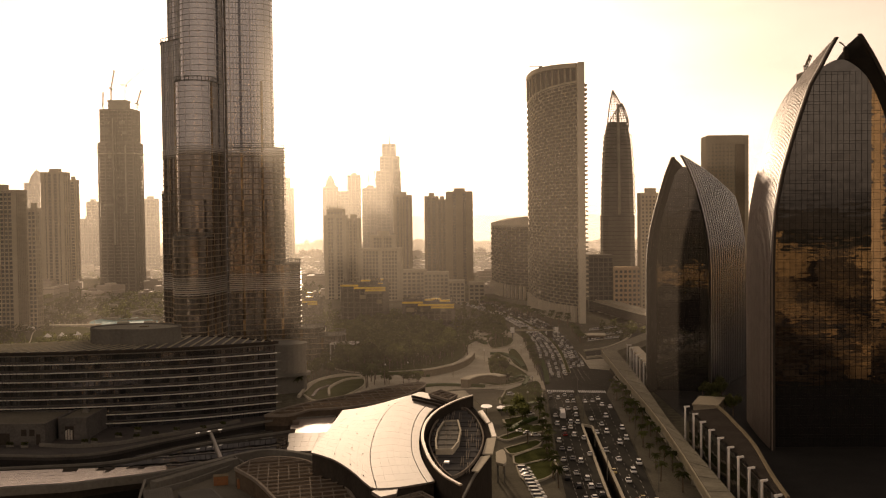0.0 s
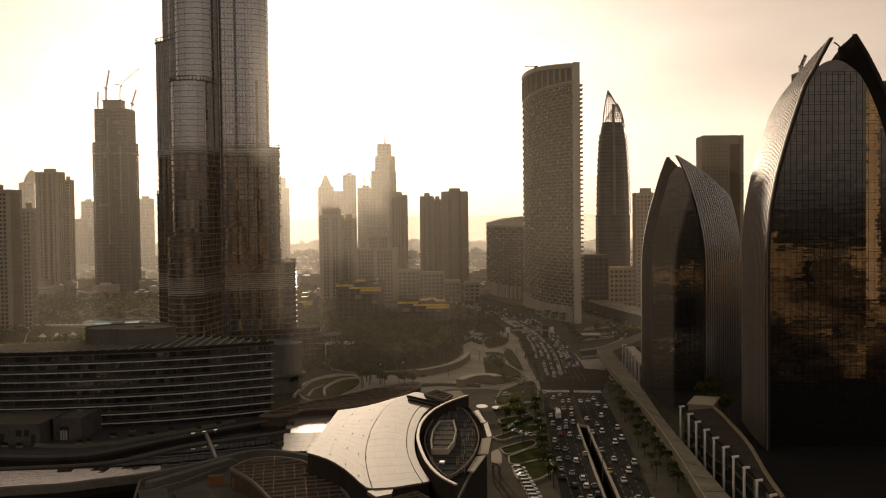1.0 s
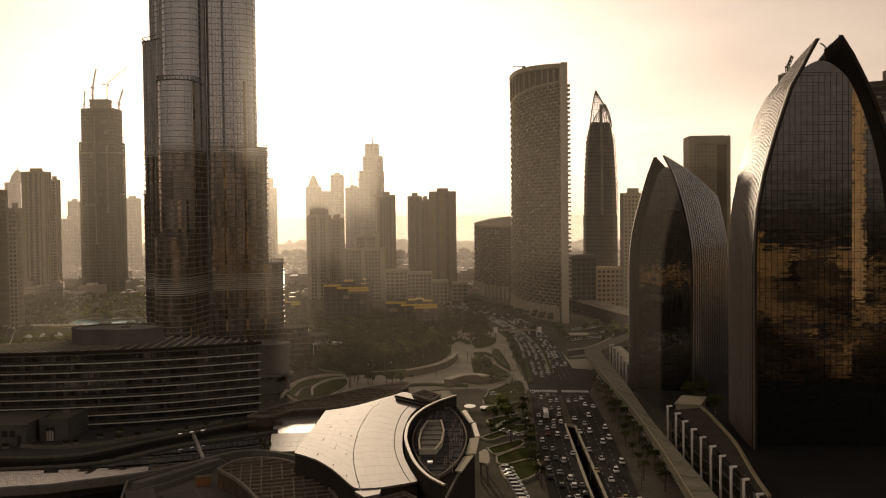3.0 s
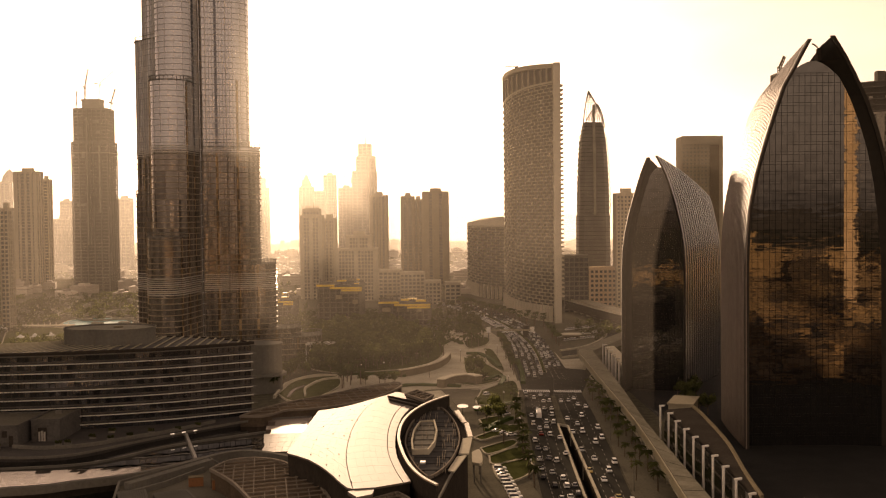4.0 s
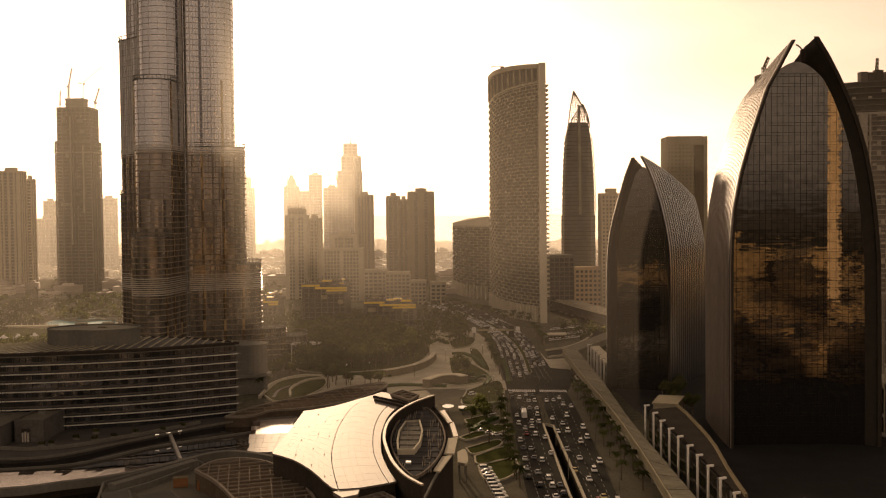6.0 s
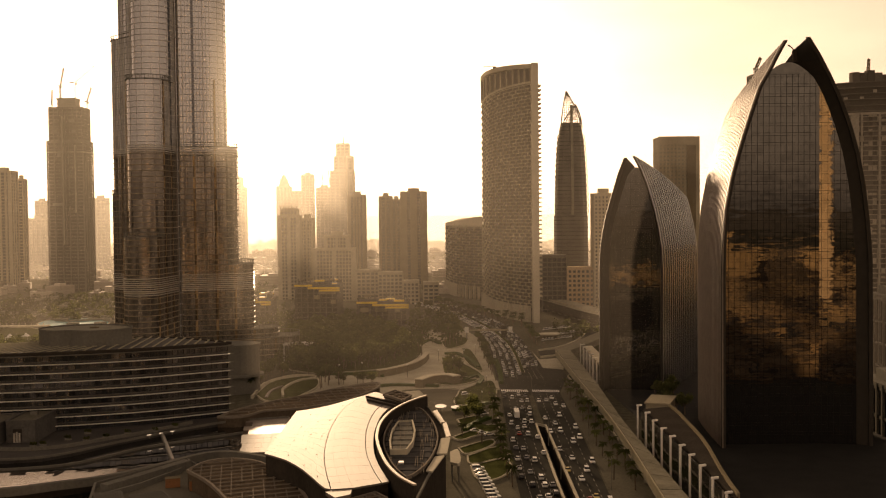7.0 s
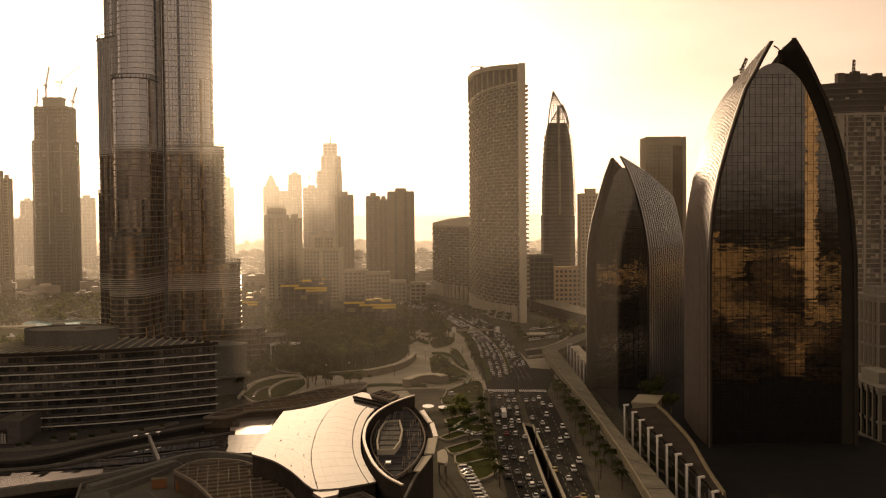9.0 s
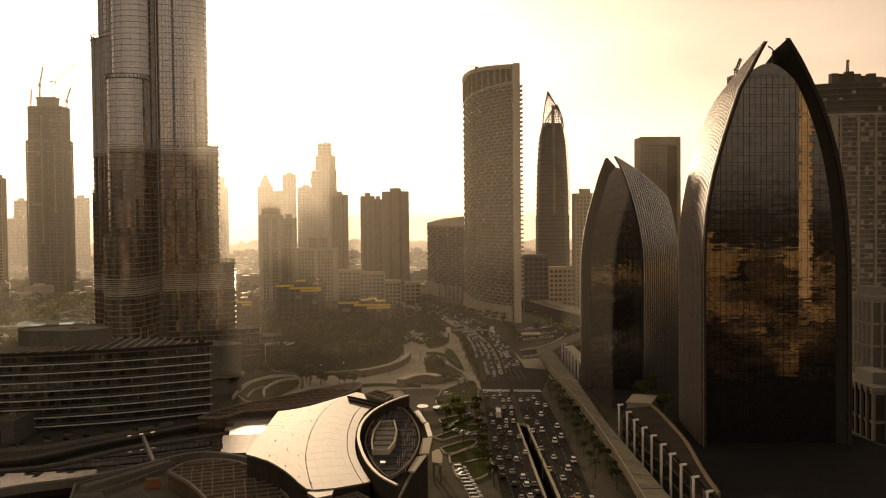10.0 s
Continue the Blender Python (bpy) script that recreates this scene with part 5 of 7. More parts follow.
def trunk_mesh(h, r0, r1, bend, limbs, rng):
    bm = bmesh.new()

    def stem(p, q, a, b):
        d = (q - p).normalized()
        u = d.orthogonal().normalized()
        w = d.cross(u)
        ends = [[bm.verts.new(c + (u * math.cos(k * math.pi / 3) + w * math.sin(k * math.pi / 3)) * r) for k in range(6)] for c, r in ((p, a), (q, b))]
        for k in range(6):
            bm.faces.new((ends[0][k], ends[0][(k + 1) % 6], ends[1][(k + 1) % 6], ends[1][k]))
    mid, top = Vector((bend * 0.4, 0, h * 0.5)), Vector((bend, 0, h))
    stem(Vector((0, 0, -0.3)), mid, r0, (r0 + r1) / 2)
    stem(mid, top, (r0 + r1) / 2, r1)
    for k in range(limbs):
        a = k * 2 * math.pi / limbs + rng.uniform(0, 1)
        stem(mid.lerp(top, 0.6), top + Vector((math.cos(a) * h * 0.45, math.sin(a) * h * 0.45, h * 0.35)), r1, r1 * 0.35)
    return bm


def broad_tree(seed):
    rng = random.Random(seed)
    ob = thing("tree", (0, 0, 0), "leafy dark green park tree with an uneven crown", "tree", "park trees")
    h = rng.uniform(3.2, 4.2)
    part("trunk", trunk_mesh(h, 0.28, 0.16, rng.uniform(-0.4, 0.4), 4, rng), M_bark, ob)
    bm = bmesh.new()
    lumps = [(Vector((rng.uniform(-2.3, 2.3), rng.uniform(-2.3, 2.3), h + rng.uniform(0.2, 3.4))), rng.uniform(1.1, 2.0)) for _ in range(9)]
    for c, r in lumps:
        for _ in range(62):
            d = Vector((rng.gauss(0, 1), rng.gauss(0, 1), rng.gauss(0, 1))).normalized()
            p = c + d * r * rng.uniform(0.6, 1.05)
            s = rng.uniform(0.28, 0.6)
            u = (d.orthogonal().normalized() + Vector((rng.uniform(-.6, .6), rng.uniform(-.6, .6), rng.uniform(-.6, .6)))).normalized()
            w = d.cross(u)
            bm.faces.new([bm.verts.new(p + q) for q in (u * s, w * s * 0.6, -u * s, -w * s * 0.6)])
    part("crown", bm, M_leaf, ob)
    return ob


def palm_tree(seed):
    rng = random.Random(seed)
    ob = thing("palm_tree", (0, 0, 0), "date palm with a slim trunk and arching fronds", "palm tree", "palms along the boulevard")
    h = rng.uniform(6.5, 8.5)
    bend = rng.uniform(-0.5, 0.5)
    part("trunk", trunk_mesh(h, 0.3, 0.2, bend, 0, rng), M_bark, ob)
    bm = bmesh.new()
    for k in range(26):
        a = k * 2.39996 + rng.uniform(-.2, .2)
        rise = rng.uniform(-0.5, 1.3)
        d, s = Vector((math.cos(a), math.sin(a), 0)), Vector((-math.sin(a), math.cos(a), 0))
        length = rng.uniform(2.6, 3.6)
        prev = None
        for i in range(6):
            f = i / 5
            p = Vector((bend, 0, h)) + d * length * f + Vector((0, 0, rise * f * 1.6 - 2.0 * f * f))
            w = 0.42 * math.sin(math.pi * (0.12 + 0.86 * f))
            now = [bm.verts.new(q) for q in (p - s * w - Vector((0, 0, w * 0.7)), p, p + s * w - Vector((0, 0, w * 0.7)))]
            if prev:
                bm.faces.new((prev[0], prev[1], now[1], now[0]))
                bm.faces.new((prev[1], prev[2], now[2], now[1]))
            prev = now
    part("crown", bm, M_palm, ob)
    return ob


def inside(p, pts):
    hit = False
    for a, b in zip(pts, pts[1:] + pts[:1]):
        if (a[1] > p[1]) != (b[1] > p[1]) and p[0] < a[0] + (b[0] - a[0]) * (p[1] - a[1]) / (b[1] - a[1]):
            hit = not hit
    return hit


TREES = [broad_tree(s) for s in range(5)]
PALMS = [palm_tree(s + 40) for s in range(4)]
rng = random.Random(11)
used = set()


def plant(kinds, x, y, size=1.0):
    k = rng.randrange(len(kinds))
    m = pose(x, y, 0.1, 0, 0, rng.uniform(0, 360))
    s = size * rng.uniform(0.85, 1.2)
    src = kinds[k]
    if (id(kinds), k) not in used:
        used.add((id(kinds), k))
        src.matrix_basis = m @ Matrix.Scale(s, 4)
        return
    c = copy_thing(src, m)
    c.scale = (s, s, s)


def grove(kinds, pts, gap, size=1.0, jitter=0.45):
    xs, ys = [p[0] for p in pts], [p[1] for p in pts]
    y = min(ys)
    while y < max(ys):
        x = min(xs)
        while x < max(xs):
            q = (x + rng.uniform(-jitter, jitter) * gap, y + rng.uniform(-jitter, jitter) * gap)
            if inside(q, pts):
                plant(kinds, q[0], q[1], size)
            x += gap
        y += gap


def row(kinds, line, gap, size=1.0):
    for x, y, a in along([(p[0], p[1]) for p in line], gap, False):
        plant(kinds, x + rng.uniform(-1, 1), y + rng.uniform(-1, 1), size)


# dense park
grove(TREES, [(-106, 817.1), (-100.5, 863.5), (-79.6, 913.9), (-46.6, 883.7), (-16.6, 787.8), (-11.2, 700.8), (-41.2, 644.9), (-72.5, 649.5), (-95.3, 691.1)], 8.0, 1.35)
grove(TREES, [(-97.2, 665.7), (-84.2, 690.2), (-76.2, 652.1), (-88.6, 641.4)], 9, 1.1)
grove(TREES, [(5, 887.5), (24.7, 922.2), (25.8, 805.4), (8.5, 792.6)], 12, 1.2)
grove(TREES, [(8.7, 658), (17.7, 669.7), (26.4, 624.4), (19.2, 607.8), (9.8, 625.5)], 9, 0.9)
grove(TREES, [(9.7, 493.6), (23.7, 529.6), (25.9, 492.7), (14.4, 461.2)], 9, 0.9)
grove(TREES, [(109.1, 549.1), (131.9, 565.4), (124, 487.3), (107.2, 481.5)], 10, 1.0)
grove(TREES, [(-104, 598), (-100, 640), (-84, 640), (-66, 632), (-90, 615), (-94, 590)], 8, 1.0)
grove(TREES, [(-58, 596), (-40, 612), (-26, 606), (-30, 590), (-48, 582)], 9, 0.9)
grove(TREES, [(-4, 604), (14, 612), (24, 596), (10, 590)], 8, 0.8)
# clipped hedges along the plaza paths
M_hedge = material("clipped_hedge", (0.045, 0.07, 0.02), 0.9, 0, 0.5, 0.6, 4.0, 0.6, 0.08)
for pts in ([(-64.4, 630.7), (-46.9, 629.5), (-33, 633), (-28.1, 619.5)], [(-36.9, 576.1), (-23.5, 586.6), (-9.5, 585.7), (4.5, 581)], [(18.9, 599.6), (26, 615.8), (29.5, 607.1), (26.2, 583.4)], [(9.9, 716.1), (18.2, 715.4), (26, 681.9), (29.3, 651.7)], [(-8, 766.8), (0.1, 793.3), (7.5, 772.1)], [(-77.6, 814.6), (-57.9, 843.3), (-35.5, 841.3)], [(41.9, 680.7), (40.9, 623.4), (39.3, 590.3)], [(14.4, 462.4), (21.4, 479.6), (27, 489.9)], [(11.1, 510.5), (19, 519), (29.2, 527.7)]):
    lone("hedge", wall_line(bmesh.new(), level(pts, 18), 2.6, 0, 1.5), M_hedge, "low clipped green hedge beside a path", "hedge", group="plaza hedges")
# plaza benches and light posts
post = thing("light_post", (*(21.7, 682.2), 0.1), "slim dark plaza light post with a ball head", "light post", "plaza light posts")
bm = bmesh.new()
bmesh.ops.create_cone(bm, cap_ends=True, segments=8, radius1=0.14, radius2=0.08, depth=7, matrix=pose(0, 0, 3.5))
part("pole", bm, M_dark, post)
bm = bmesh.new()
bmesh.ops.create_uvsphere(bm, u_segments=8, v_segments=6, radius=0.4, matrix=pose(0, 0, 7.2))
part("lamp_head", bm, M_white, post)
for x, y in [(13.6, 645.7), (5.4, 683.5), (30.1, 708.8), (20.3, 764.4), (30.2, 571.8), (-40.2, 629), (-52.9, 621.2), (-87.3, 632.3), (-13.3, 618.4), (28.7, 454.6), (27.6, 377), (25.2, 521.7)]:
    copy_thing(post, pose(x, y, 0.1))
# palms
row(PALMS, [(30.7, 554), (28.9, 466.5), (27.9, 393.8), (26.8, 351.5)], 13, 0.9)
row(PALMS, [(71.7, 569.2), (68.8, 464.5), (65.5, 375.4), (64.8, 350)], 17, 0.8)
row(PALMS, [(75.9, 568.9), (73.2, 464.2), (69.9, 375.3), (68.6, 345.7)], 15, 0.85)
row(PALMS, [(36.8, 804.4), (36.1, 681.1), (35.8, 615.1)], 10, 1.0)
row(PALMS, [(75.8, 838.8), (76.6, 759.6), (88.6, 758.6)], 11, 1.0)
row(PALMS, [(6.4, 1107.2), (32.3, 1004.5), (62.9, 908.9), (83.3, 871.1)], 14, 1.1)
row(PALMS, [(0.6, 1136), (28.4, 1052.4), (60.6, 947.9), (85.9, 897.3)], 14, 1.1)
grove(PALMS, [(-67.8, 622.2), (-54.3, 639), (-48.9, 592.1), (-61.5, 577.7)], 9, 1.1)
grove(PALMS, [(-106.1, 595.9), (-104.1, 642.5), (-92.4, 598.9), (-95.7, 561.7)], 9, 1.1)
grove(PALMS, [(7.8, 807), (27, 843.4), (26.8, 763.8), (10.3, 746)], 11, 1.2)
grove(PALMS, [(-10.6, 808.6), (0.1, 807.6), (0.7, 683.8), (-7.3, 684.4)], 14, 1.2)
grove(PALMS, [(10.8, 522.5), (29.2, 554.1), (27.2, 432.4), (10.9, 422.9)], 16, 0.9)

# ---- cars ----
M_tyre = material("tyre_rubber", (0.02, 0.02, 0.02), 0.8)
M_carglass = material("car_glass", (0.02, 0.022, 0.025), 0.08, 0, 0.1)


def paint(name, color):
    return material(name, color, 0.28, 0.1, 0.05, 0.3, 2.0)


def car_shape(bm, length, width, profile):
    """Side profile (x, z) swept across the width, with shoulders tucked in."""
    n = len(profile)
    sides = [[bm.verts.new((x, s * width / 2 * (1 if z < 0.95 else 0.82), z)) for x, z in profile] for s in (-1, 1)]
    for i in range(n):
        j = (i + 1) % n
        bm.faces.new((sides[0][i], sides[0][j], sides[1][j], sides[1][i]))
    bm.faces.new(sides[0][::-1])
    bm.faces.new(sides[1])
    bmesh.ops.recalc_face_normals(bm, faces=bm.faces)
    return bm


WHEEL = bmesh.new()
bmesh.ops.create_cone(WHEEL, cap_ends=True, segments=12, radius1=0.34, radius2=0.34, depth=0.24, matrix=Matrix.Rotation(math.pi / 2, 4, 'X'))
WHEEL = mesh_of(WHEEL, "wheel")


def car(label, mat, kind="saloon"):
    ob = thing("bus" if kind == "bus" else "car", (0, 0, 0), label, "bus" if kind == "bus" else "car", "traffic on the boulevard")
    if kind == "bus":
        part("body", car_shape(bmesh.new(), 11, 2.5, [(-5.5, 0.4), (5.5, 0.4), (5.5, 1.6), (5.2, 3.0), (-5.5, 3.0)]), mat, ob)
        part("window_band", box(bmesh.new(), 0, 0, 1.45, 10.6, 2.44, 0.9), M_carglass, ob)
        wheels = (-3.4, 3.6)
    elif kind == "suv":
        part("body", car_shape(bmesh.new(), 4.7, 1.95, [(-2.3, 0.35), (2.3, 0.35), (2.35, 0.8), (1.3, 1.0), (-2.35, 1.05)]), mat, ob)
        part("cabin", car_shape(bmesh.new(), 3, 1.9, [(1.2, 0.94), (0.6, 1.6), (-2.1, 1.65), (-2.3, 0.94)]), M_carglass, ob)
        part("roof", car_shape(bmesh.new(), 3, 1.7, [(0.55, 1.58), (0.45, 1.74), (-2.0, 1.78), (-2.15, 1.6)]), mat, ob)
        wheels = (-1.45, 1.45)
    else:
        part("body", car_shape(bmesh.new(), 4.6, 1.85, [(-2.25, 0.3), (2.25, 0.3), (2.3, 0.65), (1.1, 0.9), (-1.6, 0.94), (-2.3, 0.85)]), mat, ob)
        part("cabin", car_shape(bmesh.new(), 3, 1.8, [(1.05, 0.9), (0.3, 1.36), (-1.0, 1.38), (-1.75, 0.9)]), M_carglass, ob)
        part("roof", car_shape(bmesh.new(), 3, 1.62, [(0.3, 1.34), (0.2, 1.45), (-0.9, 1.46), (-1.05, 1.35)]), mat, ob)
        wheels = (-1.4, 1.4)
    for x in wheels:
        for s in (-1, 1):
            piece("wheel", WHEEL, M_tyre, ob, (x, s * (1.12 if kind == "bus" else 0.82), 0.34))
    return ob


W, S, K, G2 = paint("white_car_paint", (0.78, 0.77, 0.75)), paint("silver_car_paint", (0.45, 0.45, 0.44)), paint("black_car_paint", (0.02, 0.02, 0.022)), paint("grey_car_paint", (0.14, 0.14, 0.15))
TAXI, RED = paint("cream_taxi_paint", (0.62, 0.46, 0.16)), paint("red_car_paint", (0.3, 0.03, 0.02))
CARS = [car("white saloon car in traffic", W), car("white off-roader in traffic", W, "suv"), car("white off-roader in traffic", W, "suv"), car("white saloon car in traffic", W), car("white off-roader in traffic", W, "suv"), car("silver saloon car in traffic", S), car("black off-roader in traffic", K, "suv"),
        car("grey saloon car in traffic", G2), car("cream taxi with a pale roof in traffic", TAXI), car("dark red saloon car in traffic", RED)]
MIX = [0, 0, 0, 1, 1, 1, 2, 2, 3, 3, 4, 4, 4, 5, 5, 5, 6, 6, 7, 7, 8, 9]
BUS = [car("white city bus in traffic", W, "bus")]
fleet_used = set()


def park(kinds, x, y, z, heading, index=None):
    k = index if index is not None else (rng.choice(MIX) if len(kinds) > 5 else rng.randrange(len(kinds)))
    m = pose(x, y, z, 0, 0, heading)
    if (id(kinds), k) not in fleet_used:
        fleet_used.add((id(kinds), k))
        kinds[k].matrix_basis = m
    else:
        copy_thing(kinds[k], m)


far_cars = {"white": bmesh.new(), "dark": bmesh.new()}


def far_car(x, y, heading):
    """A car too far off to be told apart: body and cabin in the joined traffic."""
    bm = far_cars["white" if rng.random() < 0.55 else "dark"]
    c, s = math.cos(radians(heading)), math.sin(radians(heading))
    box(bm, x, y, 0.3, 4.3, 1.75, 0.6, heading)
    box(far_cars["dark"], x - 0.3 * c, y - 0.3 * s, 0.9, 2.6, 1.55, 0.45, heading)
    box(bm, x - 0.3 * c, y - 0.3 * s, 1.35, 1.7, 1.4, 0.08, heading)


def traffic(inner, outer, lanes, gap, y_from, y_to, back, skip=0.0):
    a, b = curve(inner, 200), curve(outer, 200)
    for l in range(lanes):
        f = (l + 0.5) / lanes
        line = [p.lerp(q, f) for p, q in zip(a, b)]
        run, need = 0.0, rng.uniform(2, gap)
        for p, q in zip(line, line[1:]):
            step = (q - p).length
            while run + step > need:
                c = p + (q - p) * ((need - run) / step)
                c.x += rng.uniform(-0.4, 0.4)
                if y_from < c.y < y_to and not 560 < c.y < 585 and rng.random() > skip:
                    ang = math.degrees(math.atan2(q.y - p.y, q.x - p.x)) + (180 if back else 0)
                    if c.y > 600:
                        far_car(c.x, c.y, ang)
                        need += gap * rng.uniform(0.75, 1.5)
                        continue
                    park(BUS if rng.random() < 0.015 else CARS, c.x + rng.uniform(-0.3, 0.3), c.y, 0.08, ang)
                need += gap * rng.uniform(0.75, 1.5) if gap < 30 else gap * rng.uniform(0.4, 1.8)
            run += step


traffic(L_IN, L_OUT, 4, 13.5, 340, 562, False, 0.25)
traffic(L_IN, L_OUT, 4, 7.4, 612, 1150, False, 0.1)
traffic(R_IN, R_OUT, 4, 34.0, 340, 545, True)
traffic(R_IN, R_OUT, 4, 10.5, 650, 960, True, 0.2)
traffic(R_IN, R_OUT, 3, 22.0, 960, 1150, True, 0.2)
# parked rows
for (x0, y0), (x1, y1), n, head in (((17.3, 392.6), (22, 337.6), 12, 8), ((19.3, 461), (24.9, 452.4), 3, 10), ((81.5, 807.7), (113.1, 835.3), 12, 75), ((83.5, 786), (106.9, 805.4), 10, 75), ((92, 857.6), (117.3, 876.4), 12, 75), ((18.1, 554.7), (24.9, 499.7), 4, 40)):
    for k in range(n):
        f = k / max(1, n - 1)
        park(CARS, x0 + (x1 - x0) * f, y0 + (y1 - y0) * f, 0.15, head + rng.uniform(-4, 4), rng.choice((0, 1, 1, 2, 3)))

lone("far_traffic", far_cars["white"], W, "far queue of white cars on the boulevard", "cars", "stuff")
lone("far_traffic_dark", far_cars["dark"], G2, "far dark cars among the queue", "cars", "stuff")

# ---- gantry over the far carriageways, a sign tower, a white tent and a kiosk ----
gan = thing("road_gantry", (44, 799, 0), "pale steel gantry with white signs at its ends", "gantry")
part("beam", box(bmesh.new(), 0, 0, 6.6, 34, 1.2, 0.9), M_hotel, gan)
part("top_rail", box(bmesh.new(), 0, 0, 7.8, 34, 0.3, 0.3), M_hotel, gan)
for sx in (-16.4, 16.4):
    part("post", box(bmesh.new(), sx, 0, 0, 1.0, 1.0, 6.6), M_grey, gan)
    part("sign", box(bmesh.new(), sx, -0.9, 5.4, 3.0, 0.3, 4.2), M_white, gan, "white sign board")
tow = thing("sign_tower", (55.6, 800, 0.3), "dark free-standing sign tower on the median", "sign")
part("panel", box(bmesh.new(), 0, -1.0, 1.2, 4.2, 0.8, 8.8), M_dark, tow)
part("frame", box(bmesh.new(), 0, -1.0, 10.0, 4.6, 1.0, 0.5), M_grey, tow)
part("foot", box(bmesh.new(), 0, -1.0, 0, 2.4, 0.7, 1.2), M_grey, tow)
tent = thing("peaked_tent", (83.4, 946, 0), "small white peaked canvas tent", "tent")
bm = bmesh.new()
bmesh.ops.create_cone(bm, cap_ends=True, segments=4, radius1=7.2, radius2=0.2, depth=5.0, matrix=pose(0, 0, 6.0, 0, 0, 45))
part("canopy", bm, M_white, tent)
for sx, sy in ((-4.6, -4.6), (4.6, -4.6), (4.6, 4.6), (-4.6, 4.6)):
    part("pole", box(bmesh.new(), sx, sy, 0, 0.3, 0.3, 3.6), M_grey, tent)
kiosk = thing("kiosk", (89, 797, 0), "low kiosk with a flat pale overhanging roof", "kiosk")
part("wall", box(bmesh.new(), 0, 0, 0, 12, 9, 3.6), M_brown, kiosk)
part("roof", box(bmesh.new(), 0, 0, 3.6, 15, 12, 0.7), M_pale, kiosk)
for k in range(4):
    part("window", box(bmesh.new(), -4.2 + 2.8 * k, -4.55, 1.0, 1.8, 0.15, 1.6), M_dark, kiosk)

# pale sunshades on the forecourt
for x, y, r in ((4.8, 502.3, 5.4), (11.7, 499.1, 4.4)):
    ob = thing("sunshade", (x, y, 0), "flat pale oval sunshade on a short mast", "sunshade", "forecourt sunshades")
    part("canopy", prism(bmesh.new(), [(r * 0.5 * math.cos(a * math.pi / 10), r * 0.9 * math.sin(a * math.pi / 10)) for a in range(20)], 3.8, 4.05), M_white, ob)
    part("mast", box(bmesh.new(), 0, 0, 0, 0.3, 0.3, 3.8), M_grey, ob)

# ---- street lamps along the boulevard ----
lamp = thing("street_lamp", (*(49.3, 491.4), 0), "tall grey street lamp with two arms", "street lamp", "street lamps")
bm = bmesh.new()
bmesh.ops.create_cone(bm, cap_ends=True, segments=8, radius1=0.16, radius2=0.08, depth=11, matrix=pose(0, 0, 5.5))
part("pole", bm, M_grey, lamp)
for s in (-1, 1):
    part("arm", box(bmesh.new(), s * 1.1, 0, 10.9, 2.2, 0.1, 0.1), M_grey, lamp)
    part("lamp_head", box(bmesh.new(), s * 2.3, 0, 10.8, 0.9, 0.35, 0.16), M_grey, lamp)
for x, y in [(47.8, 431.4), (46, 376.3), (61.3, 360.2), (65.4, 441.4), (29.9, 412.1), (33.1, 506.3), (51.8, 544.2), (53.6, 613.9), (55.9, 679.6), (56.6, 761.3)]:
    copy_thing(lamp, pose(x, y, 0.1, 0, 0, -8))

# ---- building sites beyond the park, with yellow netting ----
for n, (x0, x1, y, top) in enumerate(((-117.7, -78.2, 930, 33.5), (-61.9, -17.8, 905, 20.2), (-162.2, -142.5, 960, 19.4))):
    ob = tower("building_site", "low concrete frame under construction with yellow edge netting", rect((x0 + x1) / 2, y + 20, x1 - x0, 40), top, floor=4.2, frame_mat=M_raw, wall=M_dark, pier=5, pier_w=0.8, band=0.6, deep=2.5, plant=False, group="building sites")
    hw = (x1 - x0) / 2
    for k, (z, f0, f1) in enumerate(((-1.2, -1, -0.2), (-3.4, -0.4, 1), (-5.5, 0.1, 1.0))):
        a, b = hw * f0, hw * f1
        part("safety_net", box(bmesh.new(), (a + b) / 2, -20.3, top + z, b - a, 0.15, 1.7), M_yellow, ob)
    sr = random.Random(30 + n)
    for k in range(16):
        x, y = sr.uniform(-hw + 1, hw - 1), sr.uniform(-19, 12)
        part("column_starter", box(bmesh.new(), x, y, top, 0.9, 0.9, sr.uniform(2.0, 6.5)), M_raw, ob)
    for k in range(7):
        x, y = sr.uniform(-hw + 4, hw - 4), sr.uniform(-18, 8)
        part("formwork", box(bmesh.new(), x, y, top + sr.choice((0.02, 2.8, 4.2)), sr.uniform(4, 10), sr.uniform(3, 8), sr.uniform(0.5, 1.6), sr.uniform(-8, 8)), M_yellow if k % 3 == 0 else M_brown, ob)
    for k in range(5):
        part("floor_screen", box(bmesh.new(), sr.uniform(-hw + 3, hw - 3), -20.25, top - sr.choice((8.0, 12.2, 16.4)) if top > 22 else top - 8.2, sr.uniform(4, 9), 0.2, 3.6), M_brown, ob)
    rooftop_crane(((x0 + x1) / 2 + hw * 0.5, y + 8, 0), top + 18, 30, 160 + 40 * n, 28)
# low white houses in front of the twin towers
for x0, x1, y, top in ((-78.2, -53.6, 1150, 34.9), (-54.8, -28.7, 1145, 32.5), (-27.7, -11.1, 1120, 24.7), (-6.3, 9.6, 1110, 23.4)):
    block("low_house", "low pale apartment house with square openings", x0, x1, y, top, frame_mat=M_stone, floor=4, pier=4.5, pier_w=1.4, band=1.5, plant=False, group="low houses")

# ---- pool, tents and yard to the left of the skyscraper ----
patch("pool", "turquoise swimming pool with a pale edge", [(-349.2, 950.6), (-349.5, 985.9), (-314.2, 998.1), (-292.9, 980), (-285.4, 929.8), (-328, 924.7)], 0.4, M_water, "pool", M_pale, 26)
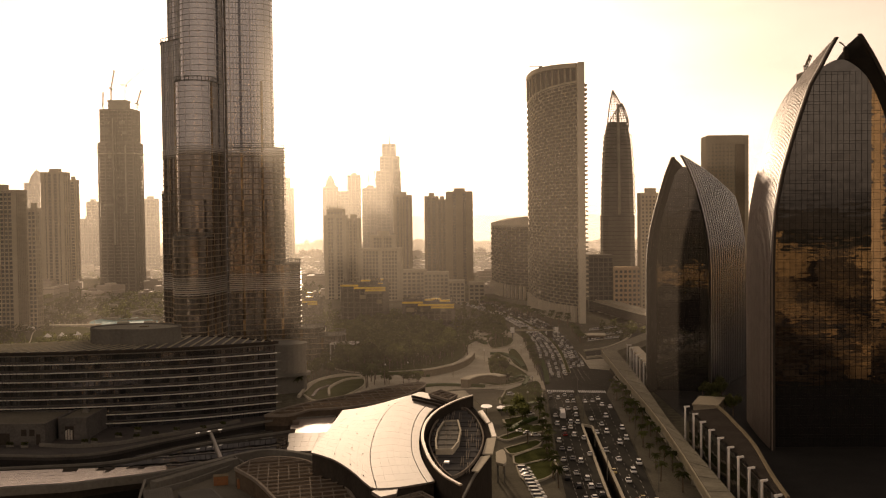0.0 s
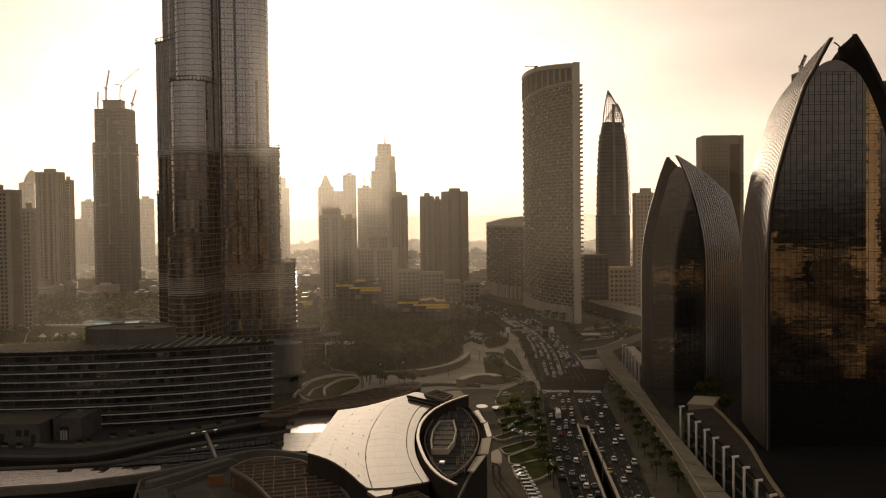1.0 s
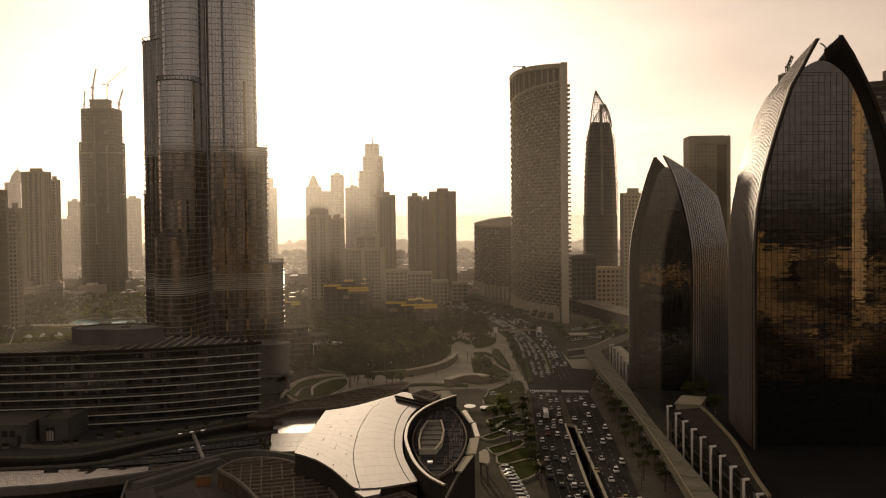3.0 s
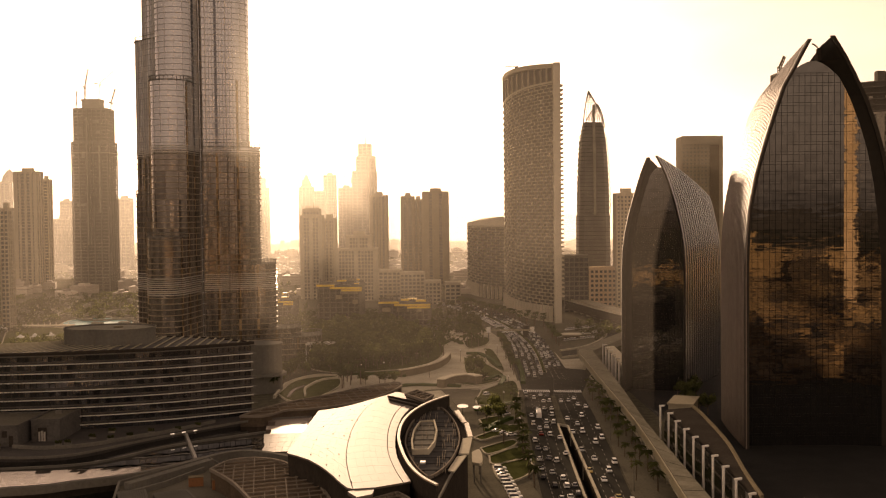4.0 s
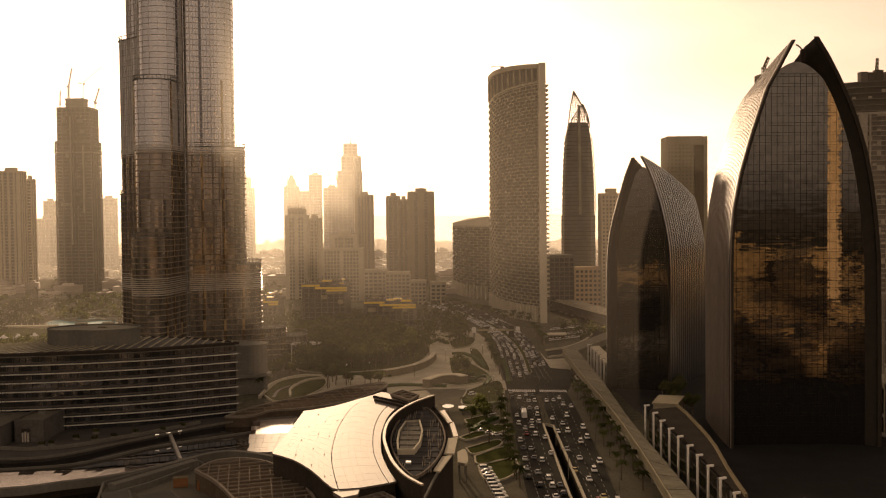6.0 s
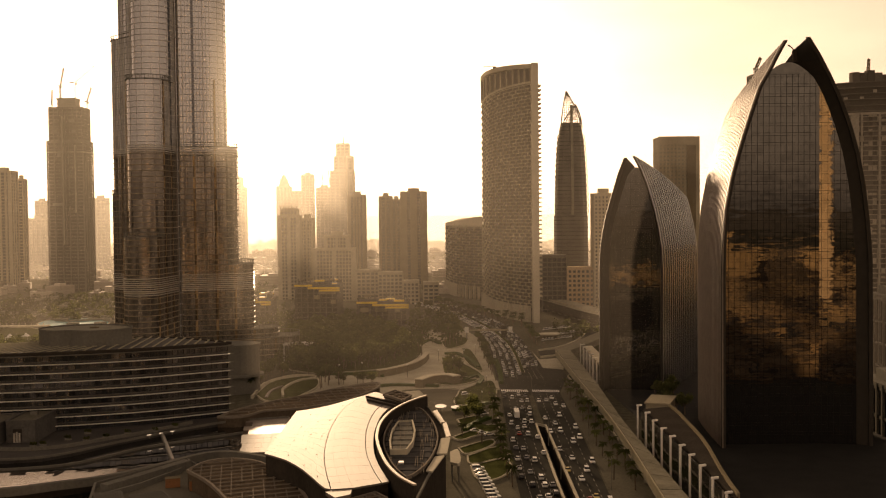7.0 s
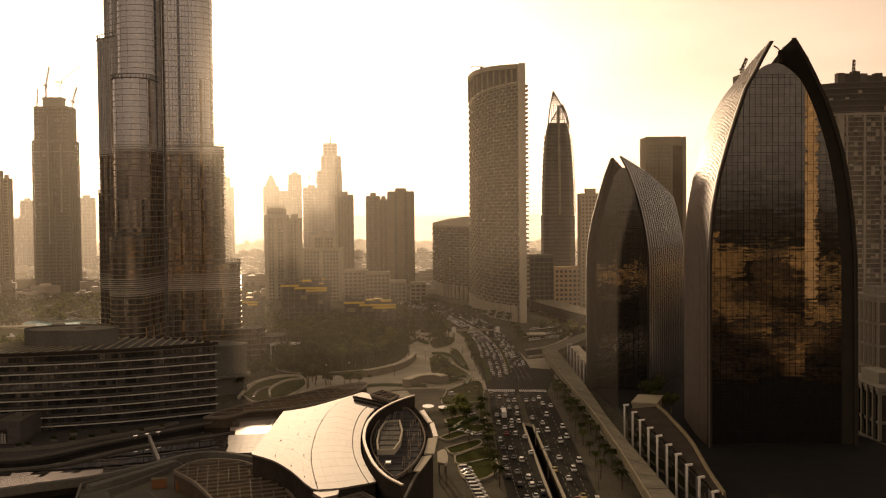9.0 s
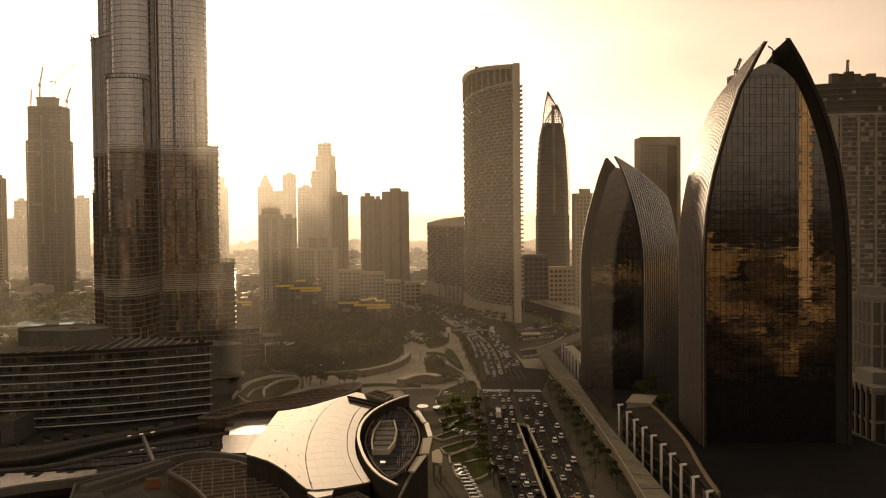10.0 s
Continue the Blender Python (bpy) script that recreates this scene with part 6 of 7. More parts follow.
patch("yard_lawn", "dark green event lawn", [(-336.9, 794.6), (-374.5, 906.7), (-333, 911.6), (-296.1, 834.1), (-293.4, 790.9)], 0.3, M_grass, "lawn", M_pale, 24)
for x, y in [(-330.8, 815.1), (-322.1, 821.6), (-312.4, 828.1), (-371.3, 880.6)]:
    ob = thing("tent", (x, y, 0.3), "small white pagoda tent on the lawn", "tent", "tents on the lawn")
    bm = bmesh.new()
    bmesh.ops.create_cone(bm, cap_ends=True, segments=4, radius1=3.8, radius2=0.15, depth=2.6, matrix=pose(0, 0, 4.3, 0, 0, 45))
    part("canopy", bm, M_white, ob)
    pm = mesh_of(box(bmesh.new(), 0, 0, 0, 0.15, 0.15, 3), "pole")
    for a in (-2.5, 2.5):
        for b in (-2.5, 2.5):
            piece("pole", pm, M_white, ob, (a, b, 0))
bm = bmesh.new()
rng2 = random.Random(3)
for k in range(150):
    x, y = rng2.uniform(-470, -215), rng2.uniform(930, 1330)
    box(bm, x, y, 0, rng2.uniform(3, 14), rng2.uniform(3, 8), rng2.uniform(1, 3.5), rng2.uniform(-20, 20))
for pts, w, h in (([(-373, 973.6), (-381.2, 1029.3), (-395.2, 1099), (-408.1, 1148.8)], 2.5, 2), ([(-373.7, 994.9), (-372.8, 1052.1), (-343.9, 1048.8), (-304.3, 1009.4)], 3, 2), ([(-333.1, 1024), (-330.6, 1059.5), (-308.3, 1044.8)], 4, 3), ([(-361.4, 1004.5), (-328.1, 968.8), (-297.5, 986.7)], 2, 2)):
    lone("site_wall", wall_line(bmesh.new(), level(pts, 14), w, 0, h), M_concrete, "low pale curving wall on the open ground", "wall", group="low walls beyond the pool")
hall = thing("pool_pavilion", (0, 0, 0), "long low white pavilion roof beside the lawn", "pavilion")
part("roof", wall_line(bmesh.new(), level([(-389.7, 897.7), (-366.9, 900), (-342.1, 897.5), (-319.1, 899.8)], 8), 7, 3.6, 4.4), M_pale, hall)
pm = mesh_of(box(bmesh.new(), 0, 0, 0, 0.5, 0.5, 3.6), "post")
for x, y, a in along(level([(-401.6, 927.4), (-379, 929.8), (-353.4, 927.2), (-329.7, 929.5)], 8), 6, False):
    piece("post", pm, M_pale, hall, (x, y, 0), a)
lone("site_huts", bm, M_concrete, "scattered grey site huts and stacked material on open ground", "huts", "stuff")

# ---- low districts out to the horizon, and behind the viewer ----
def district(seed, n, x0, x1, y0, y1, h0, h1, mat, label, wide=1.0):
    r = random.Random(seed)
    bm = bmesh.new()
    for _ in range(n):
        x, y = r.uniform(x0, x1), r.uniform(y0, y1)
        z = max(0.0, (math.hypot(x, y) - 4000) / 700 * 84)      # the ground climbs towards the ridge
        w, d, h, t = r.uniform(10, 34), r.uniform(10, 34), r.uniform(h0, h1), r.choice((0, 0, 15, 30, 75)) / wide
        w *= wide
        box(bm, x, y, z - 2, w, d, h + 2, t)
        box(bm, x, y, z + h, w * 0.4, d * 0.4, 2.5, t)
        if h > 9:
            for k in range(int(h / 4)):
                box(bm, x, y, z + 2.4 + 4 * k, w + 0.5, d + 0.5, 0.5, t)
    return lone("low_district", bm, mat, label, "houses", "stuff")


district(1, 900, -1500, 1600, 1700, 4400, 4, 15, M_houses, "low mixed houses spread towards the horizon")
district(2, 330, -900, 1100, 1250, 2000, 4, 14, M_houses, "low mixed houses and sheds between the towers")
# unseen houses behind and below the viewer, added for the tower glass to mirror
district(3, 700, -300, 1500, -1700, -120, 3, 9, M_sunhouses, "unseen low houses in sunlit ochre, mirrored in the glass", 2.6)
district(5, 420, 60, 800, -700, -70, 2, 7, M_sunhouses, "unseen low houses in sunlit ochre behind the viewer", 2.6)
district(4, 36, 100, 1200, -1600, -300, 12, 40, M_sunhouses, "unseen apartment blocks in sunlit ochre, mirrored in the glass", 1.6)
district(6, 150, 150, 430, -105, 270, 2, 7, M_dimhouses, "unseen low houses in shaded ochre below the viewer", 2.4)
bm = bmesh.new()
r = random.Random(8)
for _ in range(2600):
    x, y = r.uniform(-900, 1200), r.uniform(1000, 3600)
    s = r.uniform(1.5, 3.2)
    for _ in range(5):
        p = Vector((x + r.uniform(-s, s), y + r.uniform(-s, s), r.uniform(1, 5)))
        d = Vector((r.gauss(0, 1), r.gauss(0, 1), r.gauss(0, 1))).normalized()
        u = d.orthogonal() * s
        w = d.cross(u)
        bm.faces.new([bm.verts.new(p + q) for q in (u, w * 0.7, -u, -w * 0.7)])
for zone, n in (((-470, -225, 740, 1000), 420), ((-150, 20, 770, 1010), 420), ((-470, -200, 1000, 1300), 420), ((60, 180, 1000, 1200), 160), ((100, 190, 640, 900), 120)):
    for _ in range(n):
        x, y = r.uniform(zone[0], zone[1]), r.uniform(zone[2], zone[3])
        s = r.uniform(0.5, 1.0)
        if -360 < x < -240 and 830 < y < 985:
            continue
        for _ in range(26):
            p = Vector((x + r.gauss(0, 1.6), y + r.gauss(0, 1.6), r.uniform(0.8, 6)))
            d = Vector((r.gauss(0, 1), r.gauss(0, 1), r.gauss(0, 1))).normalized()
            u = d.orthogonal() * s
            w = d.cross(u)
            bm.faces.new([bm.verts.new(p + q) for q in (u, w * 0.7, -u, -w * 0.7)])
lone("far_trees", bm, M_leaf, "scattered far street trees and shrubs", "trees", "stuff")
# unseen tower added so the dark glass front mirrors something golden
tower("rear_tower", "unseen slim ochre tower added behind the viewer for its reflection", rect(135, -215, 11, 26), 236, frame_mat=M_sunstone, wall=M_sunstone, floor=7.6, pier=6.5, pier_w=1.4)
# a second added tower behind the viewer, seen only in the glass
tower("rear_tower", "unseen broad ochre tower added behind the viewer for its reflection", rect(-75, -420, 60, 40), 185, frame_mat=M_sunstone, wall=M_sunstone, floor=3.8, pier=5, pier_w=1.4)

# ---- the banded leaf-shaped building ----
LB_FRONT = [(-84, 458), (-122, 438), (-165, 427), (-208, 425), (-258, 438)]
LB_BACK = [(-258, 444), (-208, 455), (-178, 466), (-148, 481), (-116, 480), (-84, 458)]
LEAFB = [(p.x, p.y) for p in curve(LB_FRONT, 25)[:-1] + curve(LB_BACK, 25)[:-1]]
band = thing("banded_building", (0, 0, 0), "dark glass leaf-shaped building with bright sunshade bands", "building")
BTOP = 39.5
part("body", prism(bmesh.new(), offset(ccw(LEAFB), -1.6), 8.9, BTOP), M_blue_glass, band)
shade = mesh_of(prism(bmesh.new(), ccw(LEAFB), 0, 0.32), "sunshade_band")
slab = mesh_of(prism(bmesh.new(), offset(ccw(LEAFB), -1.3), 0, 0.5), "floor_edge")
for k in range(9):
    z = BTOP - 0.4 - 3.55 * k
    piece("sunshade_band", shade, M_grey, band, (0, 0, z))
    piece("floor_edge", slab, M_hut, band, (0, 0, z + 0.75))
mm = mesh_of(box(bmesh.new(), 0, 0, 9, 0.12, 0.3, BTOP - 9), "mullion")
for x, y, a in along(offset(ccw(LEAFB), -1.5), 2.4):
    piece("mullion", mm, M_dark, band, (x, y, 0), a)
bm = bmesh.new()
for j, (x, y, a) in enumerate(along(offset(ccw(LEAFB), 0.05), 1.3)):
    if y < 457:
        box(bm, x, y, 0, 1.05, 0.2, 0.36, a)
dashes = mesh_of(bm, "band_nosing")
for k in range(1, 9):
    piece("band_nosing", dashes, M_white, band, (0, 0, BTOP - 0.37 - 3.55 * k), kind="stuff")
# roof pergola of slanting slats round the drum
part("roof", prism(bmesh.new(), offset(ccw(LEAFB), -2.5), BTOP + 0.05, BTOP + 0.25), M_dark, band)
perg = thing("roof_pergola", (0, 0, 0), "roof pergola of long slanting metal slats", "pergola")
pf = curve([(p[0], p[1] + 1.5) for p in LB_FRONT], 40)
pb = curve([(p[0], p[1] - 1.5) for p in LB_BACK], 40)[::-1]
for k in range(38):
    p, q = pf[k + 1], pb[max(0, min(39, k + (1 if k < 14 else -3)))]
    d = q - p
    piece("slat", mesh_of(box(bmesh.new(), 0, 0, 0, d.length, 0.7, 0.3), "slat"), M_hotel, perg, ((p.x + q.x) / 2, (p.y + q.y) / 2, BTOP + 1.2), math.degrees(math.atan2(d.y, d.x)))
part("rim", wall_line(bmesh.new(), offset(ccw(LEAFB), -0.8) + [offset(ccw(LEAFB), -0.8)[0]], 0.9, BTOP + 0.2, BTOP + 1.3), M_dark, perg)
# the oval drum
drum = thing("roof_drum", (-148, 461, BTOP), "plain grey oval roof drum with a thin rim", "roof drum")
oval = [(19.5 * math.cos(a * math.pi / 24), 14 * math.sin(a * math.pi / 24)) for a in range(48)]
oval = [(x, y + 2.6 * math.exp(-((x + 3) / 5) ** 2) if y < 0 else y) for x, y in oval]      # a waist in its front
part("wall", prism(bmesh.new(), oval, 0, 7.2), M_grey, drum)
part("rim", wall_line(bmesh.new(), oval + [oval[0]], 0.5, 7.2, 8.0), M_grey, drum)
part("top", prism(bmesh.new(), [(p[0] * 0.97, p[1] * 0.97) for p in oval], 7.21, 7.4), M_concrete, drum)
part("hatch", box(bmesh.new(), 3, 2, 7.4, 3.5, 2.2, 0.5), M_brown, drum)

# ---- the mall: terraces and roofs ----
def roof(name, label, pts, z, mat, z0=0.0, edge=None, edge_h=0.9, n=0):
    pts = ccw(level(list(pts) + [pts[0]], n)[:-1] if n else pts)
    ob = lone(name, prism(bmesh.new(), pts, z0, z), mat, label, "roof", "structure")
    if edge:
        part("parapet", wall_line(bmesh.new(), pts + [pts[0]], 0.7, z, z + edge_h), edge, ob)
    return ob


TERR = [(-270.7, 519.9), (-174.4, 489.5), (-97.3, 468.2), (-85.3, 447), (-96.9, 438), (-110.4, 422.8), (-122.8, 407.5), (-131.8, 392.3), (-140.2, 384.4), (-152.5, 381.3), (-167, 382), (-202.7, 388.2)]
roof("roof_terrace", "dark paved mall roof terrace", TERR, 9, material("dark_terrace_tiles", (0.06, 0.055, 0.052), 0.7, 0, 0.4, 0.1, 1.5, 0.05, 0.2))
# terrace parapet lines that sweep past the banded building
for pts, z, h, w, m, lab in (([(-199.9, 382.7), (-165.9, 379.4), (-151.5, 378.7), (-139.2, 381.7), (-130.9, 389.6), (-121.3, 402.8), (-109.1, 417.8), (-95.8, 432.9), (-82.9, 444.1), (-60.3, 451.6)], 8.8, 0.9, 0.45, M_grey, "long curved pale terrace parapet"),
                             ([(-164.6, 396), (-151, 393.4), (-136, 398.5), (-123, 412.1), (-114.2, 420.3), (-98.8, 441.3)], 9, 1.3, 0.8, M_grey, "inner curved terrace kerb"),
                             ([(-190.1, 363.7), (-161.4, 368.9), (-129, 377.6), (-108.3, 404.4), (-81.7, 425), (-67.4, 435.6)], 6.9, 0.9, 0.9, M_grey, "lower curved kerb on the glazed roof")):
    lone("terrace_parapet", wall_line(bmesh.new(), level(pts, 40), w, z, z + h), m, lab, "parapet")
roof("roof_glass", "dark glazed mall roof strip", [(-206.9, 396.2), (-170.9, 390.9), (-142.8, 391.4), (-124.7, 413.8), (-107.7, 434.6), (-87.3, 454.9), (-60.7, 474.2), (-46, 389.7), (-74.1, 384.6), (-107.7, 350.4), (-143.9, 328.3), (-167.5, 319.8)], 7, M_dark_glass)
# spoke on the glazed roof
s0, s1 = Vector((-108.1, 428.6)), Vector((-92.4, 381.2))
lone("roof_spoke", wall_line(bmesh.new(), [s0, s1], 1.0, 6.9, 8.2), M_ledge, "pale metal spoke across the glazed roof", "beam")
# terrace lights
for x, y in [(-109.4, 414.1), (-105.7, 417.3), (-102, 420.5)]:
    ob = thing("terrace_lamp", (x, y, 8.8), "small white bar lamp on the terrace parapet", "lamp", "terrace lamps")
    part("foot", box(bmesh.new(), 0, 0, 0, 0.5, 0.3, 1.2, 40), M_grey, ob)
    part("diffuser", box(bmesh.new(), 0, 0, 1.2, 1.5, 0.3, 0.22, 40), M_lamp, ob)


def hut(label, pts, z0, z1, mat):
    pts = ccw(pts)
    cx, cy = sum(p[0] for p in pts) / 4, sum(p[1] for p in pts) / 4
    loc = [(p[0] - cx, p[1] - cy) for p in pts]
    ob = thing("plant_hut", (cx, cy, z0), label, "hut", "roof plant huts")
    part("wall", prism(bmesh.new(), loc, 0, z1 - z0), mat, ob)
    part("parapet", wall_line(bmesh.new(), loc + [loc[0]], 0.5, z1 - z0, z1 - z0 + 0.7), mat, ob)
    part("roof_deck", prism(bmesh.new(), offset(loc, -0.4), z1 - z0 + 0.004, z1 - z0 + 0.1), M_roof, ob)
    part("roof_unit", box(bmesh.new(), 0, 0, z1 - z0 + 0.1, 2.6, 1.8, 1.3), M_grey, ob)
    return ob


h1 = hut("grey rendered plant hut with a dark doorway", rect(-156.5, 422, 11, 29), 9, 17, M_hut)
h2 = hut("long low grey roof building with small windows", rect(-212, 412, 97, 28), 9, 16.5, M_hut)
for ob, px, ys, w, z, hh in ((h1, -1.2, -14.5, 3.4, 0.3, 5.0), (h2, 40.5, -14, 2.0, 3.6, 2.4), (h2, 43.6, -14, 2.0, 3.6, 2.4), (h2, 46.0, -14, 1.6, 0.2, 4.0), (h2, 33.0, -14, 4.0, 0.2, 4.4), (h2, 24.0, -14, 2.0, 3.6, 2.4)):
    part("opening", box(bmesh.new(), px, ys, z, w, 0.3, hh), M_dark, ob)
for k in range(3):
    part("vent_duct", box(bmesh.new(), -2.2 + 1.0 * k, -14.9, 0.2, 0.6, 0.8, 3.6 + 0.4 * (k % 2)), M_ledge, h1)
for x, y in ((-170, 395), (-176, 396), (-149, 400), (-146, 402), (-140, 412), (-132, 409), (-126, 414), (-120, 422), (-136, 423), (-110, 425), (-104, 433)):
    ob = thing("terrace_planter", (x, y, 9), "low grey planter box with shrubs on the terrace", "planter", "terrace planters")
    part("box", box(bmesh.new(), 0, 0, 0, 2.6, 1.4, 0.8, 20), M_grey, ob)
    bm = bmesh.new()
    rr = random.Random(int(x * 7 + y))
    for _ in range(60):
        p = Vector((rr.uniform(-1.2, 1.2), rr.uniform(-0.6, 0.6), rr.uniform(0.8, 1.8)))
        d = Vector((rr.gauss(0, 1), rr.gauss(0, 1), rr.gauss(0, 1))).normalized()
        u = d.orthogonal() * 0.25
        w = d.cross(u)
        bm.faces.new([bm.verts.new(p + q) for q in (u, w, -u, -w)])
    part("shrub", bm, M_leaf, ob)
# bright metal roof strip of separate panels; gaps at its far edge imitate a jagged dark reflection
M_strip = material("glossy_roof_panel", (0.66, 0.6, 0.55), 0.26, 0.75, 0.2, 0.2, 0.8, per_object=0.5)
strip_ob = thing("roof_strip", (0, 0, 0), "bright satin metal roof strip of square panels", "roof", kind="structure")
ta, tb = level([(-178.2, 340.8), (-151.2, 345.6), (-131.8, 347.8), (-117.6, 349.5), (-104.3, 353.7)], 29), level([(-165.9, 317.1), (-141.9, 323.9), (-127.7, 327.4), (-119.3, 333.3), (-101.8, 345)], 29)
rgs = random.Random(2)
part("deck", prism(bmesh.new(), ccw([*ta, *tb[::-1]]), 7.2, 11.9), M_dark, strip_ob)
for k in range(28):
    rows = 5
    for j in range(rows):
        if (j == rows - 1 and k > 9 and rgs.random() < 0.62) or (j == rows - 2 and k > 16 and rgs.random() < 0.25):
            continue
        f0, f1 = j / rows + 0.006, (j + 1) / rows - 0.006
        q = [Vector(tb[k]).lerp(Vector(ta[k]), f0), Vector(tb[k + 1]).lerp(Vector(ta[k + 1]), f0), Vector(tb[k + 1]).lerp(Vector(ta[k + 1]), f1), Vector(tb[k]).lerp(Vector(ta[k]), f1)]
        c = sum(q, Vector((0, 0))) / 4
        bm = prism(bmesh.new(), ccw([(c.x + (p.x - c.x) * 0.985, c.y + (p.y - c.y) * 0.985) for p in q]), 11.92, 12.06)
        part("roof_panel", bm, M_strip, strip_ob)
lone("strip_fascia", wall_line(bmesh.new(), [*level([(-164.6, 314.5), (-140.7, 321.2), (-126.6, 324.6), (-118, 329.7), (-103.8, 337.7), (-91.8, 350.8), (-78.7, 368.3), (-69.3, 370.5), (-56.2, 362.2), (-49.7, 356.9)], 40)], 2.2, 10.5, 13.0), M_grey, "long curved grey roof fascia", "fascia")

# the big satin roof beside the leaf: panels over a dark body, bowed towards the leaf
top_c = level([(-46.2, 366.5), (-40.4, 370.6), (-35.1, 377), (-30.7, 384.9), (-26.1, 393.1), (-24, 396.7)], 24)[:-1] + level([(-24, 396.7), (-20.7, 403), (-15.6, 393.9), (-10.2, 384)], 18)
bot_c = level([(-47.2, 301.4), (-43.8, 297.7), (-39.9, 292.8), (-36.9, 287.3), (-33.8, 280.8), (-30.8, 273.3), (-28.7, 267.4), (-26.2, 261.5), (-24.7, 260.4)], 24)[:-1] + level([(-24.7, 260.4), (-19.6, 261.6), (-16.4, 263.7), (-13.2, 265.9), (-10.6, 268.1)], 18)
rig_c = level([(-10.6, 268.1), (-12.7, 277.7), (-15.3, 293.4), (-16.6, 306.4), (-17.4, 322.2), (-17.5, 335.1), (-16.9, 352), (-15, 367.4), (-10.2, 384)], 41)


def satin(u, v):
    """The roof's surface: straight between its far and near edges, plus the bow of its edge along the leaf."""
    def at(c, f):
        k = min(int(f * 40), 39)
        return Vector(c[k][:2]).lerp(Vector(c[k + 1][:2]), f * 40 - k)
    bow = at(rig_c, v) - at(bot_c, 1).lerp(at(top_c, 1), v)
    p = at(bot_c, u).lerp(at(top_c, u), v) + bow * min(1.0, 1.75 * u)
    return p, 27.5 + 0.35 * math.sin(math.pi * u) * math.sin(math.pi * (0.15 + 0.7 * v))


big = thing("satin_roof", (0, 0, 0), "large bright satin metal roof of curved panels", "roof", kind="structure")
edge_pts = [satin(k / 24, 0)[0] for k in range(24)] + [satin(1, k / 24)[0] for k in range(24)] + [satin(1 - k / 24, 1)[0] for k in range(24)] + [satin(0, 1 - k / 24)[0] for k in range(24)]
part("body", prism(bmesh.new(), offset(ccw([(p.x, p.y) for p in edge_pts]), -0.3), 0, 27.0), M_dark, big)
US = [0.575 * k / 8 for k in range(9)] + [0.575 + 0.345 * k / 6 for k in range(1, 7)] + [1.0]
NV = 16
for a in range(15):
    for b in range(NV):
        w = US[a + 1] - US[a]
        g0, g1 = (0.11 if a in (8, 14) else 0.008), (0.11 if a in (7, 13) else 0.008)      # two open joints run the length of the roof
        u0, u1 = US[a] + g0 * w * 0.5, US[a + 1] - g1 * w * 0.5
        cs = [satin(u, (b + t) / NV) for u, t in ((u0, 0.006), (u1, 0.006), (u1, 0.994), (u0, 0.994))]
        bm = bmesh.new()
        lo = [bm.verts.new((p.x, p.y, z - 0.5)) for p, z in cs]
        hi = [bm.verts.new((p.x, p.y, z)) for p, z in cs]
        for k in range(4):
            bm.faces.new((lo[k], lo[(k + 1) % 4], hi[(k + 1) % 4], hi[k]))
        bm.faces.new(hi)
        part("roof_panel", bm, M_bright, big)
stud = mesh_of(box(bmesh.new(), 0, 0, 0, 0.26, 0.5, 0.12), "anchor_stud")
for a, n in ((2, 4), (4, 5), (6, 5), (8, 5)):
    for k in range(n):
        p, z = satin(US[a] + 0.004, (k + 0.35) / n)
        piece("anchor_stud", stud, M_dark, big, (p.x, p.y, z))
# stepped lip at its near corner
part("lip", prism(bmesh.new(), [(-25.8, 258.6), (-23.1, 253.4), (-19.6, 256.2), (-19.5, 261.2), (-24.6, 260)], 26.6, 27.45), M_bright, big)
# rails and framed trellis on its far corner
for pts in ([(-23.6, 391.3), (-10.9, 375.4)], [(-22.8, 384), (-11.4, 369.9)]):
    lone("roof_rail", wall_line(bmesh.new(), pts, 0.7, 27.4, 28.3), M_dark, "dark rail across the satin roof", "rail")

# the leaf: dark drum wall, high tan rim on one side, slatted floor, framed skylight, loose shoulder panels
rim_l = level([(-3.9, 252.7), (-7.8, 261), (-11, 272.3), (-13.3, 285.3), (-15.3, 301.9), (-15.9, 313.7), (-15.7, 328.2), (-14, 343.1), (-11.3, 355.1), (-6.8, 367.8), (-1.3, 378)], 30)
sho_l = level([(-1.3, 378), (1.2, 363), (3.6, 345.6), (4.8, 325), (4, 309), (2.3, 296), (-0.6, 279), (-2.6, 263), (-3.9, 252.7)], 26)
leaf = thing("leaf_roof", (0, 0, 0), "leaf-shaped roof with a tan rim round dark slats", "roof", kind="structure")
LEAF = ccw([tuple(p[:2]) for p in rim_l[:-1]] + [tuple(p[:2]) for p in sho_l[:-1]])
part("wall", prism(bmesh.new(), offset(LEAF, -0.35), 0, 26.0), M_dark, leaf)
part("rim", wall_line(bmesh.new(), rim_l, 0.8, 30.2, 30.6), M_tan, leaf, "tan metal rim")
part("rim_wall", wall_line(bmesh.new(), rim_l, 0.6, 25.9, 30.2), M_dark, leaf)
part("shoulder_wall", wall_line(bmesh.new(), sho_l, 0.5, 25.9, 26.6), M_grey, leaf)
inner = ccw(level([(-6.4, 272.4), (-9.1, 280.9), (-11.5, 292.7), (-13.6, 308.6), (-14.2, 320.3), (-14, 333), (-12.7, 349.5), (-10.2, 361.4), (-6.9, 369.8)], 18)[:-1] + level([(-6.9, 369.8), (-3.7, 369.6), (-1, 357), (1, 341.5), (2, 325.6), (1.7, 311.9), (0.3, 297.2), (-2.1, 283.9), (-4.6, 275.9), (-6.4, 272.4)], 22)[:-1])
inner = [tuple(p[:2]) for p in inner]
part("floor", prism(bmesh.new(), inner, 25.9, 26.7), M_dark, leaf)
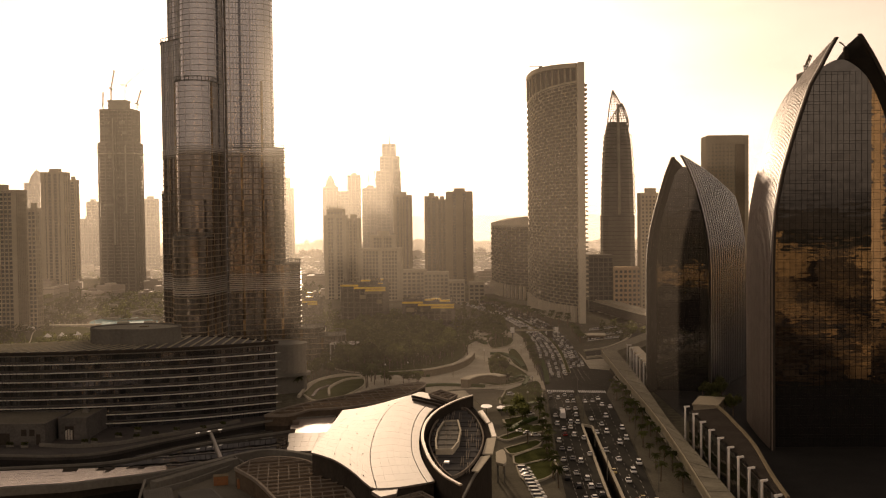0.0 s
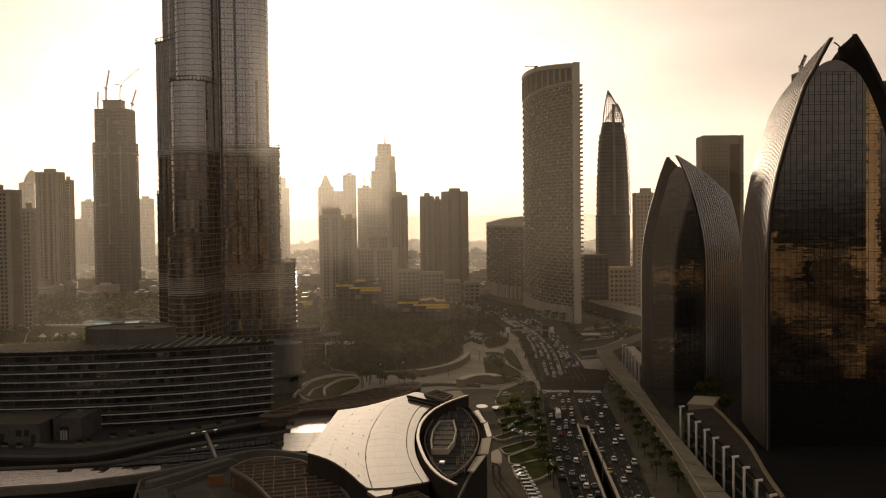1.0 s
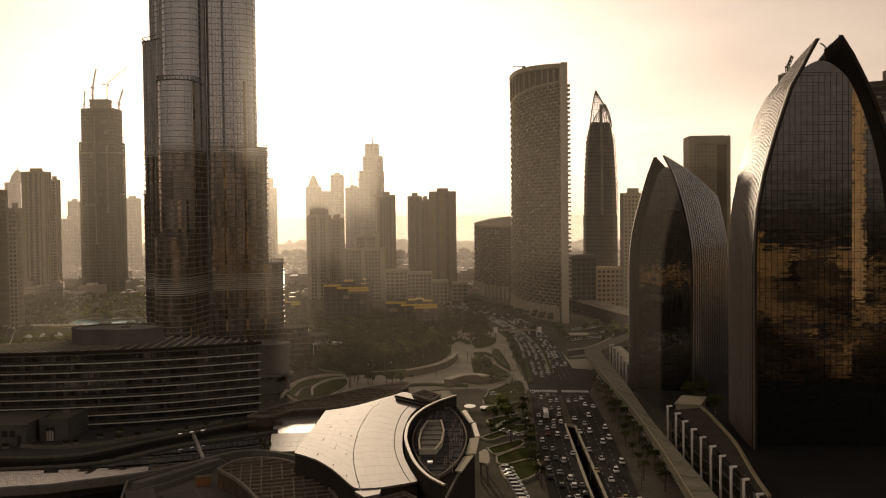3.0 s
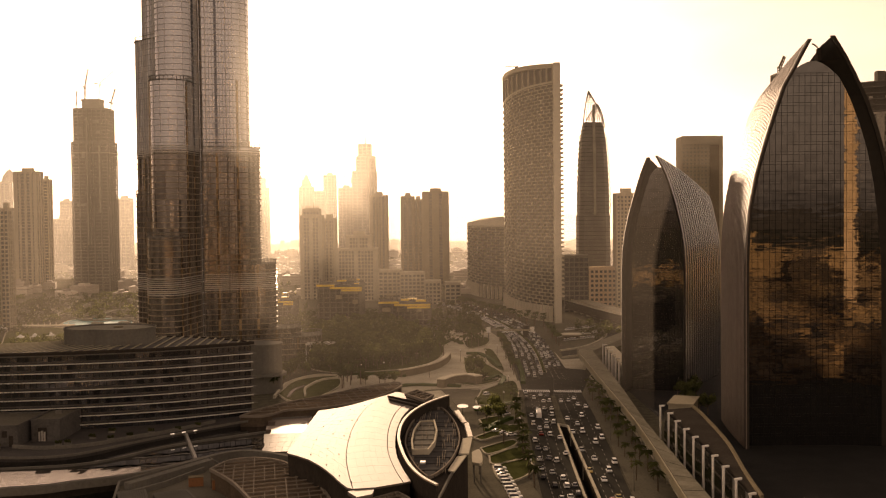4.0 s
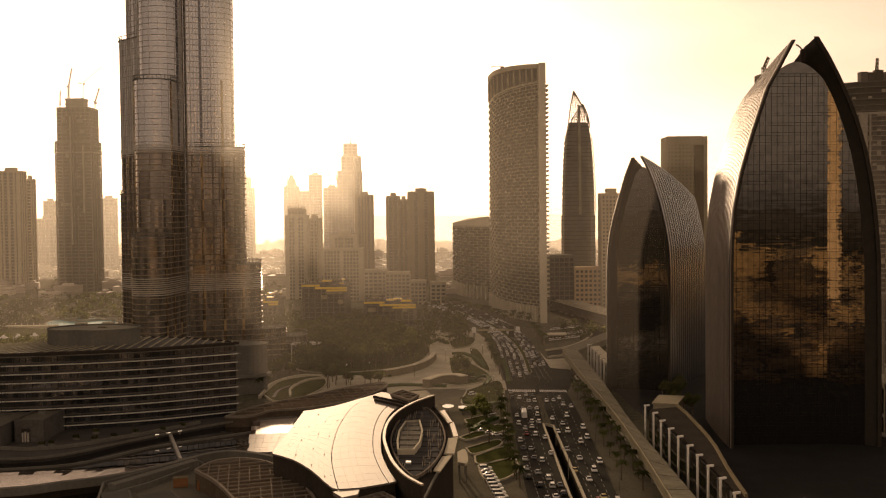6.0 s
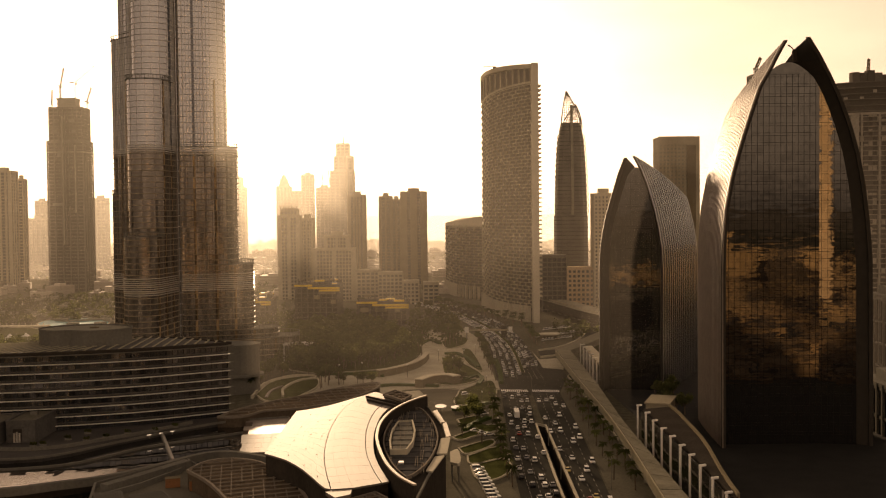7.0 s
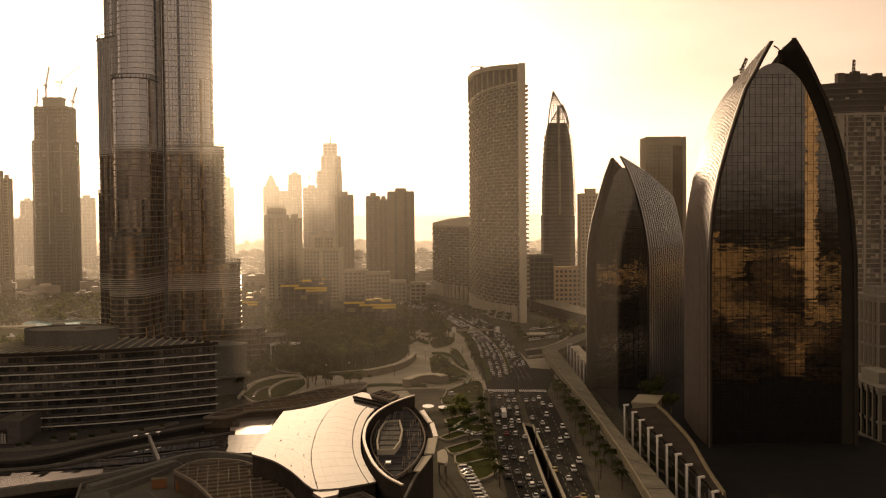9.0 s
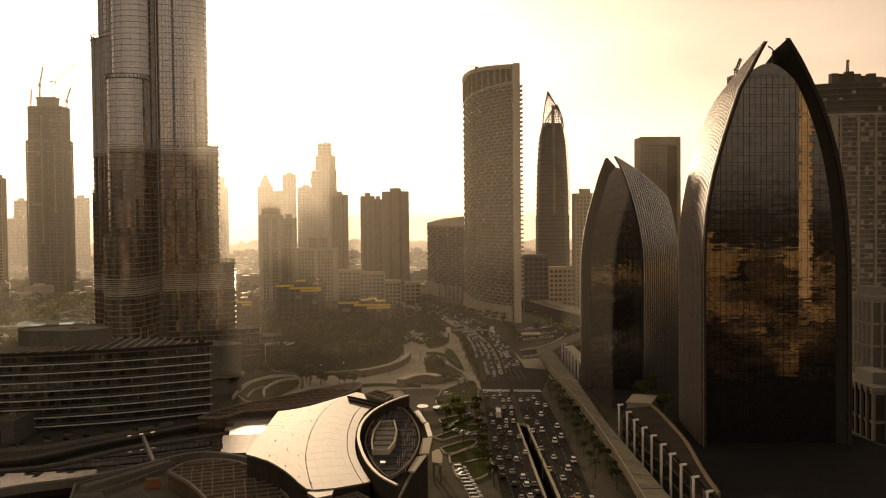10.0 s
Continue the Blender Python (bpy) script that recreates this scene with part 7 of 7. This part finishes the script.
grid_bars(leaf, "slat", offset(inner, -0.6), 0, 7.2, 26.7, 5.9, 0.4, material("grey_roof_slat", (0.075, 0.073, 0.072), 0.9, 0.0, 0.25, spec=0.0))
rgs = random.Random(4)
rung = mesh_of(box(bmesh.new(), 0, 0, 0, 0.16, 11.0, 0.3), "cross_bar")
sky_l = [(-11.3, 299.5), (-12, 311.6), (-11.9, 326.3), (-10.4, 340.5), (-6, 342.2), (-4.9, 326), (-5.4, 309.8), (-7, 299.4)]
for k, yy in enumerate((283, 290.5, 298, 305, 312.5, 320, 327.5, 335, 342, 349.5, 356, 362)):
    for m in range(5):
        x = -12.5 + 3.3 * m + (1.6 if k % 2 else 0.0) + rgs.uniform(-0.5, 0.5)
        box_ok = all(any((q[0] - x) * sx > 0.9 and abs(q[1] - yy) < 9 for q in inner) for sx in (-1, 1))
        if box_ok and not (-12.6 < x < -4.6 and 293 < yy < 347) and rgs.random() < 0.8:
            for dx in (-0.28, 0.28):
                piece("cross_bar", rung, M_bar, leaf, (x + dx, yy, 27.1), rgs.uniform(-2, 2))
part("inner_rim", wall_line(bmesh.new(), inner + [inner[0]], 0.4, 26.7, 27.6), M_bar, leaf)
part("skylight", prism(bmesh.new(), offset(ccw(sky_l), -0.4), 26.7, 27.9), M_dark, leaf)
part("skylight_frame", wall_line(bmesh.new(), sky_l + [sky_l[0]], 0.5, 26.7, 28.7), M_pale, leaf, "pale skylight frame")
grid_bars(leaf, "skylight_bar", offset(ccw(sky_l), -0.5), 0, 7.0, 27.9, 5.2, 0.3, M_grey)
for x, yy in ((-9.2, 320), (-8.0, 322), (-9.6, 333), (-7.4, 334), (-8.8, 305)):
    piece("skylight_cross_bar", rung, M_bar, leaf, (x, yy, 28.2), 3)
part("floor_hatch", box(bmesh.new(), -8.2, 289, 27.1, 1.4, 2.0, 0.5), M_white, leaf)
# loose tan and grey panels on the shoulder of the leaf
for q, m in (([(0.2, 365.3), (2.2, 368.4), (4.6, 346.4), (3.1, 345.5)], M_tan), ([(3.8, 343.6), (5.1, 346.4), (6.1, 324.4), (4.7, 323.6)], M_tan), ([(3, 321.3), (5.9, 322.8), (4.5, 300.8), (1.6, 300.9)], M_pale), ([(1.1, 297.4), (3.8, 298.7), (0.3, 279.8), (-1.4, 281.1)], M_pale)):
    part("shoulder_panel", prism(bmesh.new(), ccw(q), 26.62, 27.0), m, leaf)
canopy = thing("entrance_canopy", (0, 0, 0), "pale rounded entrance canopy at the foot of the leaf", "canopy")
part("roof", prism(bmesh.new(), ccw(level([(6.9, 387.4), (9.7, 392), (10.5, 380), (9.8, 369.6), (6.7, 371.4)], 12)), 7, 8), M_pale, canopy)
for x, y in ((7.4, 385), (9.6, 387), (9.7, 374), (7.4, 374.5)):
    part("column", box(bmesh.new(), x, y, 0, 0.5, 0.5, 7.0), M_grey, canopy)

# trellis roofs: dark deck under a grid of pale bars
def trellis(label, pts, z, t1, t2, g1, g2, n=24):
    pts = ccw(level(list(pts) + [pts[0]], n)[:-1] if n else pts)
    ob = thing("trellis_roof", (0, 0, 0), label, "roof", "trellis roofs", "structure")
    part("deck", prism(bmesh.new(), pts, 0, z - 1.0), M_deck, ob)
    part("rim", wall_line(bmesh.new(), pts + [pts[0]], 0.7, z - 1.2, z - 0.3), M_bar, ob)
    grid_bars(ob, "bar", pts, t1, g1, z - 0.7, 0.22, 0.3, M_bar)
    grid_bars(ob, "cross_bar", pts, t2, g2, z - 0.72, 0.26, 0.3, M_bar, broken=random.Random(int(z)))
    return ob


trellis("curved trellis roof of pale bars over a dark deck", [(-70.5, 308), (-67.3, 318.6), (-60.3, 322), (-51.9, 317.9), (-44.3, 306.2), (-37.7, 292.2), (-31.4, 272.2), (-26.3, 249.1), (-43, 249.7), (-50.7, 269.7), (-61.2, 293.2)], 22, 20, 100, 4.2, 2.9, 40)
trellis("long curved trellis roof strip beyond the satin roof", [(-88.5, 442.7), (-83.2, 459.2), (-71.3, 478.1), (-57.9, 493.8), (-43.8, 514), (-27.6, 528.6), (-25.3, 514.5), (-33.9, 487.7), (-41.8, 474.9), (-52, 464.2), (-63.5, 458.1), (-71.4, 455.9), (-78, 443.3)], 12, 20, 105, 7.0, 4.2, 44)
# small trellis box at the near edge of the satin roof
trellis("small trellis roof box beside the satin roof", [(-20.4, 258.5), (-14, 265.4), (-10.9, 259.4), (-10.7, 250), (-18.6, 250)], 26, 30, 120, 2.6, 2.6, 0)
trellis("framed trellis box on the far corner of the satin roof", [(-17.2, 391.2), (-13.3, 399.9), (-7.1, 388.3), (-9.8, 377.7)], 29.3, 60, 150, 3.4, 4.4, 0)
# gleaming flat roof and glass fall beside the satin roof
gl = thing("gleaming_roof", (0, 0, 0), "mirror-bright metal roof sheets catching the low sun", "roof", kind="structure")
rgs = random.Random(8)
a0, a1, b0, b1 = Vector((-79, 450)), Vector((-69.3, 384.4)), Vector((-59.5, 453.3)), Vector((-57.9, 386))
for k in range(8):
    cols = 1 if k < 4 else 5
    for c in range(cols):
        cut = rgs.uniform(0.0, 0.22) if c == 0 else 0.0
        f0, f1, g0, g1 = k / 8, (k + 0.97) / 8, c / cols + cut / cols, (c + 0.98) / cols
        q = [a0.lerp(a1, f).lerp(b0.lerp(b1, f), g) for f, g in ((f0, g0), (f0, g1), (f1, g1), (f1, g0))]
        part("roof_sheet", prism(bmesh.new(), ccw([(p.x, p.y) for p in q]), 7.1, 9 + 0.02 * k), M_gleam if k < 4 else M_bright, gl)
# near terrace with walls and rust-coloured containers
near = roof("roof_near", "near grey roof terrace with low walls", [(-98, 310.7), (-78.4, 341.1), (-64.6, 317.2), (-52.3, 286.1), (-44.2, 256.1), (-85.6, 257.5)], 16, M_roof, edge=M_grey, edge_h=1.6)
for (x, y), s in (((-75.4, 310.4), (4.2, 2.6, 2.6)), ((-68.1, 306.9), (3.4, 3.0, 2.8))):
    ob = thing("container", (x, y, 16), "rust-coloured metal container on the near roof", "container", "containers")
    part("case", box(bmesh.new(), 0, 0, 0.1, *s, 15), material("rust_paint", (0.26, 0.11, 0.045), 0.7, 0, 0.3), ob)
    part("lid", box(bmesh.new(), 0, 0, 0.1 + s[2], s[0] + 0.15, s[1] + 0.15, 0.12, 15), M_brown, ob)
lone("roof_wall", wall_line(bmesh.new(), [(-93.5, 304.1), (-87.4, 314.2), (-76.3, 333.7)], 3.0, 16, 18.6), M_grey, "thick low grey wall on the near roof", "wall")
lone("roof_beam", wall_line(bmesh.new(), [(-93, 297), (-84.6, 309.2), (-76.8, 327.5)], 0.8, 16, 17.6), M_grey, "long low parapet beam on the near roof", "beam")
for (x, y), wide, deep, turn in (((-88.5, 292.5), 7.5, 15, 20), ((-76.8, 292.5), 9.5, 13, 28)):
    ob = thing("roof_shed", (x, y, 16), "low shed with a ribbed grey sheet roof", "shed", "roof sheds")
    part("wall", box(bmesh.new(), 0, 0, 0, wide, deep, 1.4, turn), M_hut, ob)
    part("sheet", box(bmesh.new(), 0, 0, 1.4, wide + 0.4, deep + 0.4, 0.1, turn), M_grey, ob)
    rb = mesh_of(box(bmesh.new(), 0, 0, 0, 0.3, deep + 0.4, 0.25), "roof_rib")
    for k in range(int(wide / 0.62)):
        a = -wide / 2 + 0.2 + 0.62 * k
        piece("roof_rib", rb, M_grey, ob, (a * math.cos(radians(turn)), a * math.sin(radians(turn)), 1.5), turn)
# ---- haze and lens glare: added sheets pass most light and scatter the low sun ----
def veil(y, share, height, forward):
    """One upright sheet standing in for haze, thinning out to nothing at its height."""
    m = bpy.data.materials.new("haze_sheet")
    m.use_nodes = True
    t = m.node_tree
    t.nodes.remove(t.nodes["Principled BSDF"])
    mixer, clear, dust = t.nodes.new("ShaderNodeMixShader"), t.nodes.new("ShaderNodeBsdfTransparent"), t.nodes.new("ShaderNodeBsdfTranslucent")
    co, sep, fade = t.nodes.new("ShaderNodeTexCoord"), t.nodes.new("ShaderNodeSeparateXYZ"), t.nodes.new("ShaderNodeMapRange")
    fade.interpolation_type = 'SMOOTHSTEP'
    fade.inputs["From Min"].default_value, fade.inputs["From Max"].default_value = 0.0, height
    fade.inputs["To Min"].default_value, fade.inputs["To Max"].default_value = share, 0.0
    t.links.new(co.outputs["Object"], sep.inputs[0])
    t.links.new(sep.outputs["Z"], fade.inputs["Value"])
    low = t.nodes.new("ShaderNodeMapRange")               # thinner near the ground, imitating haze that lies in shade
    low.inputs["From Min"].default_value, low.inputs["From Max"].default_value = 0.0, 130.0
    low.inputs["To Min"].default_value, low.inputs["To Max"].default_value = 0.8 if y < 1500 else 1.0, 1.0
    both = t.nodes.new("ShaderNodeMath")
    both.operation = 'MULTIPLY'
    t.links.new(sep.outputs["Z"], low.inputs["Value"])
    t.links.new(low.outputs[0], both.inputs[0])
    t.links.new(fade.outputs[0], both.inputs[1])
    t.links.new(both.outputs[0], mixer.inputs[0])
    # haze brightness set through sheet colour: warm near, greyer and darker far off
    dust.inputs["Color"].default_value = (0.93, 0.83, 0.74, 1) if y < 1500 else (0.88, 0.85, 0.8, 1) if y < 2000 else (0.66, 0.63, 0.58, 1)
    t.links.new(clear.outputs[0], mixer.inputs[1])
    ahead, lobes = t.nodes.new("ShaderNodeBsdfRefraction"), t.nodes.new("ShaderNodeMixShader")   # forward lobe puts a glow round the sun into the sheet
    ahead.distribution = 'GGX'
    ahead.inputs["Roughness"].default_value, ahead.inputs["IOR"].default_value = 0.6, 1.3
    ahead.inputs["Color"].default_value = (0.99, 0.955, 0.84, 1)
    lobes.inputs[0].default_value = forward
    t.links.new(dust.outputs[0], lobes.inputs[1])
    t.links.new(ahead.outputs[0], lobes.inputs[2])
    t.links.new(lobes.outputs[0], mixer.inputs[2])
    t.links.new(mixer.outputs[0], t.nodes["Material Output"].inputs["Surface"])
    bm = bmesh.new()
    w = 0.75 * y + 400
    bm.faces.new([bm.verts.new(p) for p in ((-w, y, 0.2), (w, y, 0.2), (w, y, height), (-w, y, height))])
    return lone("haze", bm, m, "flat translucent sheet standing in for evening haze", "haze", "structure")


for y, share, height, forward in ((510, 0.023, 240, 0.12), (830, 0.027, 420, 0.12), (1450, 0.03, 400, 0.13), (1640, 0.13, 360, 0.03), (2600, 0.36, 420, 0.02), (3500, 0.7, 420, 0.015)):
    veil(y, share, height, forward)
